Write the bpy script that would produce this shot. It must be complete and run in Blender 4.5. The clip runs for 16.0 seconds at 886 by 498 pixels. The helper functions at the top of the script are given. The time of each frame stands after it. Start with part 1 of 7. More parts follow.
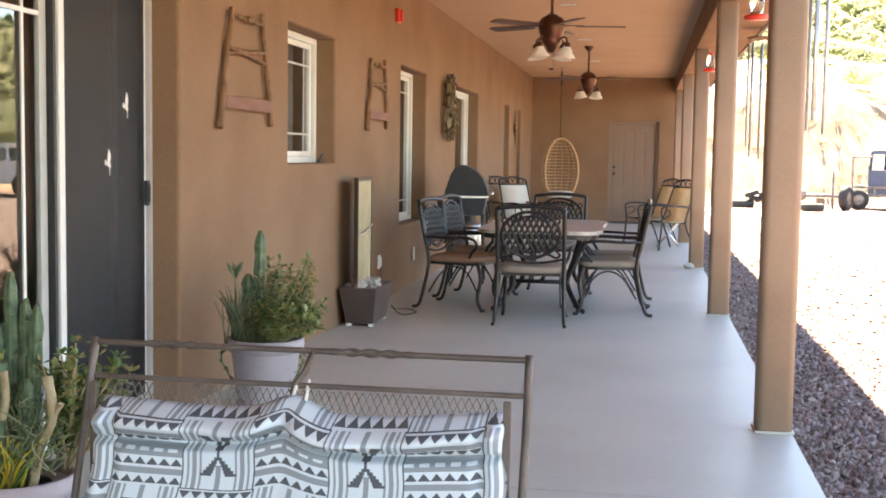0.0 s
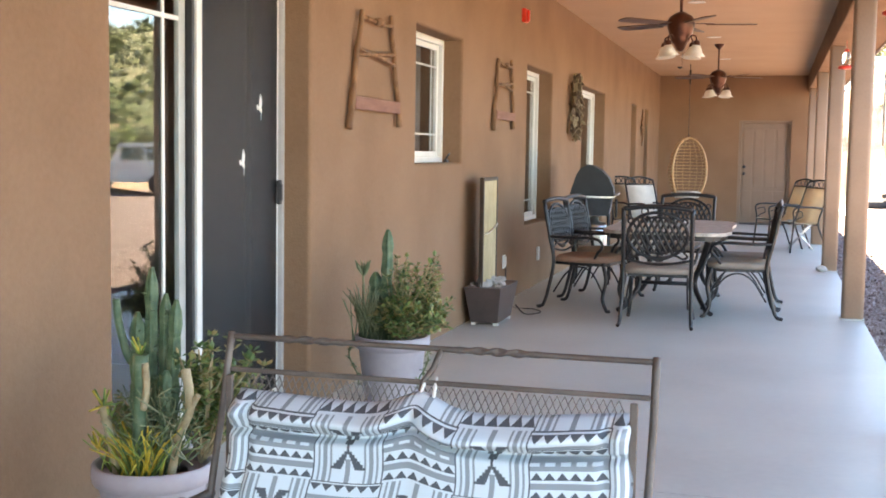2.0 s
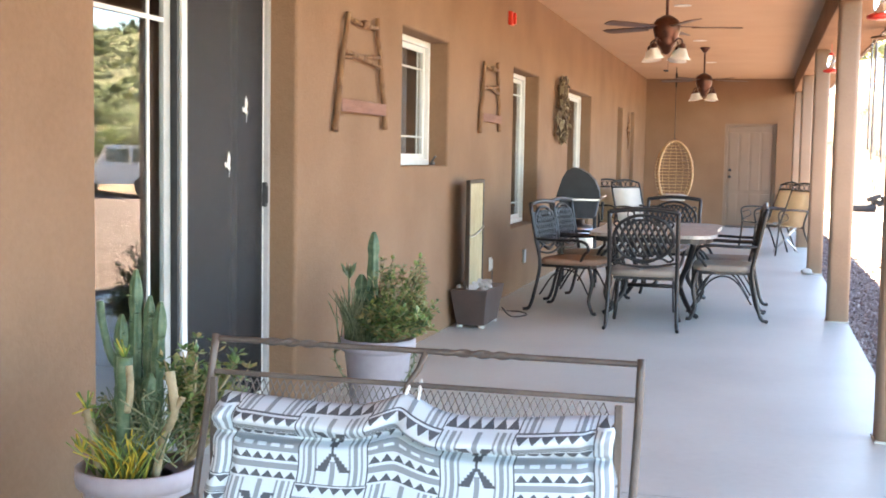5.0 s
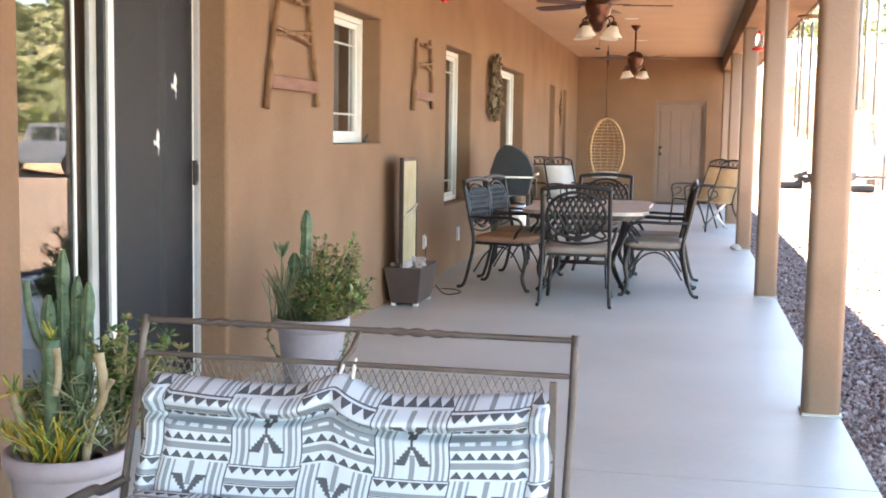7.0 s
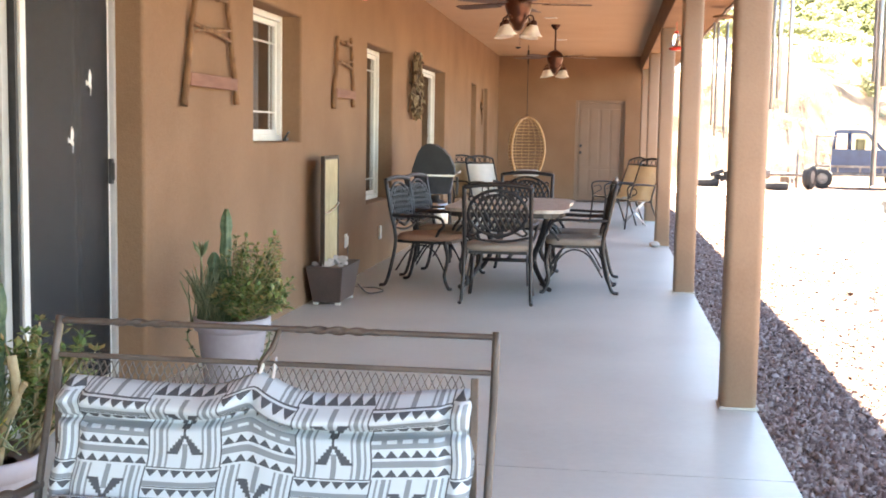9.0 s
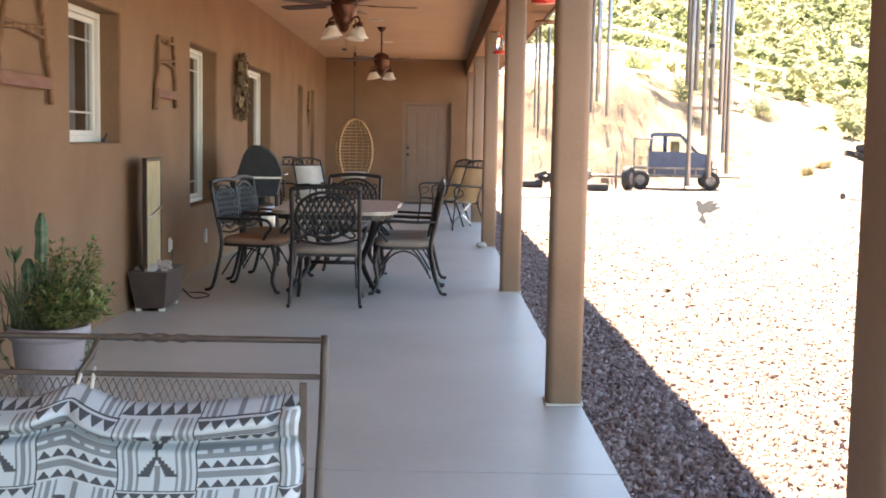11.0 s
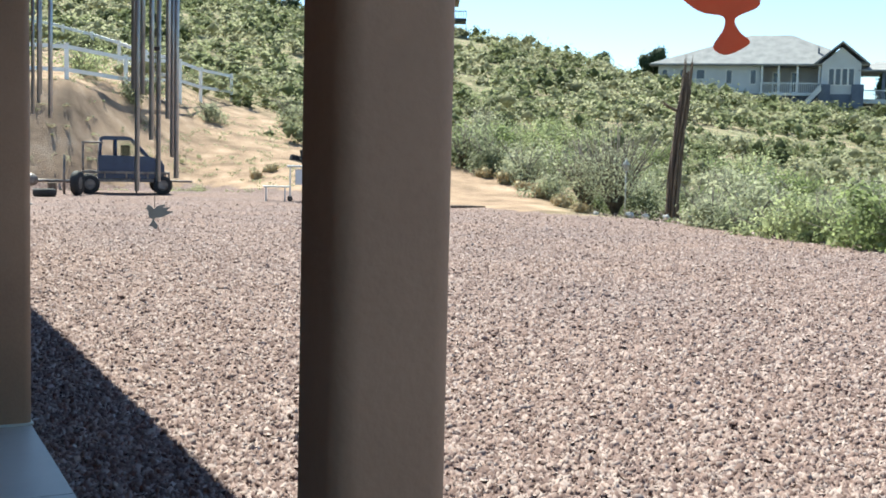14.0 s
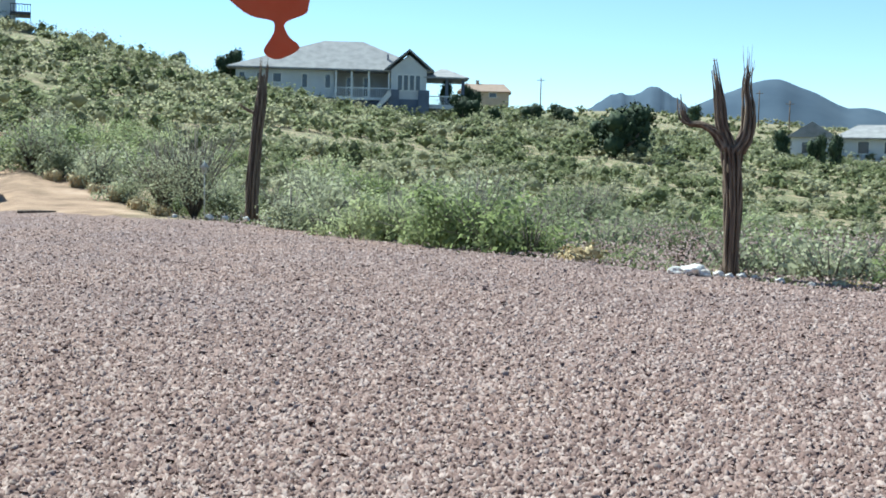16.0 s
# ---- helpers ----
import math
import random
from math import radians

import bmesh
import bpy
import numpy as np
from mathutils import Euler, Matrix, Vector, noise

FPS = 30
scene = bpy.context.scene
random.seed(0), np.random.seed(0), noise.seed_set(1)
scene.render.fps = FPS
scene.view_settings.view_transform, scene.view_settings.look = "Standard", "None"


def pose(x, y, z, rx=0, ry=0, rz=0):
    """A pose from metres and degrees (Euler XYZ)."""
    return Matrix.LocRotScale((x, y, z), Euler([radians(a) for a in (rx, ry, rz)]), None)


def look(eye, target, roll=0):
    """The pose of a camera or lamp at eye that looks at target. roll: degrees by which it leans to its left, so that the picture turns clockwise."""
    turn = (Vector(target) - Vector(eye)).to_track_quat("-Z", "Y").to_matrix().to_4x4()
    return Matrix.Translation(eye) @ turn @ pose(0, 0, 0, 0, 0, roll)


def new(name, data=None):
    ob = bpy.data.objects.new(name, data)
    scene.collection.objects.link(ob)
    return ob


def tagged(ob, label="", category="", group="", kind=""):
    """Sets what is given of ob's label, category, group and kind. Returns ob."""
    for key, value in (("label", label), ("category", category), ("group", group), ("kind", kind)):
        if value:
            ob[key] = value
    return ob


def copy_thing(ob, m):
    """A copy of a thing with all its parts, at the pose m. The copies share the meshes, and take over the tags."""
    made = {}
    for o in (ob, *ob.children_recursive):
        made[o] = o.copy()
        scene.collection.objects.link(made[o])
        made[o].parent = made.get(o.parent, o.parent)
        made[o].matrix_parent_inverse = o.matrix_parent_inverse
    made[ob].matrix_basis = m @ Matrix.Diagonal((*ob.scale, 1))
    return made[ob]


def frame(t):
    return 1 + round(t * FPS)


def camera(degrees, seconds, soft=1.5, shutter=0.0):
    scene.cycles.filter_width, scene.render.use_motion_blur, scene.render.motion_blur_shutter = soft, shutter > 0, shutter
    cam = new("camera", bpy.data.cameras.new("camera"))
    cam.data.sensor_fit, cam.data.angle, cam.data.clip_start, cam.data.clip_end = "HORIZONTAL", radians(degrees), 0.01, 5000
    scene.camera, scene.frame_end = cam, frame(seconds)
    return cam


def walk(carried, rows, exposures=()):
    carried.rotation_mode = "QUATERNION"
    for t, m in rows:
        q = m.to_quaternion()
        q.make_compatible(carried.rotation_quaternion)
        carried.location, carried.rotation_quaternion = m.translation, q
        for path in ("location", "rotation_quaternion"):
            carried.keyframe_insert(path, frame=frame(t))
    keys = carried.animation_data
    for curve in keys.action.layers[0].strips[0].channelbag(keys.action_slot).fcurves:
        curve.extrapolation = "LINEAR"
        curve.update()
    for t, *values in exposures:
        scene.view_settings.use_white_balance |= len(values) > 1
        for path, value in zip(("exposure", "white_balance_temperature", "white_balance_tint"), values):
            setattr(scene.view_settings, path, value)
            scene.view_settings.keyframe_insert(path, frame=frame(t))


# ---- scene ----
cam = camera(41.5, 16.0, soft=1.8)
PATH = [
    (0, pose(0.001, 0.009, 1.369, 85.40, -0.88, 9.70)),
    (0.5, pose(0.000, 0.006, 1.370, 85.39, -0.88, 9.81)),
    (1, pose(-0.002, 0.010, 1.369, 85.36, -0.88, 10.32)),
    (1.5, pose(-0.003, -0.006, 1.371, 85.31, -0.84, 13.12)),
    (2, pose(-0.002, -0.020, 1.373, 85.28, -0.88, 15.79)),
    (2.5, pose(0.001, -0.025, 1.374, 85.25, -0.83, 17.39)),
    (3, pose(0.003, -0.025, 1.375, 85.63, -0.91, 17.54)),
    (5.5, pose(0.002, -0.012, 1.371, 85.31, -0.97, 14.21)),
    (6, pose(0.003, -0.006, 1.371, 85.20, -0.95, 13.32)),
    (6.5, pose(0.004, 0.000, 1.368, 85.04, -0.93, 12.54)),
    (7, pose(-0.003, 0.001, 1.369, 84.40, -0.91, 11.88)),
    (7.5, pose(0.005, 0.007, 1.369, 84.38, -0.91, 10.94)),
    (8, pose(0.000, 0.007, 1.368, 84.38, -0.89, 9.91)),
    (10.5, pose(0.001, 0.024, 1.361, 84.58, -1.03, 2.94)),
    (11, pose(0.001, 0.035, 1.361, 84.65, -1.04, -0.32)),
    (11.5, pose(0.005, 0.055, 1.356, 84.77, -1.07, -4.55)),
    (12, pose(0.009, 0.054, 1.359, 84.90, -1.17, -8.94)),
    (12.5, pose(0.012, 0.060, 1.358, 85.05, -1.19, -13.00)),
    (13, pose(0.005, 0.045, 1.366, 85.18, -1.39, -17.76)),
    (13.5, pose(0.013, 0.059, 1.362, 85.30, -1.32, -22.19)),
    (14, pose(0.022, 0.070, 1.361, 85.41, -1.37, -26.63)),
    (14.5, pose(0.028, 0.070, 1.354, 85.52, -1.31, -31.04)),
    (15, pose(0.037, 0.073, 1.358, 85.61, -1.36, -35.72)),
    (15.5, pose(0.044, 0.078, 1.366, 85.70, -1.38, -40.83)),
    (16, pose(0.073, 0.067, 1.366, 85.98, -1.31, -46.94)),
]
EXPOSURES = [(0.0, 3.88, 8800, 12), (3.0, 4.27, 7700, 8), (5.5, 4.40, 7900, 9), (8.0, 4.2, 8500, 11), (10.5, 3.74, 8700, 12), (11.0, 3.43, 8500, 11), (11.5, 2.97, 8100, 9), (12.0, 2.15, 7400, 4), (12.5, 1.82, 7200, 1),
             (13.0, 1.58, 6900, 0), (13.5, 1.45, 6600, 0), (14.5, 1.22, 5950, -2), (16.0, 1.0, 5700, -3)]
walk(cam, PATH, EXPOSURES)

# ---- daylight: high sun from along the porch, clear sky ----
SUN_DIR = Vector((-0.008, 0.60, 0.80)).normalized()
world = bpy.data.worlds.new("sky")
scene.world = world
world.use_nodes = True
wn = world.node_tree.nodes
sky = wn.new("ShaderNodeTexSky")
sky.sky_type = "NISHITA"
sky.sun_disc = False
sky.sun_elevation = math.asin(SUN_DIR.z)
sky.sun_rotation = math.atan2(SUN_DIR.x, SUN_DIR.y)
sky.altitude = 1800
sky.air_density, sky.dust_density, sky.ozone_density = 1.0, 0.0, 2.6
world.node_tree.links.new(sky.outputs[0], wn["Background"].inputs[0])
wn["Background"].inputs[1].default_value = 0.09
sun = new("sun", bpy.data.lights.new("sun", "SUN"))
sun.data.energy, sun.data.angle, sun.data.color = 5.0, radians(0.53), (1.0, 0.95, 0.87)
sun.matrix_world = look(SUN_DIR * 60, (0, 0, 0))

# ---- materials ----
def material(name, colours, rough=0.7, metal=0.0, scale=6.0, fine=60.0, bump=0.0, bump_scale=120.0, coat=0.0, per_object=0.0,
             island=0.0, attribute="", spec=0.5, detail=6.0, stretch=(1, 1, 1), hue=0.0, translucent=0.0):
    """Principled surface: coarse and fine noise run through the colours, with bump."""
    m = bpy.data.materials.new(name)
    m.use_nodes = True
    nt = m.node_tree
    n, l = nt.nodes, nt.links
    p = n["Principled BSDF"]
    p.inputs["Roughness"].default_value = rough
    p.inputs["Metallic"].default_value = metal
    p.inputs["Specular IOR Level"].default_value = spec
    p.inputs["Coat Weight"].default_value = coat
    co = n.new("ShaderNodeTexCoord")
    mp = n.new("ShaderNodeMapping")
    mp.inputs["Scale"].default_value = stretch
    l.new(co.outputs["Object"], mp.inputs[0])
    big, small = n.new("ShaderNodeTexNoise"), n.new("ShaderNodeTexNoise")
    big.inputs["Scale"].default_value, big.inputs["Detail"].default_value = scale, detail
    small.inputs["Scale"].default_value, small.inputs["Detail"].default_value = fine, 3.0
    l.new(mp.outputs[0], big.inputs["Vector"])
    l.new(mp.outputs[0], small.inputs["Vector"])
    mix = n.new("ShaderNodeMath")
    mix.operation = "MULTIPLY_ADD"
    l.new(small.outputs["Fac"], mix.inputs[0])
    mix.inputs[1].default_value = 0.35
    add = n.new("ShaderNodeMath")
    add.operation = "MULTIPLY_ADD"
    l.new(big.outputs["Fac"], add.inputs[0])
    add.inputs[1].default_value = 1.0
    add.inputs[2].default_value = -0.175
    l.new(add.outputs[0], mix.inputs[2])
    fac = mix.outputs[0]

    def plus(source, amount):
        nonlocal fac
        q = n.new("ShaderNodeMath")
        q.operation = "MULTIPLY_ADD"
        l.new(source, q.inputs[0])
        q.inputs[1].default_value = amount
        w = n.new("ShaderNodeMath")
        w.operation = "SUBTRACT"
        l.new(fac, w.inputs[0])
        w.inputs[1].default_value = amount / 2
        l.new(w.outputs[0], q.inputs[2])
        fac = q.outputs[0]

    if per_object:
        plus(n.new("ShaderNodeObjectInfo").outputs["Random"], per_object)
    if island:
        plus(n.new("ShaderNodeNewGeometry").outputs["Random Per Island"], island)
    if attribute:
        at = n.new("ShaderNodeAttribute")
        at.attribute_name = attribute
        plus(at.outputs["Fac"], 0.8)
    ramp = n.new("ShaderNodeValToRGB")
    els = ramp.color_ramp.elements
    while len(els) < len(colours):
        els.new(0.5)
    for i, c in enumerate(colours):
        els[i].position = 0.28 + 0.44 * i / max(1, len(colours) - 1)
        els[i].color = (*c, 1)
    l.new(fac, ramp.inputs[0])
    l.new(ramp.outputs[0], p.inputs["Base Color"])
    if translucent:
        p.inputs["Subsurface Weight"].default_value = 0.0
        tr, sh = n.new("ShaderNodeBsdfTranslucent"), n.new("ShaderNodeMixShader")
        sh.inputs[0].default_value = translucent
        l.new(ramp.outputs[0], tr.inputs[0])
        l.new(p.outputs[0], sh.inputs[1])
        l.new(tr.outputs[0], sh.inputs[2])
        l.new(sh.outputs[0], n["Material Output"].inputs[0])
    if bump:
        bn, b = n.new("ShaderNodeTexNoise"), n.new("ShaderNodeBump")
        bn.inputs["Scale"].default_value, bn.inputs["Detail"].default_value = bump_scale, 4.0
        l.new(mp.outputs[0], bn.inputs["Vector"])
        b.inputs["Strength"].default_value, b.inputs["Distance"].default_value = bump, 0.01
        l.new(bn.outputs["Fac"], b.inputs["Height"])
        l.new(b.outputs[0], p.inputs["Normal"])
    return m


STUCCO = material("tan_stucco", [(0.201, 0.119, 0.071), (0.227, 0.136, 0.083), (0.250, 0.153, 0.095)], 0.9, scale=1.3, fine=40, bump=0.35, bump_scale=90, spec=0.2)
CEILING = material("ceiling_stucco", [(0.46, 0.315, 0.205), (0.51, 0.352, 0.232)], 0.9, scale=1.0, fine=40, bump=0.25, bump_scale=70, spec=0.2)
TRIM = material("brown_fascia_paint", [(0.10, 0.065, 0.045), (0.14, 0.09, 0.06)], 0.6, scale=3)
POST = material("post_stucco", [(0.285, 0.198, 0.145), (0.325, 0.228, 0.166), (0.355, 0.25, 0.183)], 0.88, scale=2.2, fine=60, bump=0.16, bump_scale=80, spec=0.2)
FLOOR = material("painted_concrete", [(0.42, 0.42, 0.385), (0.465, 0.465, 0.425), (0.50, 0.50, 0.455)], 0.42, scale=1.1, fine=22, bump=0.08, bump_scale=160, spec=0.4)
PALESLAB = material("pale_concrete", [(0.42, 0.40, 0.36), (0.50, 0.48, 0.44)], 0.9, scale=1.4, fine=30, bump=0.2, bump_scale=60, spec=0.2)
WHITE = material("white_vinyl", [(0.62, 0.62, 0.58), (0.70, 0.70, 0.66)], 0.4, scale=8)
ALU = material("door_aluminium", [(0.36, 0.37, 0.34), (0.44, 0.45, 0.42)], 0.4, scale=8)
JAMB = material("dull_aluminium_jamb", [(0.34, 0.33, 0.32), (0.42, 0.41, 0.40)], 0.45, scale=8)
DARK = material("black_gasket", [(0.015, 0.016, 0.018), (0.03, 0.03, 0.032)], 0.5, scale=20)
DOORPAINT = material("door_paint", [(0.194, 0.130, 0.090), (0.223, 0.148, 0.104)], 0.6, scale=3)
METAL = material("brushed_steel", [(0.55, 0.54, 0.52), (0.65, 0.64, 0.62)], 0.3, 1.0, scale=20)
ROOM = material("darkened_room_wall", [(0.10, 0.09, 0.08), (0.14, 0.12, 0.11)], 0.9, scale=2)
CURTAIN = material("grey_curtain", [(0.16, 0.16, 0.17), (0.22, 0.22, 0.23)], 0.9, scale=5)
RED = material("red_plastic", [(0.55, 0.03, 0.02), (0.65, 0.05, 0.03)], 0.3, scale=12)


def glass_material(name, tint=(1, 1, 1), rough=0.0):
    m = bpy.data.materials.new(name)
    m.use_nodes = True
    p = m.node_tree.nodes["Principled BSDF"]
    p.inputs["Base Color"].default_value = (*tint, 1)
    p.inputs["Transmission Weight"].default_value = 1.0
    p.inputs["Roughness"].default_value = rough
    p.inputs["IOR"].default_value = 1.5
    return m


GLASS = glass_material("window_glass", (0.9, 0.93, 0.92))

# ---- mesh helpers ----
def box(bm, cx, cy, cz, sx, sy, sz, m=None, bevel=0.0, taper=1.0):
    """Box about a centre; taper scales its lower end."""
    made = bmesh.ops.create_cube(bm, size=1.0)["verts"]
    for v in made:
        k = taper if v.co.z < 0 else 1.0
        v.co = Vector((v.co.x * sx * k, v.co.y * sy * k, v.co.z * sz))
    if bevel:
        edges = list({e for v in made for e in v.link_edges})
        res = bmesh.ops.bevel(bm, geom=edges, offset=bevel, segments=2, affect="EDGES", profile=0.5)
        made = list({v for f in res["faces"] for v in f.verts} | {v for v in made if v.is_valid})
    shift = Matrix.Translation((cx, cy, cz))
    if m:
        shift = m @ shift
    bmesh.ops.transform(bm, matrix=shift, verts=made)


def tube(bm, pts, r, seg=8, r2=None, cap=True):
    """Sweep of a circle along points; radius runs from r to r2."""
    pts = [Vector(p) for p in pts]
    r2 = r if r2 is None else r2
    rings, side = [], None
    for i, p in enumerate(pts):
        d = (pts[min(i + 1, len(pts) - 1)] - pts[max(i - 1, 0)]).normalized()
        if side is None:
            side = d.orthogonal().normalized()
        side = (side - d * side.dot(d)).normalized()
        up = d.cross(side)
        rr = r + (r2 - r) * i / max(1, len(pts) - 1)
        rings.append([bm.verts.new(p + rr * (math.cos(a) * side + math.sin(a) * up)) for a in (2 * math.pi * k / seg for k in range(seg))])
    for a, b in zip(rings, rings[1:]):
        for k in range(seg):
            f = bm.faces.new((a[k], a[(k + 1) % seg], b[(k + 1) % seg], b[k]))
            f.smooth = True
    if cap:
        bm.faces.new(rings[0][::-1])
        bm.faces.new(rings[-1])


def lathe(bm, profile, seg=24, at=(0, 0, 0), close=True, m=None):
    """Turned form from (radius, height) pairs about z."""
    rings = []
    for r, z in profile:
        ring = []
        for k in range(seg):
            a = 2 * math.pi * k / seg
            co = Vector((at[0] + r * math.cos(a), at[1] + r * math.sin(a), at[2] + z))
            ring.append(bm.verts.new(m @ co if m else co))
        rings.append(ring)
    for a, b in zip(rings, rings[1:]):
        for k in range(seg):
            bm.faces.new((a[k], a[(k + 1) % seg], b[(k + 1) % seg], b[k])).smooth = True
    if close:
        bm.faces.new(rings[0][::-1])
        bm.faces.new(rings[-1])


def prism(bm, outline, z0, z1, m=None):
    """Flat outline (x, y) drawn up from z0 to z1."""
    lo = [bm.verts.new((m or Matrix()) @ Vector((x, y, z0))) for x, y in outline]
    hi = [bm.verts.new((m or Matrix()) @ Vector((x, y, z1))) for x, y in outline]
    bm.faces.new(lo[::-1])
    bm.faces.new(hi)
    for i in range(len(lo)):
        j = (i + 1) % len(lo)
        bm.faces.new((lo[i], lo[j], hi[j], hi[i]))


def curve(pts, n=6):
    """Catmull-Rom points through the given ones."""
    p = [Vector(q) for q in pts]
    p = [2 * p[0] - p[1]] + p + [2 * p[-1] - p[-2]]
    out = []
    for i in range(1, len(p) - 2):
        for k in range(n):
            t = k / n
            out.append(0.5 * ((2 * p[i]) + (p[i + 1] - p[i - 1]) * t + (2 * p[i - 1] - 5 * p[i] + 4 * p[i + 1] - p[i + 2]) * t * t
                              + (3 * p[i] - p[i - 1] - 3 * p[i + 1] + p[i + 2]) * t ** 3))
    out.append(p[-2])
    return out


def part(name, bm, mat, parent=None, label="", m=None):
    """One mesh object from a bmesh, under a thing or part."""
    me = bpy.data.meshes.new(name)
    bmesh.ops.recalc_face_normals(bm, faces=bm.faces[:])
    bm.to_mesh(me)
    bm.free()
    me.materials.append(mat)
    ob = new(name, me)
    if m is not None:
        ob.matrix_basis = m
    if parent is not None:
        ob.parent = parent
    if label:
        tagged(ob, label)
    return ob


def thing(name, label, category, m=None, group="", kind=""):
    ob = new(name)
    ob.empty_display_size = 0.1
    if m is not None:
        ob.matrix_basis = m
    return tagged(ob, label, category, group, kind)


def solid(name, mat, label, category, boxes, kind="structure", bevel=0.0):
    bm = bmesh.new()
    for b in boxes:
        x0, x1, y0, y1, z0, z1 = b
        box(bm, (x0 + x1) / 2, (y0 + y1) / 2, (z0 + z1) / 2, x1 - x0, y1 - y0, z1 - z0, bevel=bevel)
    return tagged(part(name, bm, mat), label, category, kind=kind)


# ---- porch shell ----
WX, BACK = -2.37, -2.62          # face of the house wall, back of its thickness
FAR, CEIL, EDGE = 25.1, 3.05, 0.775
NEAR = -3.2
solid("floor", FLOOR, "smooth light grey painted concrete porch floor", "floor", [(BACK - 4.0, EDGE, NEAR, 4.735, -0.3, 0.0), (BACK - 4.0, EDGE, 4.743, FAR + 0.2, -0.3, 0.0)])
solid("floor_joint", DARK, "thin dark control joint in the porch floor", "floor joint", [(BACK, EDGE - 0.004, 4.735, 4.743, -0.3, -0.006)])

# openings in the house wall: (y0, y1, z0, z1)
SLIDER = (3.84, 5.78, 0.0, 2.42)
OPENINGS = [SLIDER, (7.66, 8.89, 1.295, 2.245), (11.37, 12.74, 0.66, 2.245), (14.8, 16.88, 0.02, 2.245), (20.1, 20.9, 0.02, 2.245), (22.2, 22.88, 0.02, 2.245)]


def wall_with_openings(name, x0, x1, y0, y1, z1, holes, mat, label):
    """Wall along y with rounded (bullnose) edges at its openings."""
    bm = bmesh.new()
    holes = [(a, b, c if c > 0.05 else 0.0, d) for a, b, c, d in holes]
    ys = sorted({y0, y1, *(q for h in holes for q in h[:2])})
    zs = sorted({0.0, z1, *(q for h in holes for q in h[2:])})
    for p, q in zip(ys, ys[1:]):
        for u, v in zip(zs, zs[1:]):
            if not any(a <= p and q <= b and c <= u and v <= d for a, b, c, d in holes):
                box(bm, (x0 + x1) / 2, (p + q) / 2, (u + v) / 2, x1 - x0, q - p, v - u)
    bmesh.ops.remove_doubles(bm, verts=bm.verts, dist=0.0005)
    inner = [f for f in bm.faces if len({tuple(round(c, 3) for c in v.co) for v in f.verts}) == 4]
    seen = {}
    for f in inner:
        seen.setdefault(tuple(round(c, 3) for c in f.calc_center_median()), []).append(f)
    bmesh.ops.delete(bm, geom=[f for fs in seen.values() if len(fs) > 1 for f in fs], context="FACES")
    lips = [e for e in bm.edges if len(e.link_faces) == 2 and all(abs(v.co.x - x1) < 1e-4 for v in e.verts) and e.calc_face_angle(0) > 1.0
            and 0.01 < sum(v.co.z for v in e.verts) / 2 < z1 - 0.01]
    bmesh.ops.bevel(bm, geom=lips, offset=0.022, segments=4, affect="EDGES", profile=0.5)
    return tagged(part(name, bm, mat), label, "wall", kind="structure")


wall_with_openings("wall_house", BACK, WX, NEAR, FAR, 3.4, OPENINGS, STUCCO, "tan stucco house wall with deep rounded window recesses")
DOOR = (-0.73, 0.31, 2.13)
# last box: unseen backing slab, added to stop sun leaking round the door
solid("wall_far", STUCCO, "tan stucco end wall of the porch with a door recess and an added unseen backing slab", "wall",
      [(BACK, DOOR[0], FAR, FAR + 0.2, 0, 3.4), (DOOR[1], 1.3, FAR, FAR + 0.2, 0, 3.4), (DOOR[0], DOOR[1], FAR, FAR + 0.2, DOOR[2], 3.4),
       (BACK, 1.3, FAR + 0.202, FAR + 0.3, 0, 3.4)])
solid("ceiling", CEILING, "pale tan stucco porch ceiling", "ceiling", [(WX, 0.6, NEAR, FAR, CEIL, 3.2)])
solid("beam", STUCCO, "tan stucco beam that runs over the porch posts", "beam", [(0.6, 0.77, NEAR, FAR, 2.72, 3.2)], bevel=0.012)
solid("soffit", STUCCO, "tan soffit under the eave outside the beam", "soffit", [(0.772, 1.33, NEAR - 0.4, FAR + 0.6, 2.9, 2.93)])
solid("fascia", TRIM, "dark brown fascia board along the eave", "fascia", [(1.333, 1.37, NEAR - 0.4, FAR + 0.6, 2.885, 3.06)])
solid("roof", TRIM, "brown porch roof deck above the ceiling", "roof", [(BACK - 4.0, 1.40, NEAR - 0.4, FAR + 0.6, 3.41, 3.5), (0.775, 1.395, NEAR - 0.4, FAR + 0.6, 3.064, 3.12)])
# added closed shell, coloured dark so that the rooms behind the windows look dim
solid("room_shell", ROOM, "added dark shell that closes off the unseen rooms behind the windows", "wall",
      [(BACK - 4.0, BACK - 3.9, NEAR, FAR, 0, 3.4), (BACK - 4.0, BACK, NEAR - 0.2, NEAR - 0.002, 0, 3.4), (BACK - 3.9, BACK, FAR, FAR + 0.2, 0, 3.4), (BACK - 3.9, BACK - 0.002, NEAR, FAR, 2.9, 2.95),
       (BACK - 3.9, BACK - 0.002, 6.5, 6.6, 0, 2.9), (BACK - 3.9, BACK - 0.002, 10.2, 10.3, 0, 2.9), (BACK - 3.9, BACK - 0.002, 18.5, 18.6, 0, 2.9)])

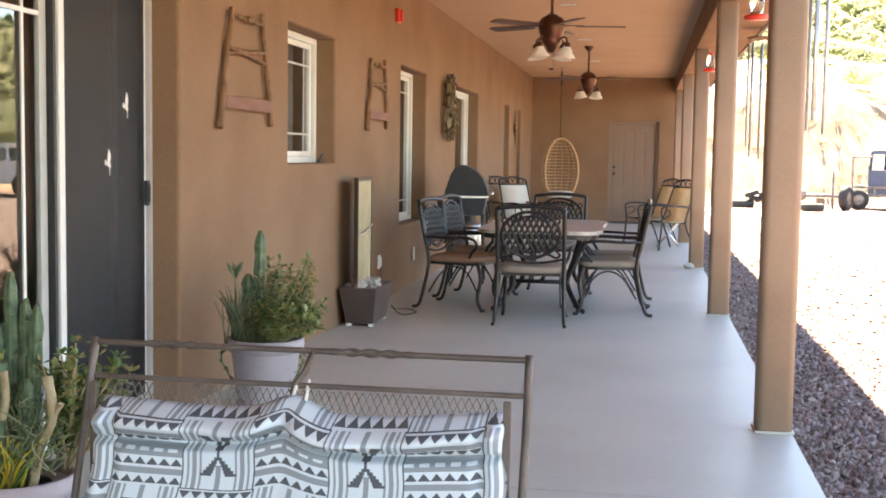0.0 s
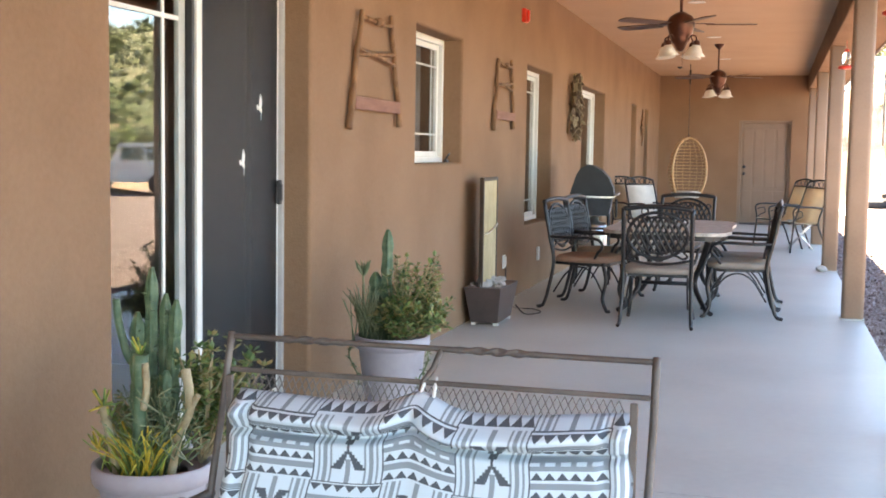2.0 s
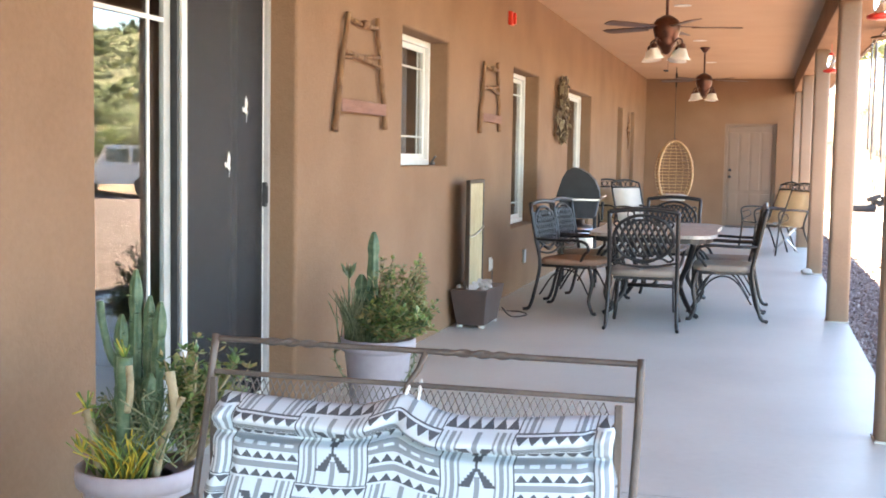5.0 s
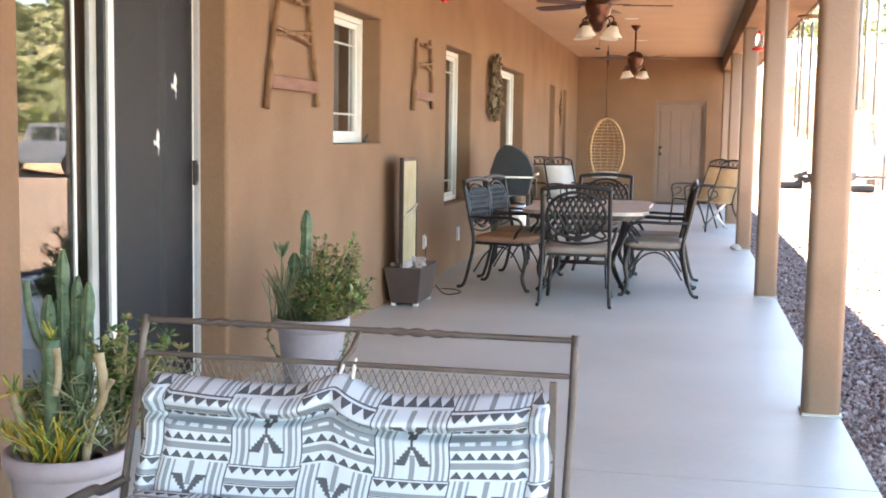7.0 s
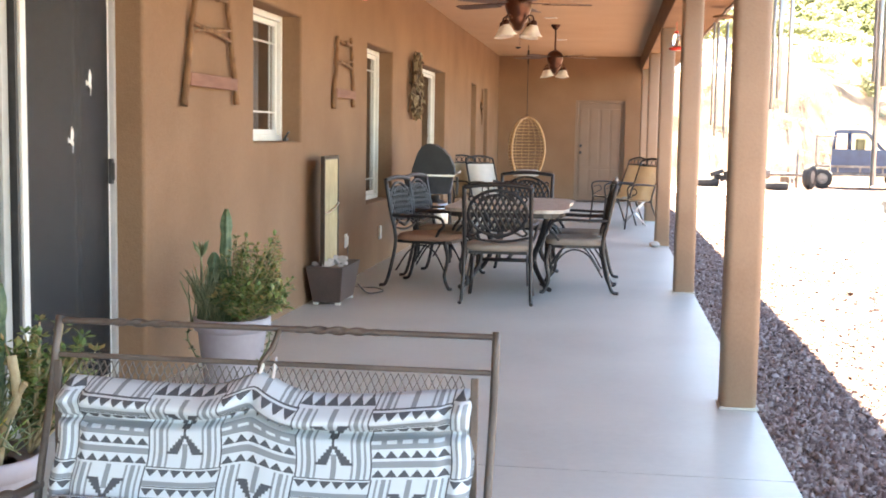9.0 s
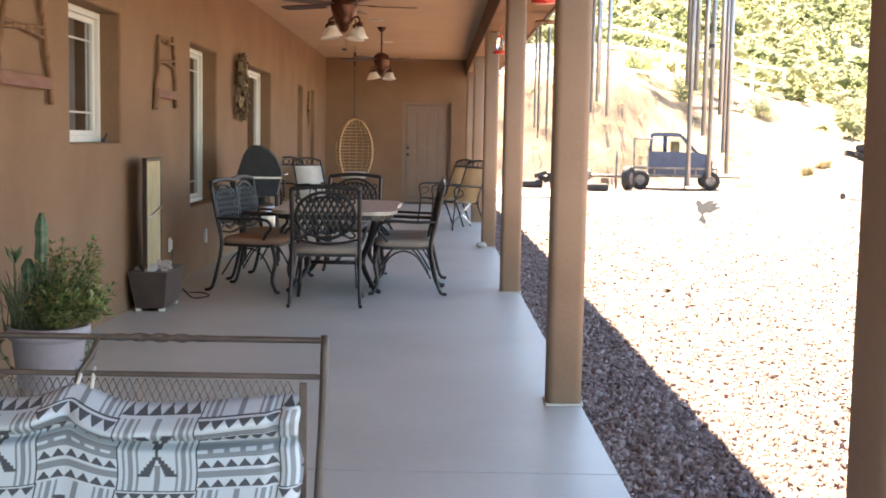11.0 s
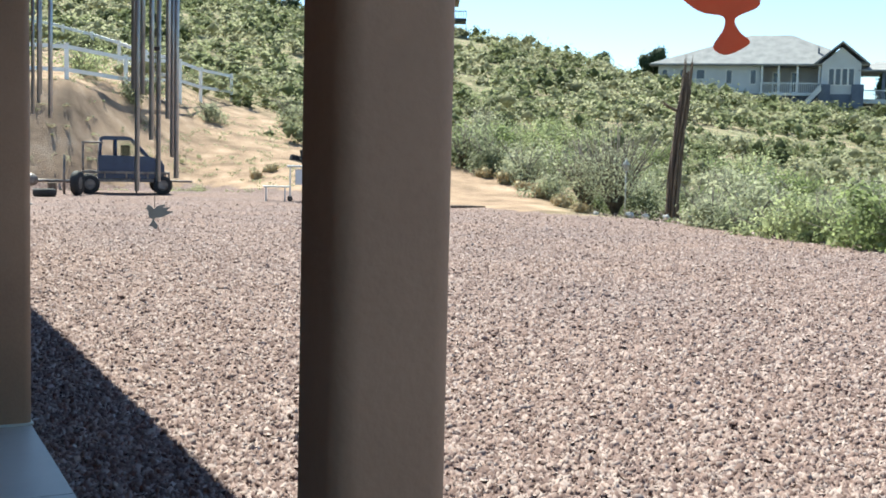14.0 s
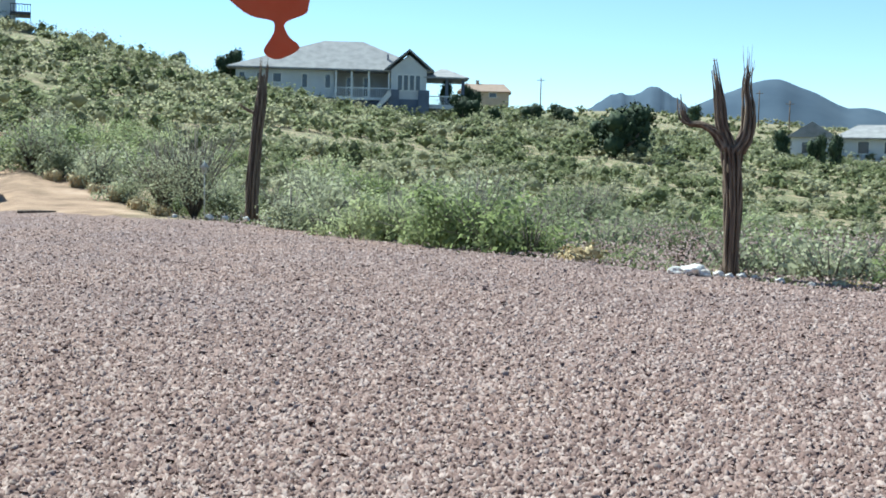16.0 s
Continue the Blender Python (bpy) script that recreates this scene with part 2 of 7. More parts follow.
# posts
post = None
for k in range(6):
    y = 1.610 + 4.458 * k
    if y > FAR:
        break
    if post is None:
        post = thing("porch_post", "square tan stucco porch post with rounded corners", "post", pose(0.687, y, 0), group="porch posts")
        bm = bmesh.new()
        ring = [(sx * (0.090 - 0.036) + 0.036 * math.cos(math.radians(q)), sy * (0.088 - 0.036) + 0.036 * math.sin(math.radians(q)))
                for sx, sy, q0 in ((1, 1, 0), (-1, 1, 90), (-1, -1, 180), (1, -1, 270)) for q in range(q0, q0 + 91, 15)]
        rows = [[bm.verts.new((x, y, z)) for x, y in ring] for z in (0.0, 2.72)]
        for q in range(len(ring)):
            w = (q + 1) % len(ring)
            bm.faces.new((rows[0][q], rows[0][w], rows[1][w], rows[1][q])).smooth = True
        bm.faces.new(rows[0][::-1])
        bm.faces.new(rows[1])
        part("shaft", bm, POST, post)
        bm = bmesh.new()
        box(bm, 0, 0, 0.006, 0.196, 0.192, 0.012, bevel=0.003)
        part("base_joint", bm, FLOOR, post, "thin grey caulk line at the foot of the post")
    else:
        copy_thing(post, pose(0.687, y, 0))

# ---- ground: one sheet, yard flat, then bank, brushy hill and valley ----
# azimuth from the porch's long direction (clockwise), yard radius, then (radius, height) pairs
LAND = [
    (-180, 45, (60, 0), (100, 0), (150, 2), (350, 6)),
    (-15, 42, (52, 2.4), (80, 7), (150, 17), (350, 30)),
    (0, 40, (44.2, 3.75), (80, 9), (150, 21), (350, 36)),
    (9, 41, (44.8, 3.85), (80, 8.8), (150, 21), (350, 36)),
    (15, 43, (57, 3.3), (85, 7.8), (150, 20), (350, 30)),
    (22, 37, (58, 2.0), (85, 6.2), (150, 17.6), (350, 24)),
    (27, 32, (42, 1.15), (80, 4.8), (140, 14.9), (350, 21)),
    (32, 30, (38, 0.5), (75, 3.6), (140, 12.9), (350, 17.5)),
    (36, 29.7, (38, -0.3), (70, 2.6), (132, 10.3), (350, 15.5)),
    (42, 23.7, (28, -0.7), (60, 1.0), (122, 7.2), (350, 14)),
    (50, 20, (24, -0.9), (60, 0.2), (130, 6.0), (320, 17)),
    (57, 17.8, (21, -1.1), (60, -0.8), (130, 4.4), (320, 16.5)),
    (65, 16, (20, -1.3), (60, -1.5), (130, 1.8), (320, 14)),
    (80, 15, (20, -1.3), (60, -2), (130, 1), (320, 13)),
    (120, 18, (24, -1.3), (60, -2), (130, 0), (320, 6)),
    (180, 45, (60, 0), (100, 0), (150, 2), (350, 6)),
]
LAND_ROWS = np.array([[a, e, *(q for pq in rest for q in pq)] for a, e, *rest in LAND], float)


def profile(az):
    return np.array([np.interp(az, LAND_ROWS[:, 0], LAND_ROWS[:, c]) for c in range(1, LAND_ROWS.shape[1])])


def land(x, y):
    """Height of the ground at a place, and whether it lies in the yard."""
    az, r = math.degrees(math.atan2(x, y)), math.hypot(x, y)
    p = profile(az)
    edge = p[0]
    if r <= edge:
        return -0.1, True
    rs, zs = [edge, *p[1::2], 4500], [-0.1, *p[2::2], p[-1] + 20]
    z = float(np.interp(r, rs, zs))
    rough = min(1.0, (r - edge) / 6)
    z += rough * 0.35 * noise.noise((x * 0.12, y * 0.12, 3.1)) + min(1, (r - edge) / 40) * 1.3 * noise.noise((x * 0.03, y * 0.03, 7.7))
    return z, False


def build_ground():
    verts, yard, bank, faces = [], [], [], []
    azs = [-180 + 4 * i for i in range(42)] + [-12 + 0.75 * i for i in range(136)] + [90 + 4 * i for i in range(23)]
    rings = None
    for az in azs:
        p = profile(az)
        radii = [p[0] * k for k in (0.02, 0.1, 0.2, 0.35, 0.5, 0.65, 0.8, 0.9, 0.97, 1.0)]
        stops = [p[0], *p[1::2], 900, 2000, 4500]
        for a, b, n in zip(stops, stops[1:], (10, 22, 22, 14, 4, 2, 2)):
            radii += [a + (b - a) * (i + 1) / n for i in range(n)]
        rings = len(radii)
        s, c = math.sin(math.radians(az)), math.cos(math.radians(az))
        for i, r in enumerate(radii):
            wob = 1 + (0.012 * noise.noise((az * 0.5, 0, 1)) if 6 < i < 14 else 0)
            x, y = r * wob * s, r * wob * c
            verts.append((x, y, land(r * s, r * c)[0] if i > 9 else -0.1))
            bank.append(max(0.0, min(1.0, (35 - abs(az)) / 4)) * max(0.0, min(1.0, (75 - r) / 15)))
            yard.append(1.0 if i < 9 else (0.75 if i == 9 else (0.25 if i == 10 else 0.0)))
    n = len(azs)
    for i in range(n):
        j = (i + 1) % n
        for k in range(rings - 1):
            faces.append((i * rings + k, i * rings + k + 1, j * rings + k + 1, j * rings + k))
    me = bpy.data.meshes.new("ground")
    me.from_pydata(verts + [(0, 0, -0.1)], [], faces + [(len(verts), i * rings, ((i + 1) % n) * rings) for i in range(n)])
    me.attributes.new("bank", "FLOAT", "POINT").data.foreach_set("value", bank + [0.0])
    me.attributes.new("yard", "FLOAT", "POINT").data.foreach_set("value", yard + [1.0])
    me.polygons.foreach_set("use_smooth", [True] * len(me.polygons))
    return me


def ground_material():
    m = bpy.data.materials.new("gravel_and_soil")
    m.use_nodes = True
    n, l = m.node_tree.nodes, m.node_tree.links
    p = n["Principled BSDF"]
    p.inputs["Roughness"].default_value = 0.95
    p.inputs["Specular IOR Level"].default_value = 0.15
    co = n.new("ShaderNodeTexCoord")

    def tex(kind, scale, detail=4.0):
        q = n.new(kind)
        q.inputs["Scale"].default_value = scale
        if kind == "ShaderNodeTexNoise":
            q.inputs["Detail"].default_value = detail
        l.new(co.outputs["Object"], q.inputs["Vector"])
        return q

    def ramp(source, stops):
        q = n.new("ShaderNodeValToRGB")
        while len(q.color_ramp.elements) < len(stops):
            q.color_ramp.elements.new(0.5)
        for e, (pos, c) in zip(q.color_ramp.elements, stops):
            e.position, e.color = pos, (*c, 1)
        l.new(source, q.inputs[0])
        return q

    cells = tex("ShaderNodeTexVoronoi", 26)
    cells.inputs["Randomness"].default_value = 1.0
    sep = n.new("ShaderNodeSeparateColor")
    l.new(cells.outputs["Color"], sep.inputs[0])
    stone = ramp(sep.outputs[0], [(0.0, (0.11, 0.077, 0.068)), (0.25, (0.16, 0.113, 0.098)), (0.55, (0.21, 0.152, 0.132)), (0.85, (0.27, 0.205, 0.18)), (1.0, (0.34, 0.275, 0.245))])
    patch = tex("ShaderNodeTexNoise", 0.35, 5)
    tone = ramp(patch.outputs["Fac"], [(0.3, (0.86, 0.86, 0.9)), (0.7, (1.1, 1.02, 0.95))])
    mul = n.new("ShaderNodeMix")
    mul.data_type, mul.blend_type = "RGBA", "MULTIPLY"
    mul.inputs[0].default_value = 1.0
    l.new(stone.outputs[0], mul.inputs[6])
    l.new(tone.outputs[0], mul.inputs[7])
    soil_n = tex("ShaderNodeTexNoise", 0.9, 12)
    soil = ramp(soil_n.outputs["Fac"], [(0.3, (0.15, 0.155, 0.08)), (0.47, (0.20, 0.19, 0.105)), (0.56, (0.28, 0.235, 0.145)), (0.68, (0.38, 0.30, 0.21))])
    cutbank = ramp(soil_n.outputs["Fac"], [(0.3, (0.19, 0.13, 0.085)), (0.45, (0.29, 0.20, 0.135)), (0.56, (0.37, 0.255, 0.17)), (0.7, (0.45, 0.33, 0.235))])
    ba = n.new("ShaderNodeAttribute")
    ba.attribute_name = "bank"
    dirt = n.new("ShaderNodeMix")
    dirt.data_type = "RGBA"
    l.new(ba.outputs["Fac"], dirt.inputs[0])
    l.new(soil.outputs[0], dirt.inputs[6])
    l.new(cutbank.outputs[0], dirt.inputs[7])
    at = n.new("ShaderNodeAttribute")
    at.attribute_name = "yard"
    edge_n = tex("ShaderNodeTexNoise", 1.6, 6)
    e = n.new("ShaderNodeMath")
    e.operation = "ADD"
    l.new(at.outputs["Fac"], e.inputs[0])
    l.new(edge_n.outputs["Fac"], e.inputs[1])
    cut = ramp(e.outputs[0], [(0.0, (0, 0, 0)), (0.9, (0, 0, 0)), (1.0, (1, 1, 1))])
    mix = n.new("ShaderNodeMix")
    mix.data_type = "RGBA"
    l.new(cut.outputs[0], mix.inputs[0])
    l.new(dirt.outputs[2], mix.inputs[6])
    l.new(mul.outputs[2], mix.inputs[7])
    l.new(mix.outputs[2], p.inputs["Base Color"])
    b = n.new("ShaderNodeBump")
    b.inputs["Strength"].default_value, b.inputs["Distance"].default_value = 0.9, 0.03
    b.invert = True
    l.new(cells.outputs["Distance"], b.inputs["Height"])
    l.new(b.outputs[0], p.inputs["Normal"])
    return m


GRAVEL_GROUND = ground_material()
ground_mesh = build_ground()
ground_mesh.materials.append(GRAVEL_GROUND)
tagged(new("ground", ground_mesh), "reddish gravel yard that runs out to tan desert soil and hills", "ground", kind="structure")

# distant mountains, the haze before them put into their blue base colour
MOUNTAIN = material("haze_blue_scrub", [(0.05, 0.072, 0.10), (0.064, 0.09, 0.12), (0.08, 0.107, 0.135)], 1.0, scale=0.004, fine=0.02, spec=0.05)


def mountain(az0, az1, r, peaks, label):
    bm = bmesh.new()
    grid = []
    steps = 70
    for i in range(steps + 1):
        az = math.radians(az0 + (az1 - az0) * i / steps)
        h = 0
        for centre, width, height in peaks:
            d = (math.degrees(az) - centre) / width
            h = max(h, height * max(0, 1 - (d * d + 0.004) ** 0.5))
        h += 5 * noise.noise((i * 0.3, r, 2)) + 2 * noise.noise((i * 0.9, r, 5))
        row = []
        for k, (dr, f) in enumerate(((-500, 0), (-300, 0.3), (-120, 0.72), (0, 1), (300, 0.4), (600, 0))):
            rr = r + dr
            wob = 1 + 0.08 * noise.noise((i * 0.3, k * 0.9, r)) if 0 < f < 1 else 1
            row.append(bm.verts.new((rr * math.sin(az), rr * math.cos(az), 8 + (h + 1) * f * wob)))
        grid.append(row)
    for a, b in zip(grid, grid[1:]):
        for k in range(len(a) - 1):
            bm.faces.new((a[k], a[k + 1], b[k + 1], b[k])).smooth = True
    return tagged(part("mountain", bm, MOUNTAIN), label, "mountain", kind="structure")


mountain(52.0, 60.0, 2200, [(57.0, 6.0, 158), (55.4, 5.6, 146)], "far scrub mountain with a rounded summit, coloured blue-grey for haze")
mountain(58.0, 82.0, 2600, [(62.4, 10, 208), (60.0, 8, 160), (66.5, 12, 142), (74, 14, 90)], "far mountain ridge, coloured blue-grey for haze")

# ---- doors and windows ----
def framed_glass(name, label, category, y0, y1, z0, z1, x=-2.56, sashes=1, grid=0.13, frame_mat=WHITE, curtain=None, depth=0.07, w=0.045):
    """Window or glass door in a wall along y: frame, sashes with panes and slim muntins."""
    t = thing(name, label, category, pose(x, (y0 + y1) / 2, z0), kind="structure")
    hw, h = (y1 - y0) / 2, z1 - z0
    bm = bmesh.new()
    for s in (-1, 1):
        box(bm, 0, s * (hw - w / 2), h / 2, depth, w, h, bevel=0.004)
    for z in (w / 2, h - w / 2):
        box(bm, 0, 0, z, depth - 0.002, 2 * hw - 2 * w, w, bevel=0.004)
    part("frame", bm, frame_mat, t)
    inner = 2 * hw - 2 * w
    for k in range(sashes):
        a = -inner / 2 + inner * k / sashes
        b = a + inner / sashes
        c, ww = (a + b) / 2, (b - a)
        dx = 0.012 if k % 2 else -0.012
        s = 0.04
        bm = bmesh.new()
        for q in (-1, 1):
            box(bm, dx, c + q * (ww / 2 - s / 2), h / 2, 0.03, s, h - 2 * w, bevel=0.003)
        for z in (w + s / 2, h - w - s / 2):
            box(bm, dx, c, z, 0.028, ww - 2 * s, s, bevel=0.003)
        sash = part("sash", bm, frame_mat, t)
        bm = bmesh.new()
        box(bm, dx, c, h / 2, 0.005, ww - 2 * s + 0.006, h - 2 * w - 2 * s + 0.006)
        pane = part("pane", bm, GLASS, sash, "clear window pane")
        pane.visible_shadow = False
        if grid:
            bm = bmesh.new()
            for q in (-1, 1):
                box(bm, dx + 0.004, c + q * (ww / 2 - s - grid), h / 2, 0.008, 0.014, h - 2 * w - 2 * s)
                box(bm, dx + 0.0045, c, h / 2 + q * (h / 2 - w - s - grid), 0.008, ww - 2 * s, 0.014)
            part("muntin", bm, ALU, sash)
    if curtain:
        bm = bmesh.new()
        for a, b in curtain:
            n = max(4, int((b - a) / 0.05))
            pts = [(-0.14 + 0.018 * math.sin(i * 1.9), a + (b - a) * i / n) for i in range(n + 1)]
            lo = [bm.verts.new((p, q, 0.02)) for p, q in pts]
            hi = [bm.verts.new((p, q, h - 0.02)) for p, q in pts]
            for i in range(n):
                bm.faces.new((lo[i], lo[i + 1], hi[i + 1], hi[i])).smooth = True
            lo2 = [bm.verts.new((p - 0.004, q, 0.02)) for p, q in pts]
            hi2 = [bm.verts.new((p - 0.004, q, h - 0.02)) for p, q in pts]
            for i in range(n):
                bm.faces.new((lo2[i], hi2[i], hi2[i + 1], lo2[i + 1])).smooth = True
        part("curtain", bm, CURTAIN, t, "pale hanging curtain behind the pane")
    return t


def bird_outline():
    return [(-0.5, 0.16), (-0.25, 0.2), (-0.2, 0.26), (-0.1, 0.26), (-0.02, 0.16), (0.08, 0.26), (0.3, 0.28), (0.26, 0.22), (0.42, 0.2), (0.36, 0.12), (0.5, 0.08),
            (0.34, -0.02), (0.16, -0.08), (0.02, -0.1), (0.0, -0.18), (0.1, -0.34), (0.02, -0.4), (-0.06, -0.37), (-0.14, -0.3), (-0.06, -0.16), (-0.16, -0.04), (-0.2, 0.12), (-0.26, 0.165)]


y0, y1, z0, z1 = SLIDER
slider = thing("door_1", "sliding glass patio door with a dark closed insect screen and pale frame", "sliding door", pose(-2.52, 0, 0), kind="structure")
bm = bmesh.new()
for a, b in ((y0, y0 + 0.05), (y1 - 0.028, y1)):
    box(bm, -0.045, (a + b) / 2, z1 / 2, 0.09, b - a, z1, bevel=0.004)
box(bm, -0.045, (y0 + y1) / 2, z1 - 0.03, 0.088, y1 - y0 - 0.1, 0.06, bevel=0.004)
box(bm, -0.03, (y0 + y1) / 2, 0.015, 0.13, y1 - y0 - 0.1, 0.03, bevel=0.004)
part("frame", bm, JAMB, slider)
bm = bmesh.new()
box(bm, -0.075, 4.765, 1.195, 0.03, 0.06, 2.33, bevel=0.004)
box(bm, -0.075, 3.92, 1.195, 0.03, 0.06, 2.33, bevel=0.004)
box(bm, -0.075, 4.34, 0.08, 0.028, 0.79, 0.1, bevel=0.004)
box(bm, -0.075, 4.34, 2.32, 0.028, 0.79, 0.08, bevel=0.004)
fixed = part("fixed_panel", bm, ALU, slider, "fixed glass panel with slim muntins")
bm = bmesh.new()
box(bm, -0.075, 4.342, 1.2, 0.006, 0.80, 2.2)
part("pane", bm, GLASS, fixed, "reflecting clear glass").visible_shadow = False
bm = bmesh.new()
box(bm, -0.066, 4.60, 1.2, 0.008, 0.02, 2.16)
box(bm, -0.066, 4.08, 1.2, 0.008, 0.02, 2.16)
box(bm, -0.065, 4.34, 1.95, 0.008, 0.79, 0.02)
part("muntin", bm, WHITE, fixed)
bm = bmesh.new()
box(bm, -0.055, 4.812, 1.195, 0.05, 0.022, 2.33)
part("seal", bm, DARK, slider, "black weather seal between the panels")
bm = bmesh.new()
box(bm, -0.030, 4.856, 1.195, 0.022, 0.05, 2.33, bevel=0.005)
box(bm, -0.030, 5.733, 1.195, 0.012, 0.03, 2.33, bevel=0.003)
box(bm, -0.022, 5.306, 0.065, 0.026, 0.815, 0.07, bevel=0.004)
box(bm, -0.022, 5.306, 2.325, 0.026, 0.815, 0.07, bevel=0.004)
screen = part("screen_panel", bm, WHITE, slider, "pale sliding screen frame")


def mesh_material():
    m = bpy.data.materials.new("insect_screen")
    m.use_nodes = True
    n, l = m.node_tree.nodes, m.node_tree.links
    p = n["Principled BSDF"]
    p.inputs["Base Color"].default_value = (0.014, 0.014, 0.016, 1)
    p.inputs["Roughness"].default_value = 0.6
    tr, mx = n.new("ShaderNodeBsdfTransparent"), n.new("ShaderNodeMixShader")
    mx.inputs[0].default_value = 0.7
    l.new(tr.outputs[0], mx.inputs[1])
    l.new(p.outputs[0], mx.inputs[2])
    l.new(mx.outputs[0], n["Material Output"].inputs[0])
    return m


bm = bmesh.new()
box(bm, -0.022, 5.30, 1.195, 0.003, 0.84, 2.2)
part("mesh", bm, mesh_material(), screen, "fine dark grey insect mesh")
bm = bmesh.new()
box(bm, 0.004, 5.70, 1.15, 0.022, 0.03, 0.13, bevel=0.006)
box(bm, 0.02, 5.69, 1.15, 0.012, 0.016, 0.09, bevel=0.004)
part("handle", bm, DARK, screen, "black latch handle")
bm = bmesh.new()
box(bm, -0.07, 5.30, 1.195, 0.006, 0.88, 2.2)
part("pane", bm, GLASS, slider, "glass behind the screen").visible_shadow = False
bm = bmesh.new()
box(bm, -0.075, 5.47, 1.195, 0.028, 0.06, 2.33, bevel=0.004)
part("stile", bm, ALU, slider, "grey stile of the glass panel behind the screen")
for y, z in ((5.50, 1.59), (5.30, 1.31)):
    bm = bmesh.new()
    prism(bm, [(0.09 * v, 0.13 * u) for u, v in bird_outline()], 0, 0.002, Matrix(((0, 0, 1, -2.538), (1, 0, 0, y), (0, 1, 0, z), (0, 0, 0, 1))))
    tagged(part("bird_decal", bm, WHITE), "white bird-shaped decal stuck on the door screen", "decal", group="bird decals on the door")

framed_glass("window_1", "white vinyl sliding window with slim grid bars, deep in a stucco recess", "window", *OPENINGS[1], curtain=[(-0.1, 0.5)])
framed_glass("window_2", "tall white vinyl window with slim grid bars in a stucco recess", "window", *OPENINGS[2], curtain=[(0.05, 0.6)])
framed_glass("window_3", "tall white framed glass patio door in a stucco recess", "window", *OPENINGS[3], grid=0, curtain=[(0.2, 0.9)])
framed_glass("window_4", "narrow recessed window near the porch end", "window", *OPENINGS[4], grid=0)
framed_glass("window_5", "narrow recessed window beside the end wall", "window", *OPENINGS[5], grid=0)
bm = bmesh.new()
box(bm, 0, 0, 0.012, 0.03, 0.07, 0.024, bevel=0.004)
tube(bm, [(0, -0.02, 0.02), (0.02, 0.0, 0.06), (0.02, 0.03, 0.065)], 0.008)
tagged(part("window_crank", bm, DARK, m=pose(-2.45, 8.72, 1.297)), "small dark window crank on the sill", "window crank")

far_door = thing("door_2", "closed tan panelled entry door in the porch end wall", "door", pose((DOOR[0] + DOOR[1]) / 2, FAR + 0.09, 0), kind="structure")
dw = DOOR[1] - DOOR[0]
bm = bmesh.new()
for s in (-1, 1):
    box(bm, s * (dw / 2 - 0.03), 0.02, DOOR[2] / 2, 0.06, 0.1, DOOR[2], bevel=0.004)
box(bm, 0, 0.02, DOOR[2] - 0.03, dw - 0.12, 0.1, 0.06, bevel=0.004)
box(bm, 0, 0.0, 0.012, dw - 0.12, 0.14, 0.024, bevel=0.004)
part("frame", bm, DOORPAINT, far_door)
bm = bmesh.new()
box(bm, 0, 0.04, 1.045, dw - 0.13, 0.04, 2.04)
for k in range(4):
    box(bm, -0.33 + 0.22 * k, 0.016, 1.35, 0.17, 0.012, 1.2, bevel=0.005)
    box(bm, -0.33 + 0.22 * k, 0.016, 0.4, 0.17, 0.012, 0.55, bevel=0.005)
slab = part("door_leaf", bm, DOORPAINT, far_door, "tan door leaf with raised vertical panels")
bm = bmesh.new()
for z in (1.03, 1.17):
    lathe(bm, [(0.032, 0), (0.032, 0.012), (0.014, 0.02), (0.014, 0.04), (0.028, 0.05), (0.026, 0.07), (0.01, 0.075)], 14, m=pose(-0.40, 0.02, z, 90, 0, 0))
part("knob", bm, DARK, slab, "dark bronze knob and deadbolt")
solid("door_mat", DARK, "thin dark mat at the end door", "mat", [(-0.66, 0.24, FAR - 0.45, FAR - 0.02, 0.001, 0.014)], kind="thing")

# ---- things on the house wall ----
WOOD = material("weathered_branch_wood", [(0.11, 0.05, 0.022), (0.19, 0.095, 0.042), (0.27, 0.15, 0.075)], 0.75, scale=5, fine=60, bump=0.5, bump_scale=60, stretch=(6, 6, 1))
PLANK = material("old_red_plank", [(0.17, 0.075, 0.05), (0.24, 0.12, 0.085)], 0.8, scale=5, fine=50, bump=0.3, stretch=(6, 1, 6))


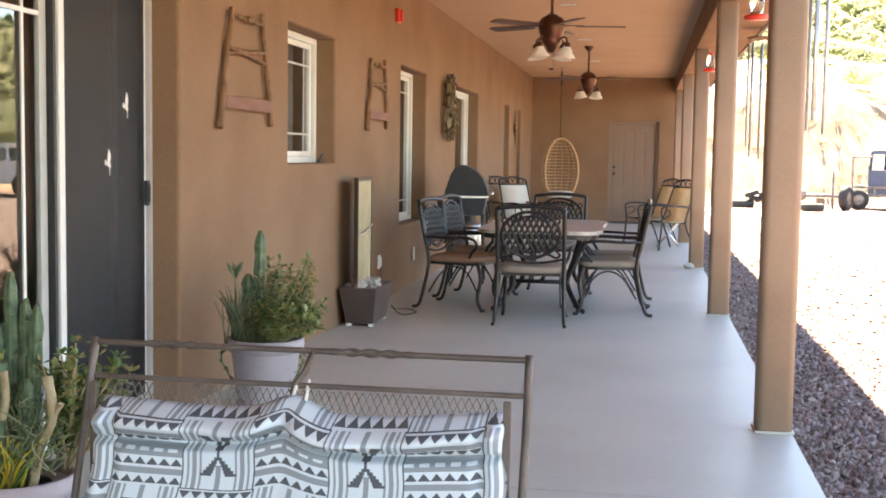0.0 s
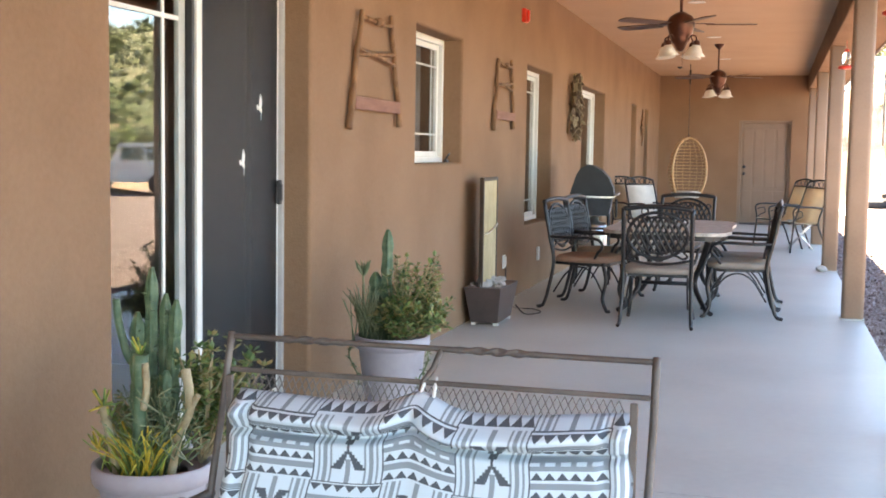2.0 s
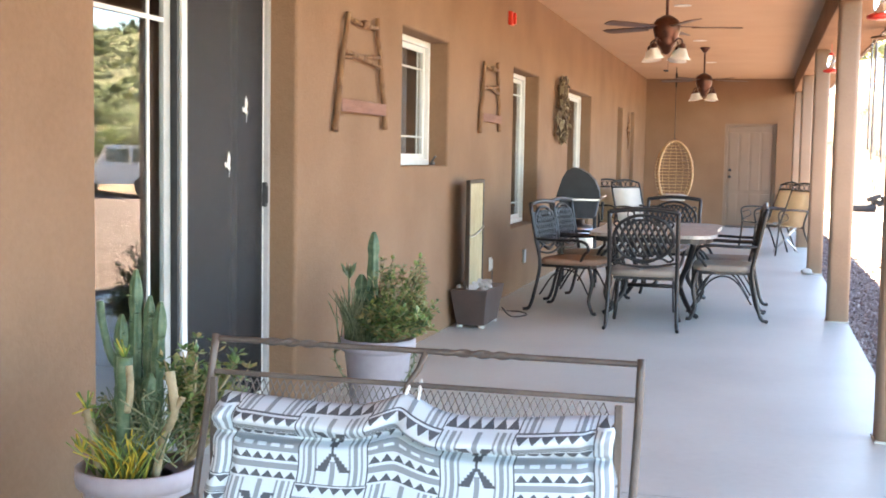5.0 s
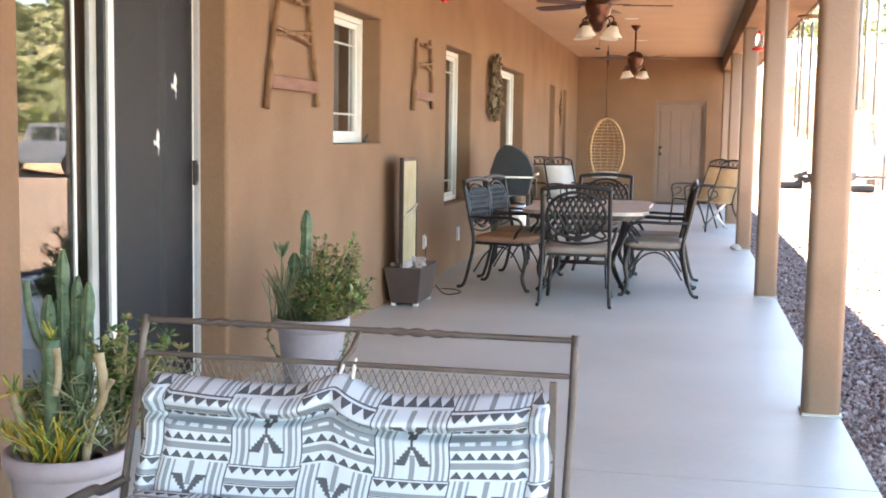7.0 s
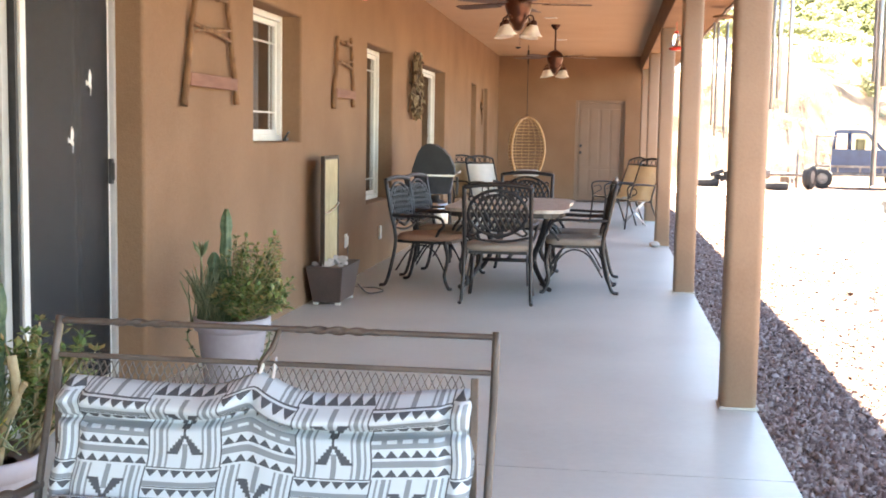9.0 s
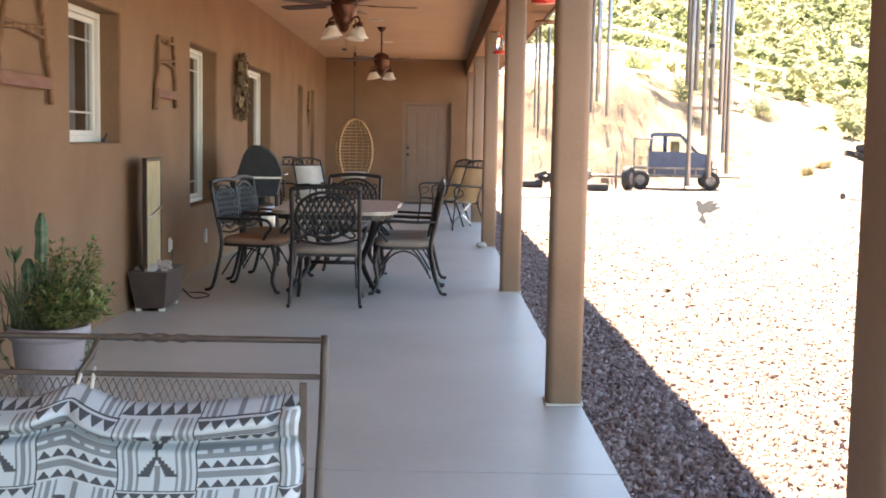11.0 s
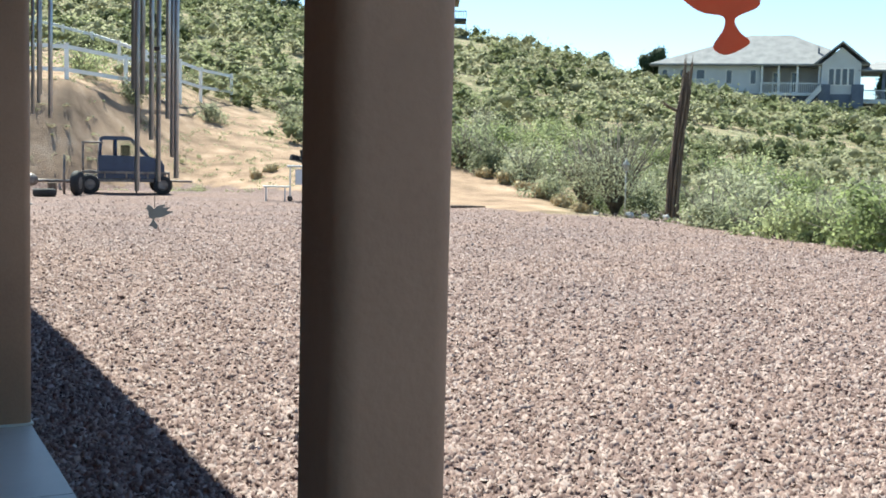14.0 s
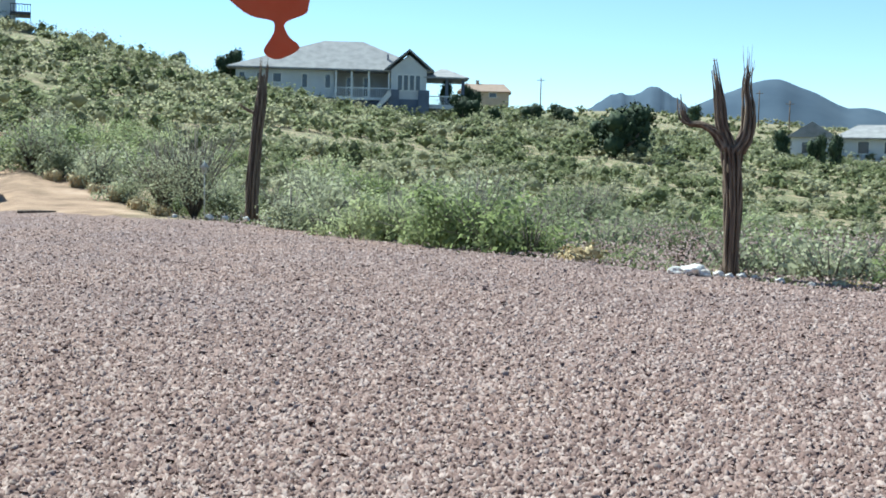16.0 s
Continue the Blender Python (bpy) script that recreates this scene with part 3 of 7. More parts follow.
def wall_rack(y_mid, half_top, half_bot, z_bot, z_top, seed):
    rnd = random.Random(seed)
    t = thing("wooden_rack", "rustic A-shaped branch rack with a plank rung hung on stucco", "wall rack", pose(WX + 0.03, y_mid, 0), group="rustic racks on the wall")
    for s in (-1, 1):
        bm = bmesh.new()
        pts = [(0.005 * rnd.uniform(-1, 1), s * (half_bot + (half_top - half_bot) * k / 6) + 0.012 * rnd.uniform(-1, 1), z_bot + (z_top - z_bot) * k / 6 + (0.03 if s > 0 else 0)) for k in range(7)]
        tube(bm, curve(pts, 4), 0.021, 10, 0.016)
        part("side_branch", bm, WOOD, t)
    h = z_top - z_bot
    bm = bmesh.new()
    tube(bm, [(0, -half_top - 0.01, z_top - 0.03), (0.01, 0, z_top - 0.05), (0, half_top + 0.01, z_top - 0.035)], 0.013, 8)
    tube(bm, curve([(0.012, -0.06, z_top - 0.045), (0.02, 0, z_top - 0.035), (0.012, 0.06, z_top - 0.047)], 4), 0.02, 8)
    part("top_rung", bm, WOOD, t)
    for dz in (0.0, 0.055):
        bm = bmesh.new()
        m = 0.62 - (0.02 if dz else 0)
        hy = half_bot + (half_top - half_bot) * m
        tube(bm, curve([(0.0, -hy, z_bot + h * m + dz), (0.012, 0, z_bot + h * m + 0.028), (0, hy, z_bot + h * m + (0.055 - dz))], 5), 0.012, 8)
        part("crossed_rung", bm, WOOD, t)
    bm = bmesh.new()
    hy = half_bot + (half_top - half_bot) * 0.3
    box(bm, 0.016, 0, z_bot + h * 0.22, 0.014, 2 * hy + 0.02, 0.075, bevel=0.004)
    part("plank_rung", bm, PLANK, t, "flat reddish plank rung")


wall_rack(6.74, 0.27, 0.46, 1.50, 2.19, 3)
wall_rack(10.24, 0.26, 0.40, 1.57, 2.19, 8)

alarm = thing("alarm_horn", "small red fire alarm horn on the stucco wall", "alarm", pose(WX, 11.1, 2.69))
bm = bmesh.new()
box(bm, 0.02, 0, 0, 0.04, 0.12, 0.13, bevel=0.008)
part("housing", bm, RED, alarm)
bm = bmesh.new()
box(bm, 0.05, 0.02, 0, 0.025, 0.045, 0.11, bevel=0.008)
part("strobe", bm, RED, alarm, "red strobe lens")

TWIG = material("dry_metal_leaf", [(0.08, 0.05, 0.03), (0.20, 0.14, 0.08), (0.30, 0.25, 0.16)], 0.6, 0.3, scale=30, island=0.6)
wreath = thing("wall_wreath", "bunch of brown metal leaves and bent twigs hung on the wall", "wreath", pose(WX + 0.03, 13.9, 1.93))
rnd = random.Random(5)
bm = bmesh.new()
for q in range(7):
    b0 = rnd.uniform(-0.2, 0.2)
    tube(bm, curve([(0.0, b0 * 1.5, -0.40 + 0.03 * q), (0.015, b0 * 0.4, 0.0), (0.0, b0 + rnd.uniform(-0.15, 0.15), 0.42 - 0.04 * q)], 5), 0.011, 6, 0.006)
part("branch", bm, WOOD, wreath, "bent bare twigs behind the leaves")
bm = bmesh.new()
for k in range(170):
    a, r = rnd.uniform(0, 2 * math.pi), math.sqrt(rnd.uniform(0.02, 1))
    m = pose(0.02 + rnd.uniform(0, 0.07), 0.30 * r * math.cos(a), 0.38 * r * math.sin(a), rnd.uniform(-40, 40), 60 + rnd.uniform(-40, 40), 90 + rnd.uniform(-60, 60))
    prism(bm, [(-0.065, -0.006), (-0.03, 0.02), (0.03, 0.022), (0.075, 0), (0.03, -0.022), (-0.03, -0.02)], 0, 0.004, m)
tagged(part("leaves", bm, TWIG, wreath), kind="stuff")

star = thing("wall_star", "slim rusty metal star ornament on the wall", "wall ornament", pose(WX + 0.02, 21.6, 1.88))
bm = bmesh.new()
for k in range(8):
    a = math.pi * k / 4
    L = 0.33 if k % 2 == 0 else 0.2
    tube(bm, [(0, 0, 0), (0.015, L * 0.5 * math.sin(a), L * 0.5 * math.cos(a)), (0, L * math.sin(a), L * math.cos(a))], 0.03, 6, 0.006)
part("rays", bm, WOOD, star)

outlet = thing("outlet", "white weatherproof outlet cover on the wall", "outlet", pose(WX, 10.45, 0.38))
bm = bmesh.new()
box(bm, 0.006, 0, 0, 0.012, 0.08, 0.125, bevel=0.003)
part("plate", bm, WHITE, outlet)
bm = bmesh.new()
box(bm, 0.018, 0, 0.0, 0.014, 0.06, 0.09, bevel=0.004)
part("flap", bm, WHITE, outlet)
bm = bmesh.new()
box(bm, 0.01, 0, 0, 0.02, 0.09, 0.14, bevel=0.004)
tagged(part("wall_box", bm, ALU, m=pose(WX, 12.05, 0.33)), "small grey cover plate low on the wall", "wall box")

# ---- fountain ----
SLATE = material("fountain_slate", [(0.28, 0.23, 0.12), (0.38, 0.32, 0.18), (0.48, 0.41, 0.25)], 0.45, scale=5, fine=40, bump=0.3, bump_scale=40, stretch=(1, 1, 0.3))
BLACKPOT = material("charcoal_resin", [(0.055, 0.038, 0.034), (0.08, 0.056, 0.05)], 0.5, scale=6, fine=50, bump=0.1)
STONE = material("river_stone", [(0.16, 0.15, 0.14), (0.26, 0.24, 0.225), (0.36, 0.34, 0.32)], 0.7, scale=9, island=0.7)
BRONZE = material("dark_bronze", [(0.035, 0.024, 0.018), (0.06, 0.042, 0.032)], 0.42, 0.6, scale=12, fine=80, bump=0.1)
fountain = thing("slate_fountain", "tall slate panel fountain standing in a black tapered tub", "fountain", pose(-2.19, 9.22, 0))
bm = bmesh.new()
box(bm, 0, 0.02, 0.165, 0.30, 0.66, 0.29, bevel=0.006, taper=0.74)
part("tub", bm, BLACKPOT, fountain)
bm = bmesh.new()
for sx in (-0.09, 0.09):
    for sy in (-0.2, 0.24):
        box(bm, sx, sy, 0.01, 0.04, 0.05, 0.02, bevel=0.003)
tagged(part("feet", bm, WHITE, fountain, "small white feet"), kind="stuff")
bm = bmesh.new()
box(bm, -0.03, 0, 0.74, 0.022, 0.44, 0.84)
part("panel", bm, SLATE, fountain, "pale yellow slate panel")
bm = bmesh.new()
for s in (-1, 1):
    box(bm, -0.03, s * 0.235, 0.74, 0.036, 0.026, 0.88, bevel=0.005)
box(bm, -0.03, 0, 1.165, 0.036, 0.49, 0.028, bevel=0.005)
part("panel_frame", bm, BRONZE, fountain)
bm = bmesh.new()
tube(bm, curve([(-0.012, -0.235, 0.73), (-0.004, -0.1, 0.735), (-0.004, 0.1, 0.765), (-0.012, 0.235, 0.79)], 5), 0.007, 6)
part("wire", bm, METAL, fountain, "thin wire tied round the panel")
rnd = random.Random(2)
for k in range(26):
    bm = bmesh.new()
    bmesh.ops.create_icosphere(bm, subdivisions=1, radius=1.0)
    for v in bm.verts:
        v.co *= rnd.uniform(0.8, 1.1)
    part("stone", bm, STONE, fountain, m=pose(rnd.uniform(-0.11, 0.12), rnd.uniform(-0.24, 0.28), 0.315 + rnd.uniform(-0.01, 0.02), rnd.uniform(0, 90), 0, rnd.uniform(0, 180))
         @ Matrix.Diagonal((rnd.uniform(0.03, 0.05), rnd.uniform(0.025, 0.04), rnd.uniform(0.018, 0.03), 1)))
bm = bmesh.new()
tube(bm, curve([(-2.06, 9.58, 0.10), (-2.0, 9.7, 0.012), (-1.9, 9.86, 0.01), (-2.0, 10.05, 0.01), (-2.25, 10.2, 0.01), (-2.33, 10.4, 0.2), (-2.345, 10.45, 0.34)], 8), 0.006, 6)
tagged(part("power_cord", bm, DARK), "black power cord from the fountain to the outlet", "cord")

# ---- potted plants ----
POTCLAY = material("pale_plastic_pot", [(0.31, 0.275, 0.30), (0.35, 0.315, 0.34), (0.39, 0.35, 0.375)], 0.55, scale=4, fine=30, bump=0.05)
SOIL = material("potting_soil", [(0.03, 0.02, 0.014), (0.06, 0.04, 0.028)], 0.95, scale=30, bump=0.8)
CACTUS = material("cactus_skin", [(0.035, 0.07, 0.035), (0.07, 0.12, 0.06), (0.15, 0.19, 0.11)], 0.55, scale=22, fine=70, bump=0.15)
CORK = material("corky_stem", [(0.20, 0.15, 0.08), (0.33, 0.26, 0.15), (0.42, 0.35, 0.22)], 0.8, scale=9, fine=60, bump=0.3)
JADE = material("jade_leaf", [(0.045, 0.085, 0.022), (0.09, 0.155, 0.04), (0.16, 0.22, 0.065), (0.28, 0.22, 0.09)], 0.4, scale=14, island=0.55)
GRASSY = material("yellow_green_stalk", [(0.09, 0.16, 0.04), (0.20, 0.27, 0.05), (0.52, 0.37, 0.04)], 0.5, scale=9, island=0.6)
DULL = material("grey_green_stalk", [(0.07, 0.10, 0.045), (0.13, 0.17, 0.08), (0.22, 0.24, 0.14)], 0.6, scale=12, island=0.6)


def cactus_column(bm, base, top, r, ribs=6, bend=(0, 0)):
    """Ribbed column with a rounded end."""
    base, top = Vector(base), Vector(top)
    n = 14
    rings = []
    for i in range(n + 1):
        t = i / n
        c = base.lerp(top, t) + Vector((bend[0], bend[1], 0)) * math.sin(math.pi * t)
        rr = r * (1.0 if t < 0.86 else math.sqrt(max(0.02, 1 - ((t - 0.86) / 0.15) ** 2))) * (1 + 0.13 * math.sin(i * 2.1 + 40 * r))
        rings.append([bm.verts.new(c + Vector((math.cos(a), math.sin(a), 0)) * rr * (1 + 0.22 * math.cos(ribs * a))) for a in (2 * math.pi * k / 24 for k in range(24))])
    for a, b in zip(rings, rings[1:]):
        for k in range(24):
            bm.faces.new((a[k], a[(k + 1) % 24], b[(k + 1) % 24], b[k])).smooth = True
    bm.faces.new(rings[-1])


def leaf(bm, at, d, size, up=None, fat=0.35):
    """Small fleshy leaf: a bent diamond of four faces."""
    d = d.normalized()
    side = d.cross(up or Vector((0, 0, 1)))
    side = side.normalized() if side.length > 1e-3 else Vector((1, 0, 0))
    nrm = side.cross(d)
    a, b = at, at + d * size
    mid = at + d * size * 0.55
    vs = [bm.verts.new(q) for q in (a, mid + side * size * fat, b, mid - side * size * fat, mid + nrm * size * 0.14, mid - nrm * size * 0.1)]
    for q in ((0, 1, 4), (1, 2, 4), (2, 3, 4), (3, 0, 4), (1, 0, 5), (2, 1, 5), (3, 2, 5), (0, 3, 5)):
        bm.faces.new([vs[i] for i in q])


def pot(t, r, h):
    bm = bmesh.new()
    lathe(bm, [(r * 0.68, 0), (r * 0.72, 0.01), (r * 0.9, h * 0.8), (r * 0.92, h * 0.82), (r * 1.0, h * 0.83), (r * 1.03, h * 0.9), (r * 1.02, h * 0.985), (r * 0.98, h),
               (r * 0.93, h * 0.99), (r * 0.9, h * 0.9)], 40)
    part("pot", bm, POTCLAY, t, "pale lilac-grey plastic pot with a thick rim")
    bm = bmesh.new()
    lathe(bm, [(r * 0.9, h * 0.86), (r * 0.6, h * 0.9), (0.01, h * 0.9)], 24)
    part("soil", bm, SOIL, t)


def jade_bush(bs, bl, base, height, spread, branches, rnd, leaf_size=0.035, lean=(0, 0)):
    for _ in range(branches):
        a = rnd.uniform(0, 2 * math.pi)
        r = spread * math.sqrt(rnd.uniform(0.05, 1))
        tip = Vector(base) + Vector((r * math.cos(a) + lean[0], r * math.sin(a) + lean[1], height * rnd.uniform(0.45, 1.0) * (1 - 0.25 * (r / spread) ** 2)))
        mid = Vector(base).lerp(tip, 0.5) + Vector((rnd.uniform(-1, 1), rnd.uniform(-1, 1), 0.4)) * 0.03
        pts = curve([base, mid, tip], 5)
        tube(bs, pts, 0.007, 5, 0.003)
        for q in pts[4:]:
            for _ in range(5):
                d = Vector((rnd.gauss(0, 1), rnd.gauss(0, 1), rnd.gauss(0.5, 0.7)))
                leaf(bl, q + d.normalized() * 0.006, d, leaf_size * rnd.uniform(0.6, 1.2))


def stalks(bm, base, n, length, spread, rnd, r=0.004):
    for _ in range(n):
        a, k = rnd.uniform(0, 2 * math.pi), rnd.uniform(0.3, 1)
        b = Vector(base) + Vector((rnd.gauss(0, 0.03), rnd.gauss(0, 0.03), 0))
        out = Vector((math.cos(a), math.sin(a), 0)) * spread * k
        L = length * rnd.uniform(0.5, 1.0)
        tube(bm, [b, b + out * 0.45 + Vector((0, 0, L * 0.6)), b + out + Vector((rnd.gauss(0, 0.01), rnd.gauss(0, 0.01), L))], r, 5, r * 0.45)


rnd = random.Random(21)
plant = thing("potted_succulent", "mixed succulents and slim cactus in a pale pot", "potted plant", pose(-1.96, 5.95, 0), group="potted succulents")
pot(plant, 0.2, 0.385)
for args in (((-0.04, 0.0, 0.34), (-0.03, 0.0, 0.955), 0.026), ((-0.10, 0.02, 0.34), (-0.105, 0.02, 0.72), 0.03)):
    bm = bmesh.new()
    cactus_column(bm, *args, 5)
    part("cactus_column", bm, CACTUS, plant, "upright green columnar cactus")
bs, bl = bmesh.new(), bmesh.new()
jade_bush(bs, bl, (0.07, -0.03, 0.35), 0.27, 0.2, 90, rnd, 0.042, lean=(0.06, -0.03))
jade_bush(bs, bl, (0.02, 0.05, 0.35), 0.5, 0.2, 60, rnd, 0.03, lean=(0.10, 0))
tagged(part("stems", bs, CORK, plant), kind="stuff")
tagged(part("leaves", bl, JADE, plant, "glossy green jade leaves"), kind="stuff")
bm = bmesh.new()
stalks(bm, (-0.13, -0.02, 0.34), 130, 0.32, 0.12, rnd, 0.004)
stalks(bm, (-0.04, -0.06, 0.34), 60, 0.26, 0.14, rnd, 0.0035)
tagged(part("stalks", bm, DULL, plant, "thin grey-green stalks"), kind="stuff")
bm = bmesh.new()
for k in range(16):
    a = rnd.uniform(0, 6.28)
    leaf(bm, Vector((-0.17, 0, 0.69)), Vector((math.cos(a) * 0.6, math.sin(a) * 0.6, rnd.uniform(0.5, 1.6))), rnd.uniform(0.06, 0.11), fat=0.05)
tube(bm, [(-0.16, 0, 0.34), (-0.17, 0, 0.70)], 0.006, 6)
part("rosette", bm, DULL, plant, "spiky dark rosette on a stalk")
bm = bmesh.new()
for s, x0 in ((1, 0.19), (-1, -0.2)):
    pts = [(x0 + 0.03 * s * math.sin(k), -0.05, 0.36 - 0.05 * k) for k in range(6)]
    tube(bm, curve(pts, 4), 0.004, 5)
    for q in pts[1:]:
        for _ in range(4):
            leaf(bm, Vector(q), Vector((rnd.gauss(0, 1), rnd.gauss(0, 1), rnd.gauss(0, 0.6))), 0.03)
tagged(part("trailing_stem", bm, DULL, plant, "dry stem trailing over the rim"), kind="stuff")

rnd = random.Random(33)
plant2 = thing("potted_cactus", "tall green cacti with jade and yellow-green stalks in a pale pot", "potted plant", pose(-1.91, 3.32, 0), group="potted succulents")
pot(plant2, 0.19, 0.36)
for args in (((-0.035, 0.05, 0.32), (-0.035, 0.06, 0.985), 0.019), ((-0.075, 0.03, 0.32), (-0.07, 0.03, 0.84), 0.020), ((0.0, 0.06, 0.32), (0.01, 0.07, 0.90), 0.017),
             ((0.035, 0.04, 0.32), (0.06, 0.05, 0.885), 0.019), ((0.02, 0.0, 0.32), (0.05, 0.0, 0.66), 0.020)):
    bm = bmesh.new()
    cactus_column(bm, *args, 5)
    part("cactus_column", bm, CACTUS, plant2, "ribbed green cactus column")
bm = bmesh.new()
for _ in range(150):
    x, y, top = rnd.choice(((-0.035, 0.055, 0.93), (-0.07, 0.03, 0.82), (0.005, 0.065, 0.88), (0.045, 0.045, 0.86), (0.035, 0.0, 0.64)))
    a = rnd.uniform(0, 6.28)
    d = Vector((math.cos(a), math.sin(a), rnd.uniform(-0.1, 0.9)))
    leaf(bm, Vector((x, y, rnd.uniform(0.42, top))) + d * 0.014, d, rnd.uniform(0.012, 0.03), fat=0.3)
tagged(part("cactus_leaves", bm, CACTUS, plant2, "small dark leaves along the cactus ribs"), kind="stuff")
bm = bmesh.new()
tube(bm, curve([(-0.075, 0.03, 0.66), (-0.11, 0.03, 0.70), (-0.14, 0.03, 0.80), (-0.15, 0.03, 0.88)], 6), 0.015, 10, 0.012)
part("cactus_arm", bm, CACTUS, plant2)
bm = bmesh.new()
tube(bm, curve([(-0.01, -0.08, 0.32), (0.0, -0.085, 0.5), (0.01, -0.09, 0.725)], 6), 0.019, 10, 0.026)
part("cut_column", bm, CACTUS, plant2, "cut cactus column with yellow shoots")
for pts, r0, r1 in (([(-0.09, -0.07, 0.32), (-0.10, -0.08, 0.42), (-0.125, -0.09, 0.55)], 0.013, 0.017),
                    ([(0.09, -0.05, 0.32), (0.125, -0.06, 0.46), (0.165, -0.06, 0.56), (0.145, -0.05, 0.68)], 0.014, 0.016),
                    ([(0.155, -0.06, 0.53), (0.18, -0.06, 0.58), (0.195, -0.06, 0.60)], 0.010, 0.010),
                    ([(0.02, -0.095, 0.55), (0.035, -0.1, 0.62), (0.03, -0.1, 0.70)], 0.012, 0.012)):
    bm = bmesh.new()
    tube(bm, curve(pts, 6), r0, 8, r1)
    part("corky_stem", bm, CORK, plant2, "thick corky tan stem")
bm = bmesh.new()
stalks(bm, (0.0, -0.07, 0.32), 110, 0.20, 0.14, rnd, 0.004)
stalks(bm, (-0.09, -0.04, 0.32), 26, 0.14, 0.14, rnd, 0.004)
for c in ((-0.125, -0.09, 0.55), (0.01, -0.09, 0.72), (-0.155, -0.07, 0.40), (-0.11, -0.08, 0.5)):
    for _ in range(12):
        d = Vector((rnd.gauss(-0.3, 0.6), rnd.gauss(0, 0.5), rnd.gauss(1.1, 0.5))).normalized() * rnd.uniform(0.025, 0.07)
        tube(bm, [c, Vector(c) + d], 0.004, 5, 0.003)
tagged(part("shoots", bm, GRASSY, plant2, "bright yellow-green pencil shoots"), kind="stuff")
bm = bmesh.new()
stalks(bm, (0.02, 0.0, 0.33), 60, 0.30, 0.16, rnd, 0.0025)
for _ in range(26):
    o = Vector((rnd.uniform(-0.02, 0.15), rnd.uniform(-0.1, 0.02), rnd.uniform(0.36, 0.5)))
    loop = [o + Vector((rnd.gauss(0, 0.03), rnd.gauss(0, 0.03), 0.03 * q + rnd.gauss(0, 0.02))) for q in range(5)]
    tube(bm, curve(loop, 5), 0.0025, 5)
tagged(part("thin_stalks", bm, DULL, plant2, "thin grey stalks"), kind="stuff")
bs, bl = bmesh.new(), bmesh.new()
jade_bush(bs, bl, (0.12, 0.1, 0.34), 0.45, 0.16, 46, rnd, 0.035, lean=(0.06, 0.03))
jade_bush(bs, bl, (-0.11, 0.06, 0.34), 0.24, 0.10, 16, rnd, 0.03)
tagged(part("jade_stems", bs, CORK, plant2), kind="stuff")
tagged(part("jade_leaves", bl, JADE, plant2, "reddish-green jade leaves"), kind="stuff")
bm = bmesh.new()
box(bm, 0, 0, 0.16, 0.16, 0.02, 0.3, bevel=0.004)
tagged(part("white_tile", bm, WHITE, m=pose(-2.06, 3.62, 0, -12, 0, 20)), "white tile propped behind the potted cactus", "tile")

TEAL = material("teal_painted_metal", [(0.02, 0.16, 0.13), (0.04, 0.24, 0.19)], 0.4, 0.3, scale=14)
lantern = thing("hanging_lantern", "small teal metal lantern hung on the wall", "lantern", pose(-2.25, 2.90, 1.765))
bm = bmesh.new()
lathe(bm, [(0.05, 0.0), (0.055, 0.01), (0.05, 0.09), (0.03, 0.12), (0.008, 0.14)], 14)
part("body", bm, TEAL, lantern)
bm = bmesh.new()
tube(bm, curve([(-0.12, 0, 0.16), (-0.06, 0, 0.19), (0, 0, 0.17), (0, 0, 0.14)], 5), 0.006, 6)
part("bracket", bm, TEAL, lantern)

# ---- cushioned bench ----
IRON = material("brown_wrought_iron", [(0.075, 0.060, 0.052), (0.10, 0.082, 0.072), (0.13, 0.108, 0.095)], 0.5, 0.35, scale=9, fine=90, bump=0.12)


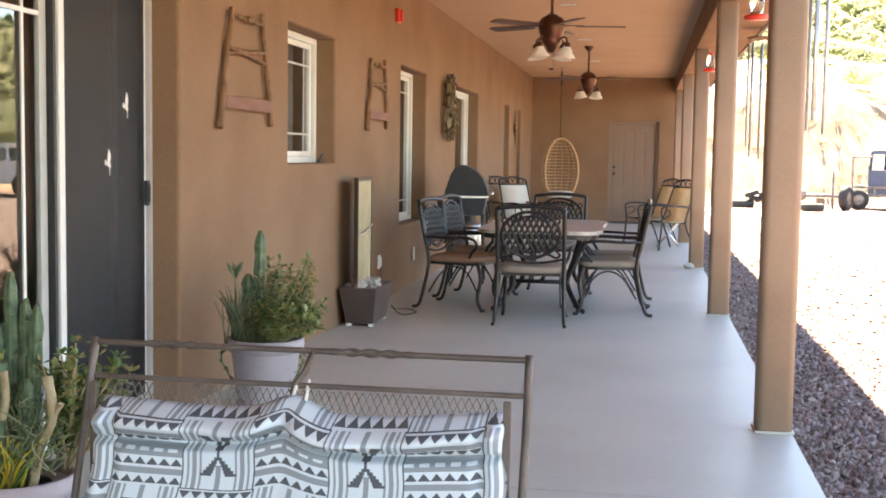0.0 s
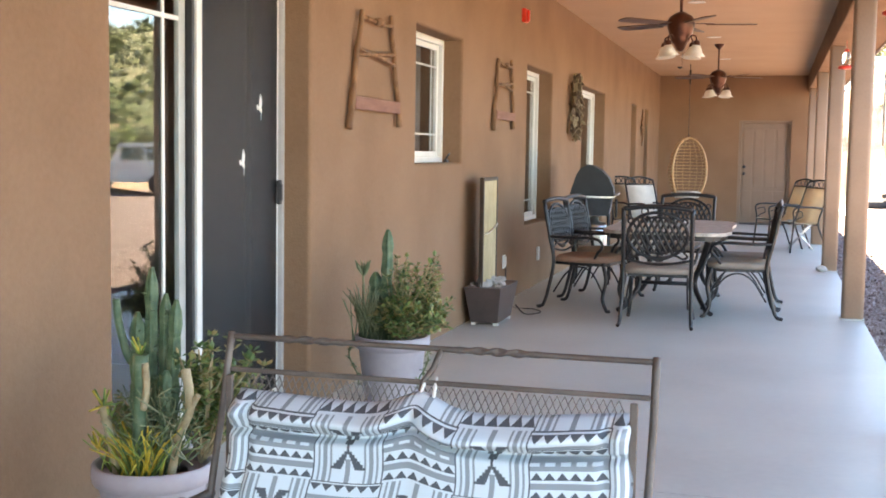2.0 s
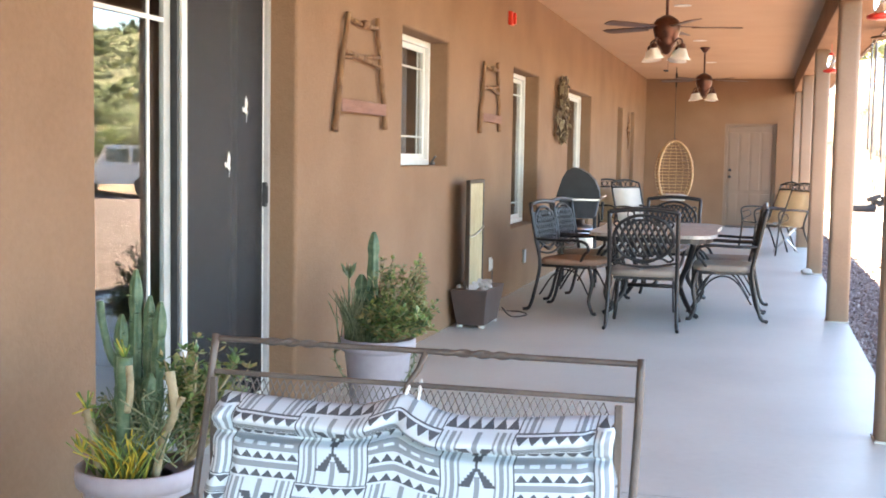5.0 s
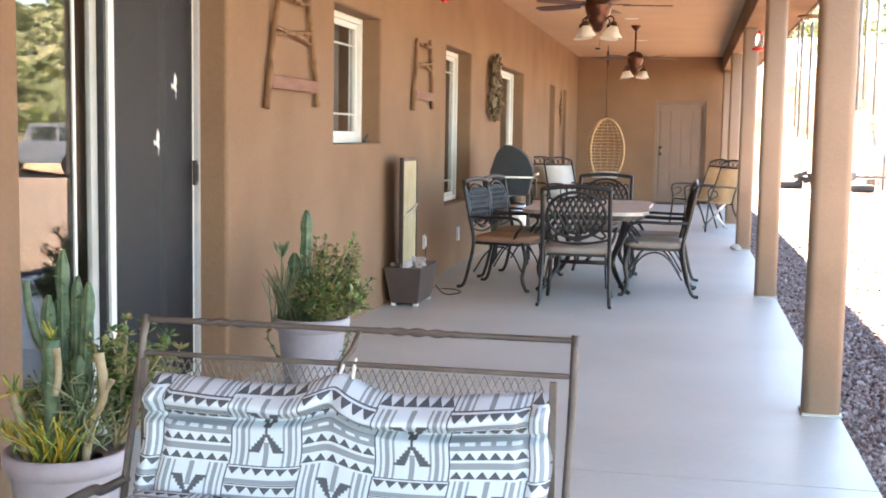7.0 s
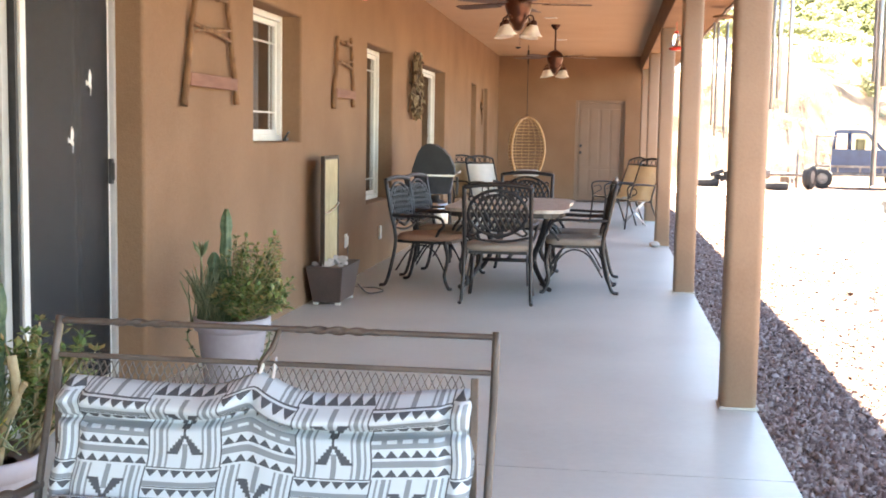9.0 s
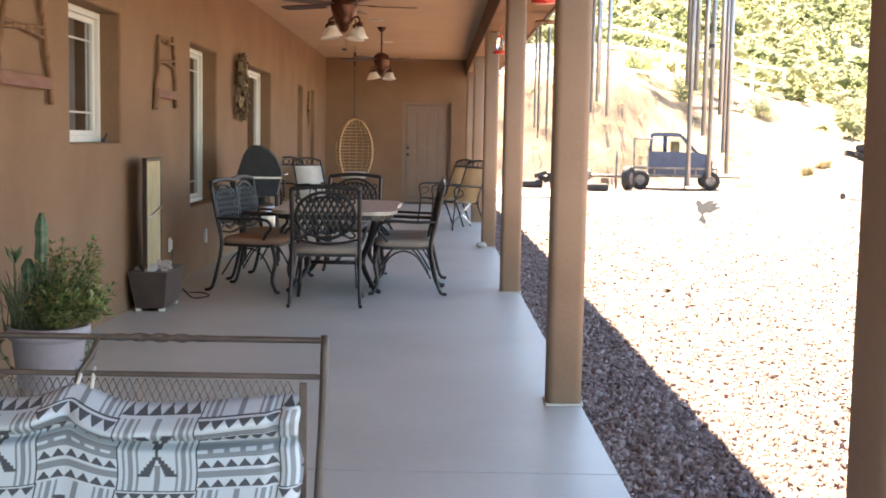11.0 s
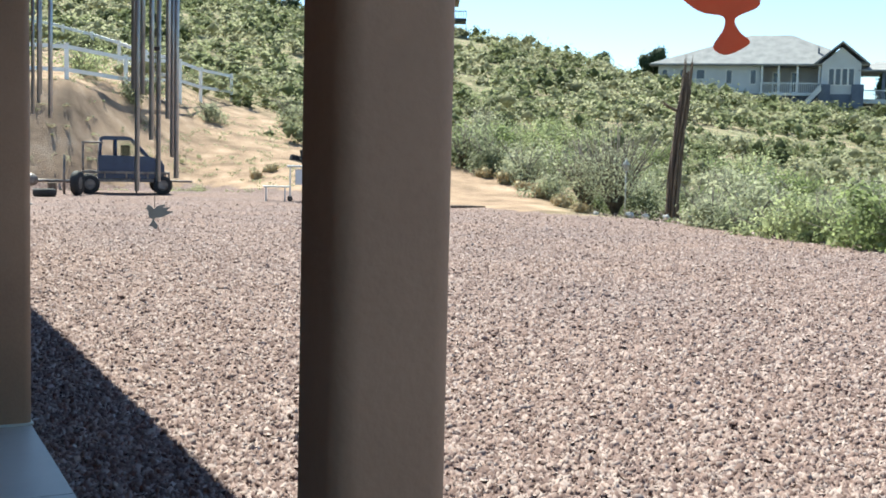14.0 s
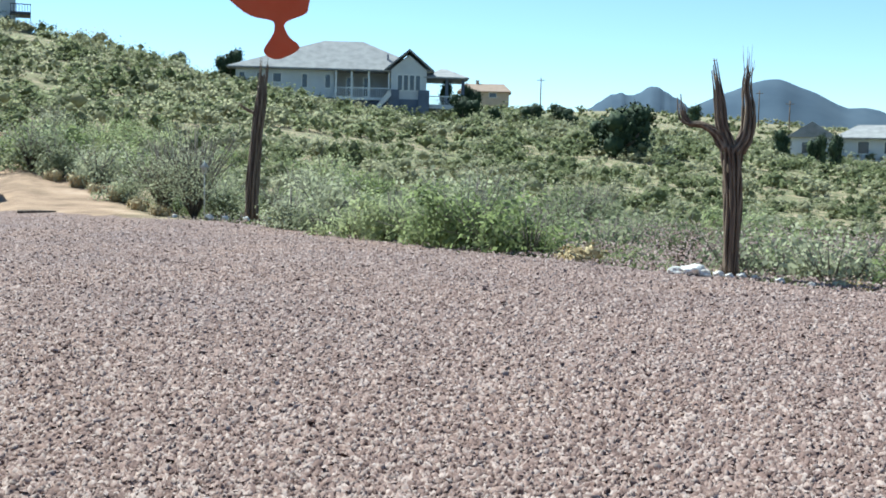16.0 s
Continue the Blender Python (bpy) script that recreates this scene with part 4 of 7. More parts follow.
def cushion_fabric():
    """White cloth with grey stripes, black triangles and star blocks, laid out in metres of the cloth's own UV."""
    m = bpy.data.materials.new("geometric_print_cloth")
    m.use_nodes = True
    n, l = m.node_tree.nodes, m.node_tree.links
    p = n["Principled BSDF"]
    p.inputs["Roughness"].default_value = 0.85
    p.inputs["Specular IOR Level"].default_value = 0.2
    uv = n.new("ShaderNodeUVMap")
    uv.uv_map = "cloth"
    sp = n.new("ShaderNodeSeparateXYZ")
    l.new(uv.outputs[0], sp.inputs[0])

    def f(op, a, b=None, c=None):
        q = n.new("ShaderNodeMath")
        q.operation = op
        for i, v in enumerate((a, b, c)):
            if v is None:
                continue
            if isinstance(v, (int, float)):
                q.inputs[i].default_value = v
            else:
                l.new(v, q.inputs[i])
        return q.outputs[0]

    def within(x, lo, hi):
        return f("MULTIPLY", f("GREATER_THAN", x, lo), f("LESS_THAN", x, hi))

    U, V = sp.outputs[0], sp.outputs[1]
    cw, ch = 0.180, 0.230
    cu, cv = f("DIVIDE", U, cw), f("DIVIDE", V, ch)
    row = f("FLOOR", cv)
    col = f("FLOOR", cu)
    fu, fv = f("FRACT", cu), f("FRACT", cv)
    odd = f("FLOORED_MODULO", f("ADD", row, col), 2.0)
    # block A: upright stripes with a dark star
    grey_a = f("ADD", f("ADD", within(fu, 0.07, 0.10), f("ADD", within(fu, 0.14, 0.20), within(fu, 0.24, 0.27))), f("ADD", within(fu, 0.73, 0.76), f("ADD", within(fu, 0.80, 0.86), within(fu, 0.90, 0.93))))
    thin_a = f("ADD", within(fu, 0.0, 0.02), within(fu, 0.98, 1.0))
    du, dv = f("ABSOLUTE", f("SUBTRACT", fu, 0.5)), f("ABSOLUTE", f("SUBTRACT", fv, 0.5))
    step = f("MULTIPLY", f("FLOOR", f("MULTIPLY", dv, 22.0)), 1 / 22.0)
    wedge = f("MULTIPLY_ADD", step, 0.22, 0.018)
    star = f("MULTIPLY", f("LESS_THAN", f("ABSOLUTE", f("SUBTRACT", du, f("MULTIPLY", step, 0.62))), wedge), f("LESS_THAN", dv, 0.31))
    mid_a = f("MULTIPLY", f("LESS_THAN", du, 0.035), f("GREATER_THAN", dv, 0.16))
    dark_a = f("MAXIMUM", star, thin_a)
    grey_a = f("MAXIMUM", grey_a, mid_a)
    # block B: rows of triangles about a grey dashed band
    peak = f("ABSOLUTE", f("SUBTRACT", f("FRACT", f("MULTIPLY", fu, 6.0)), 0.5))
    dark_b, grey_b = within(fv, 0.985, 1.0), None
    for lo, up in ((0.03, 1), (0.285, 1), (0.60, -1), (0.865, -1)):
        rise = f("MULTIPLY", f("SUBTRACT", fv, lo) if up > 0 else f("SUBTRACT", lo + 0.10, fv), 4.8)
        dark_b = f("MAXIMUM", dark_b, f("MULTIPLY", within(fv, lo, lo + 0.10), f("LESS_THAN", f("ADD", rise, peak), 0.5)))
    for lo, hi in ((0.16, 0.245), (0.41, 0.575), (0.735, 0.80)):
        band = within(fv, lo, hi)
        grey_b = band if grey_b is None else f("MAXIMUM", grey_b, band)
    dark_b = f("MAXIMUM", dark_b, within(fv, 0.715, 0.73))
    dash = f("MULTIPLY", within(fv, 0.475, 0.515), f("LESS_THAN", f("FRACT", f("MULTIPLY", fu, 5.0)), 0.65))
    grey_b = f("MULTIPLY", grey_b, f("SUBTRACT", 1.0, dash))
    dark = f("ADD", f("MULTIPLY", dark_a, odd), f("MULTIPLY", dark_b, f("SUBTRACT", 1.0, odd)))
    grey = f("ADD", f("MULTIPLY", grey_a, odd), f("MULTIPLY", grey_b, f("SUBTRACT", 1.0, odd)))

    def mix(fac, a, b):
        q = n.new("ShaderNodeMix")
        q.data_type = "RGBA"
        l.new(fac, q.inputs[0])
        for i, v in ((6, a), (7, b)):
            if isinstance(v, tuple):
                q.inputs[i].default_value = (*v, 1)
            else:
                l.new(v, q.inputs[i])
        return q.outputs[2]

    c = mix(f("MINIMUM", grey, 1.0), (0.54, 0.63, 0.68), (0.235, 0.275, 0.305))
    c = mix(f("MINIMUM", dark, 1.0), c, (0.085, 0.098, 0.112))
    l.new(c, p.inputs["Base Color"])
    co = n.new("ShaderNodeTexCoord")
    wv = n.new("ShaderNodeTexNoise")
    wv.inputs["Scale"].default_value = 420
    l.new(co.outputs["Object"], wv.inputs["Vector"])
    b = n.new("ShaderNodeBump")
    b.inputs["Strength"].default_value, b.inputs["Distance"].default_value = 0.25, 0.002
    l.new(wv.outputs["Fac"], b.inputs["Height"])
    l.new(b.outputs[0], p.inputs["Normal"])
    return m


CLOTH = cushion_fabric()


def padded(name, width, length, thick, place, parent, label, bulge, nu=72, nv=56, u0=0.0, v0=0.0):
    """Closed soft pad over a u-v sheet; place(u, v, h) gives the point h above the sheet."""
    me = bpy.data.meshes.new(name)
    verts, faces, uvs = [], [], []
    for side in (0, 1):
        for j in range(nv + 1):
            for i in range(nu + 1):
                u, v = i / nu, j / nv
                e = min(u, 1 - u) * width / 0.05, min(v, 1 - v) * length / 0.05
                k = math.sqrt(max(0, 1 - (1 - min(1, e[0])) ** 2)) * math.sqrt(max(0, 1 - (1 - min(1, e[1])) ** 2))
                h = thick * k * bulge(u, v)
                verts.append(place(u, v, h if side == 0 else -0.15 * thick * k))
                uvs.append((u0 + u * width, v0 + v * length))
    s = (nu + 1) * (nv + 1)
    for j in range(nv):
        for i in range(nu):
            a = j * (nu + 1) + i
            faces.append((a, a + 1, a + nu + 2, a + nu + 1))
            faces.append((s + a, s + a + nu + 1, s + a + nu + 2, s + a + 1))
    me.from_pydata(verts, [], faces)
    lay = me.uv_layers.new(name="cloth")
    for lp in me.loops:
        lay.data[lp.index].uv = uvs[lp.vertex_index]
    me.polygons.foreach_set("use_smooth", [True] * len(me.polygons))
    me.materials.append(CLOTH)
    bm = bmesh.new()
    bm.from_mesh(me)
    bmesh.ops.remove_doubles(bm, verts=bm.verts, dist=0.0002)
    bmesh.ops.recalc_face_normals(bm, faces=bm.faces[:])
    bm.to_mesh(me)
    bm.free()
    ob = new(name, me)
    ob.parent = parent
    return tagged(ob, label)


BX0, BX1, BY, BTOP = -1.352, -0.252, 2.75, 0.886   # bench back: ends, place, height of its top rail
bench = thing("garden_bench", "brown wrought iron two-seat bench with an open mesh back", "bench", pose((BX0 + BX1) / 2, BY, 0))
HW = (BX1 - BX0) / 2


def back_y(z):
    """The back leans away from the seat."""
    return -0.30 * (BTOP - z)


for s in (-1, 1):
    bm = bmesh.new()
    tube(bm, curve([(s * HW, back_y(BTOP) + 0.0, BTOP + 0.012), (s * HW, back_y(0.7), 0.7), (s * (HW - 0.005), back_y(0.42), 0.42), (s * (HW - 0.01), -0.03, 0.22), (s * (HW - 0.01), 0.06, 0.0)], 6), 0.0098, 10)
    part("back_post", bm, IRON, bench)
    bm = bmesh.new()
    tube(bm, curve([(s * HW, back_y(0.50), 0.50), (s * (HW + 0.012), -0.22, 0.50), (s * (HW + 0.02), -0.26, 0.51), (s * (HW + 0.02), -0.5, 0.515), (s * (HW + 0.02), -0.66, 0.505), (s * (HW + 0.01), -0.70, 0.45), (s * HW, -0.62, 0.36), (s * HW, -0.64, 0.0)], 6), 0.0125, 10)
    part("arm", bm, IRON, bench, "slim curved iron armrest and front leg")
bm = bmesh.new()
seg = 90
pts = [(-HW + 2 * HW * k / seg, 0, BTOP) for k in range(seg + 1)]
tube(bm, pts, 0.0075, 10)
for c in (-0.62, 0.30):
    for ph in (0, math.pi):
        run = [(c * HW + 0.30 * (k / 60 - 0.5) + 0.0, 0.0055 * math.sin(ph + k * 0.32) * math.sin(math.pi * k / 60), BTOP + 0.0055 * math.cos(ph + k * 0.32) * math.sin(math.pi * k / 60)) for k in range(61)]
        tube(bm, run, 0.006, 7)
part("top_rail", bm, IRON, bench, "iron top rail with twisted lengths")
RAIL = BTOP - 0.082
bm = bmesh.new()
box(bm, 0, back_y(RAIL), RAIL, 2 * HW - 0.02, 0.010, 0.013, bevel=0.003)
part("mesh_rail", bm, IRON, bench)
for s in (-1, 1):
    bm = bmesh.new()
    box(bm, s * (HW - 0.04), back_y(RAIL - 0.23), RAIL - 0.23, 0.018, 0.012, 0.46, m=None, bevel=0.003)
    part("mesh_side_bar", bm, IRON, bench)
bm = bmesh.new()
tube(bm, [(0.02, back_y(BTOP), BTOP), (0.005, back_y(0.84), 0.84), (-0.02, back_y(RAIL), RAIL), (-0.03, back_y(0.6), 0.6)], 0.008, 8)
part("centre_bar", bm, IRON, bench)


def expanded_mesh(w, z0, z1, du=0.0185, dv=0.036):
    """Diamond lattice of thin strands."""
    vs, fs = [], []

    def strand(a, b):
        a, b = Vector(a), Vector(b)
        d = (b - a).normalized()
        s = Vector((d.z, 0, -d.x)) * 0.0012
        o = Vector((0, 0.0014, 0))
        i = len(vs)
        vs.extend([a - s - o, a + s - o, a + s + o, a - s + o, b - s - o, b + s - o, b + s + o, b - s + o])
        fs.extend([(i, i + 1, i + 5, i + 4), (i + 1, i + 2, i + 6, i + 5), (i + 2, i + 3, i + 7, i + 6), (i + 3, i, i + 4, i + 7)])

    nv = int((z1 - z0) / (dv / 2))
    nu = int(2 * w / du)
    for j in range(nv):
        for i in range(nu):
            x = -w + i * du + (du / 2 if j % 2 else 0)
            za, zb = z1 - j * dv / 2, z1 - (j + 1) * dv / 2
            strand((x, back_y(za), za), (x - du / 2, back_y(zb), zb))
            strand((x, back_y(za), za), (x + du / 2, back_y(zb), zb))
    me = bpy.data.meshes.new("mesh_back")
    me.from_pydata(vs, [], fs)
    me.materials.append(IRON)
    return me


mesh_back = new("mesh_back", expanded_mesh(HW - 0.055, 0.40, RAIL - 0.01))
mesh_back.parent = bench
tagged(mesh_back, "open diamond pattern expanded metal back")
bm = bmesh.new()
for k in range(20):
    box(bm, -HW + 0.05 + (2 * HW - 0.1) * k / 19, -0.40, 0.40, 0.006, 0.52, 0.006)
for y in (-0.16, -0.66):
    tube(bm, [(-HW, y, 0.40), (HW, y, 0.40)], 0.012, 8)
part("seat_frame", bm, IRON, bench)
bm = bmesh.new()
for dx in (-0.012, 0.012):
    tube(bm, curve([(0.0 + dx, back_y(RAIL) + 0.012, RAIL + 0.012), (dx * 1.4, back_y(0.78) - 0.02, 0.775), (dx * 0.7, back_y(0.74) - 0.03, 0.735)], 5), 0.005, 6)
part("tie", bm, WHITE, bench, "white fabric tie knotted round the mesh rail")


def top_edge(u):
    """The pad droops between its ends and the tie in the middle."""
    return 0.765 + 0.028 * math.exp(-((u - 0.48) / 0.07) ** 2) - 0.02 * math.sin(math.pi * min(1, abs(u - 0.48) / 0.5)) + 0.008 * math.sin(9 * u)


def back_pad(u, v, h):
    z = 0.40 + (top_edge(u) - 0.40) * v
    x = -HW + 0.045 + (2 * HW - 0.085) * u
    return (x + 0.004 * math.sin(14 * v), back_y(z) - 0.012 - h - 0.03 * (1 - v), z)


def back_bulge(u, v):
    roll = 0.72 + 0.75 * math.exp(-((v - 0.885 - 0.012 * math.sin(8 * u)) / 0.07) ** 2)
    crease = 1 - 0.72 * math.exp(-((v - 0.765 + 0.018 * math.cos(6.28 * u)) / 0.022) ** 2)
    seam = 1 - 0.35 * math.exp(-((u - 0.48) / 0.025) ** 2) * (1 if v > 0.7 else 0.3)
    puff = 1 + 0.06 * math.sin(9 * u + 3 * v) + 0.05 * math.sin(31 * u - 5 * v) * (1 if v > 0.74 else 0.35)
    side = 1 - 0.4 * math.exp(-((u - 0.06) / 0.014) ** 2) - 0.4 * math.exp(-((u - 0.945) / 0.014) ** 2)
    return roll * crease * seam * puff * side


cushion = thing("bench_cushion", "padded white, grey and black geometric print bench cushion", "cushion", pose((BX0 + BX1) / 2, BY, 0))
padded("back_pad", 2 * HW - 0.085, 0.52, 0.075, back_pad, cushion, "plump back pad with a rolled top edge", back_bulge, nu=110, nv=90, u0=0.294, v0=0.200)


def seat_pad(u, v, h):
    return (-HW + 0.045 + (2 * HW - 0.085) * u, -0.17 - 0.5 * v, 0.415 + h)


padded("seat_pad", 2 * HW - 0.085, 0.5, 0.09, seat_pad, cushion, "flat seat pad of the same print", lambda u, v: 1 + 0.08 * math.sin(9 * u + 4 * v), nu=60, nv=30)

# ---- dining set ----
BLACKIRON = material("cast_aluminium_bronze", [(0.008, 0.007, 0.008), (0.013, 0.011, 0.012), (0.02, 0.017, 0.018)], 0.42, 0.15, scale=12, fine=90, bump=0.1)
TAUPE = material("taupe_seat_cloth", [(0.21, 0.175, 0.145), (0.265, 0.22, 0.185)], 0.85, scale=9, fine=120, bump=0.2, bump_scale=300)
TABLETOP = material("mottled_stone_tabletop", [(0.27, 0.245, 0.21), (0.38, 0.35, 0.31), (0.50, 0.465, 0.42)], 0.4, scale=14, fine=60, bump=0.05)
RUST = material("rust_red_seat_cloth", [(0.25, 0.14, 0.095), (0.31, 0.18, 0.125)], 0.85, scale=9, fine=120, bump=0.2, bump_scale=300)


def dining_chair(m, seat_mat, label):
    """Cast metal armchair; it faces +y, with its back at -y."""
    t = thing("dining_chair", label, "chair", m, group="chairs round the dining table")
    w, zs, zt = 0.27, 0.43, 0.955

    def by(z):
        return -0.235 - 0.20 * (z - zs) if z > zs else -0.235 - 0.16 * (zs - z) ** 1.5 * 2.2

    for s in (-1, 1):
        bm = bmesh.new()
        tube(bm, curve([(s * w, by(zt), zt), (s * w, by(0.65), 0.65), (s * w, by(zs), zs), (s * (w + 0.005), by(0.2), 0.2), (s * (w + 0.012), by(0.04), 0.04), (s * (w + 0.02), by(0.0) - 0.045, 0.014)], 5), 0.0185, 8, 0.015)
        part("back_leg", bm, BLACKIRON, t)
        bm = bmesh.new()
        tube(bm, curve([(s * 0.24, 0.215, zs), (s * 0.25, 0.25, 0.28), (s * 0.255, 0.225, 0.12), (s * 0.27, 0.27, 0.015), (s * 0.272, 0.30, 0.018)], 5), 0.0185, 8, 0.015)
        part("front_leg", bm, BLACKIRON, t)
        bm = bmesh.new()
        tube(bm, curve([(s * w, by(0.64), 0.645), (s * (w + 0.035), -0.1, 0.645), (s * (w + 0.04), 0.10, 0.65), (s * (w + 0.035), 0.20, 0.63), (s * (w + 0.025), 0.225, 0.57), (s * (w + 0.015), 0.18, 0.52), (s * 0.245, 0.13, 0.44)], 6), 0.0135, 8)
        part("arm", bm, BLACKIRON, t)
        bm = bmesh.new()
        tube(bm, curve([(s * 0.25, -0.24, 0.15), (s * 0.235, -0.12, 0.33), (s * 0.23, 0, 0.385), (s * 0.235, 0.12, 0.33), (s * 0.25, 0.225, 0.16)], 5), 0.008, 6)
        part("side_brace", bm, BLACKIRON, t)
    bm = bmesh.new()
    tube(bm, curve([(-w, by(zt), zt - 0.005), (-0.13, by(zt) + 0.0, zt + 0.012), (0, by(zt), zt + 0.018), (0.13, by(zt), zt + 0.012), (w, by(zt), zt - 0.005)], 6), 0.0195, 8)
    part("crest_rail", bm, BLACKIRON, t)
    bm = bmesh.new()
    tube(bm, curve([(-w, by(0.53), 0.545), (-0.12, by(0.5), 0.515), (0, by(0.5), 0.505), (0.12, by(0.5), 0.515), (w, by(0.53), 0.545)], 5), 0.011, 6)
    zc, rx, rz = 0.74, 0.235, 0.185
    oval = [(rx * math.cos(a), by(zc + rz * math.sin(a)), zc + rz * math.sin(a)) for a in (2 * math.pi * k / 32 for k in range(33))]
    tube(bm, oval, 0.014, 6, cap=False)
    oval = [(0.75 * rx * math.cos(a), by(zc + 0.8 * rz * math.sin(a)), zc + 0.8 * rz * math.sin(a)) for a in (2 * math.pi * k / 28 for k in range(29))]
    tube(bm, oval, 0.011, 6, cap=False)
    for k in range(-4, 5):
        x = k * 0.047
        for d in (-1, 1):
            run = []
            for i in range(13):
                q = -1 + 2 * i / 12
                xx, zz = x + d * 0.075 * q, zc + 0.15 * q
                if (xx / rx) ** 2 + ((zz - zc) / rz) ** 2 <= 1.02:
                    run.append((xx, by(zz) + 0.003 * d, zz))
            if len(run) > 2:
                tube(bm, run, 0.0105, 5)
    for s in (-1, 1):
        tube(bm, curve([(s * rx * 0.95, by(0.76), 0.76), (s * 0.215, by(0.82), 0.82), (s * 0.235, by(0.86), 0.855), (s * 0.205, by(0.875), 0.875), (s * 0.19, by(0.85), 0.85)], 5), 0.008, 6)
        tube(bm, curve([(s * rx * 0.9, by(0.65), 0.65), (s * 0.21, by(0.61), 0.61), (s * 0.235, by(0.575), 0.575), (s * 0.20, by(0.56), 0.555), (s * 0.13, by(0.58), 0.58), (s * 0.02, by(0.545), 0.545)], 5), 0.010, 6)
        tube(bm, curve([(s * rx * 0.99, by(0.70), 0.70), (s * 0.22, by(0.72), 0.72), (s * 0.238, by(0.70), 0.69), (s * 0.225, by(0.67), 0.67)], 5), 0.007, 6)
    tube(bm, curve([(-0.09, by(zc - rz), zc - rz + 0.01), (0, by(0.545), 0.54), (0.09, by(zc - rz), zc - rz + 0.01)], 5), 0.012, 6)
    part("lattice_back", bm, BLACKIRON, t, "openwork back of crossed bars in an oval")
    bm = bmesh.new()
    outline = [(-0.24, -0.23), (0.24, -0.23), (0.27, 0.1), (0.25, 0.2), (0.15, 0.25), (-0.15, 0.25), (-0.25, 0.2), (-0.27, 0.1)]
    prism(bm, outline, 0.40, 0.425)
    part("seat_frame", bm, BLACKIRON, t)
    bm = bmesh.new()
    rings = []
    for k, z in ((0.97, 0.426), (1.0, 0.44), (1.0, 0.465), (0.94, 0.48), (0.5, 0.484)):
        rings.append([bm.verts.new((x * k, y * k, z)) for x, y in curve_loop(outline)])
    for a, b in zip(rings, rings[1:]):
        for i in range(len(a)):
            bm.faces.new((a[i], a[(i + 1) % len(a)], b[(i + 1) % len(a)], b[i])).smooth = True
    bm.faces.new(rings[-1])
    bm.faces.new(rings[0][::-1])
    part("seat_cushion", bm, seat_mat, t, "flat woven cloth seat pad")
    return t


def curve_loop(outline, n=4):
    """Rounded closed outline."""
    out = []
    k = len(outline)
    for i in range(k):
        p0, p1, p2, p3 = (Vector(outline[(i + d) % k]) for d in (-1, 0, 1, 2))
        for j in range(n):
            t = j / n
            q = 0.5 * (2 * p1 + (p2 - p0) * t + (2 * p0 - 5 * p1 + 4 * p2 - p3) * t * t + (3 * p1 - p0 - 3 * p2 + p3) * t ** 3)
            out.append((q.x, q.y))
    return out


plain = "dark cast metal armchair with a lattice back and taupe seat"
first = dining_chair(pose(-0.88, 9.68, 0, 0, 0, 1), TAUPE, plain)
dining_chair(pose(-1.57, 10.42, 0, 0, 0, -102), RUST, "dark cast metal armchair with lattice back and rust-red seat")
copy_thing(first, pose(-1.53, 11.22, 0, 0, 0, -102))
copy_thing(first, pose(-0.28, 10.42, 0, 0, 0, 93))
copy_thing(first, pose(-0.27, 11.12, 0, 0, 0, 88))
copy_thing(first, pose(-0.86, 12.22, 0, 0, 0, 180))

table = thing("dining_table", "dark metal dining table with a mottled stone top", "table", pose(-0.88, 10.95, 0))
bm = bmesh.new()
o = curve_loop([(-0.5, -0.9), (0, -0.98), (0.5, -0.9), (0.53, 0), (0.5, 0.9), (0, 0.98), (-0.5, 0.9), (-0.53, 0)], 6)
prism(bm, o, 0.705, 0.735)
part("tabletop", bm, TABLETOP, table, "mottled beige stone top")
bm = bmesh.new()
prism(bm, [(x * 0.93, y * 0.95) for x, y in o], 0.66, 0.703)
part("apron", bm, BLACKIRON, table)
for s in (-1, 1):
    for q in (-1, 1):
        bm = bmesh.new()
        tube(bm, curve([(s * 0.36, q * 0.68, 0.665), (s * 0.30, q * 0.6, 0.45), (s * 0.24, q * 0.5, 0.25), (s * 0.34, q * 0.66, 0.06), (s * 0.40, q * 0.74, 0.02)], 6), 0.028, 8, 0.02)
        part("leg", bm, BLACKIRON, table)
bm = bmesh.new()
tube(bm, [(0, -0.5, 0.25), (0, 0.5, 0.25)], 0.018, 8)
tube(bm, [(-0.24, -0.5, 0.25), (0.24, -0.5, 0.25)], 0.018, 8)
tube(bm, [(-0.24, 0.5, 0.25), (0.24, 0.5, 0.25)], 0.018, 8)
part("stretcher", bm, BLACKIRON, table)

# ---- grill ----
ENAMEL = material("black_enamel", [(0.009, 0.0105, 0.013), (0.016, 0.019, 0.023)], 0.6, scale=6, fine=40)
GREYLID = material("grey_cast_lid_end", [(0.05, 0.055, 0.06), (0.085, 0.09, 0.10)], 0.4, 0.3, scale=8)
grill = thing("gas_grill", "black barbecue grill with a domed lid and side shelf", "grill", pose(-1.86, 12.55, 0, 0, 0, 6) @ Matrix.Diagonal((0.88, 0.9, 0.985, 1)))
bm = bmesh.new()
prof = [(-0.27, 0.0), (-0.255, 0.07), (-0.195, 0.235), (-0.15, 0.30), (-0.08, 0.335), (0.0, 0.325), (0.10, 0.275), (0.18, 0.20), (0.235, 0.09), (0.25, 0.0)]
prism(bm, prof, -0.33, 0.33, Matrix(((1, 0, 0, 0), (0, 0, 1, 0), (0, 1, 0, 0.95), (0, 0, 0, 1))))
part("lid", bm, ENAMEL, grill, "domed black lid")
bm = bmesh.new()
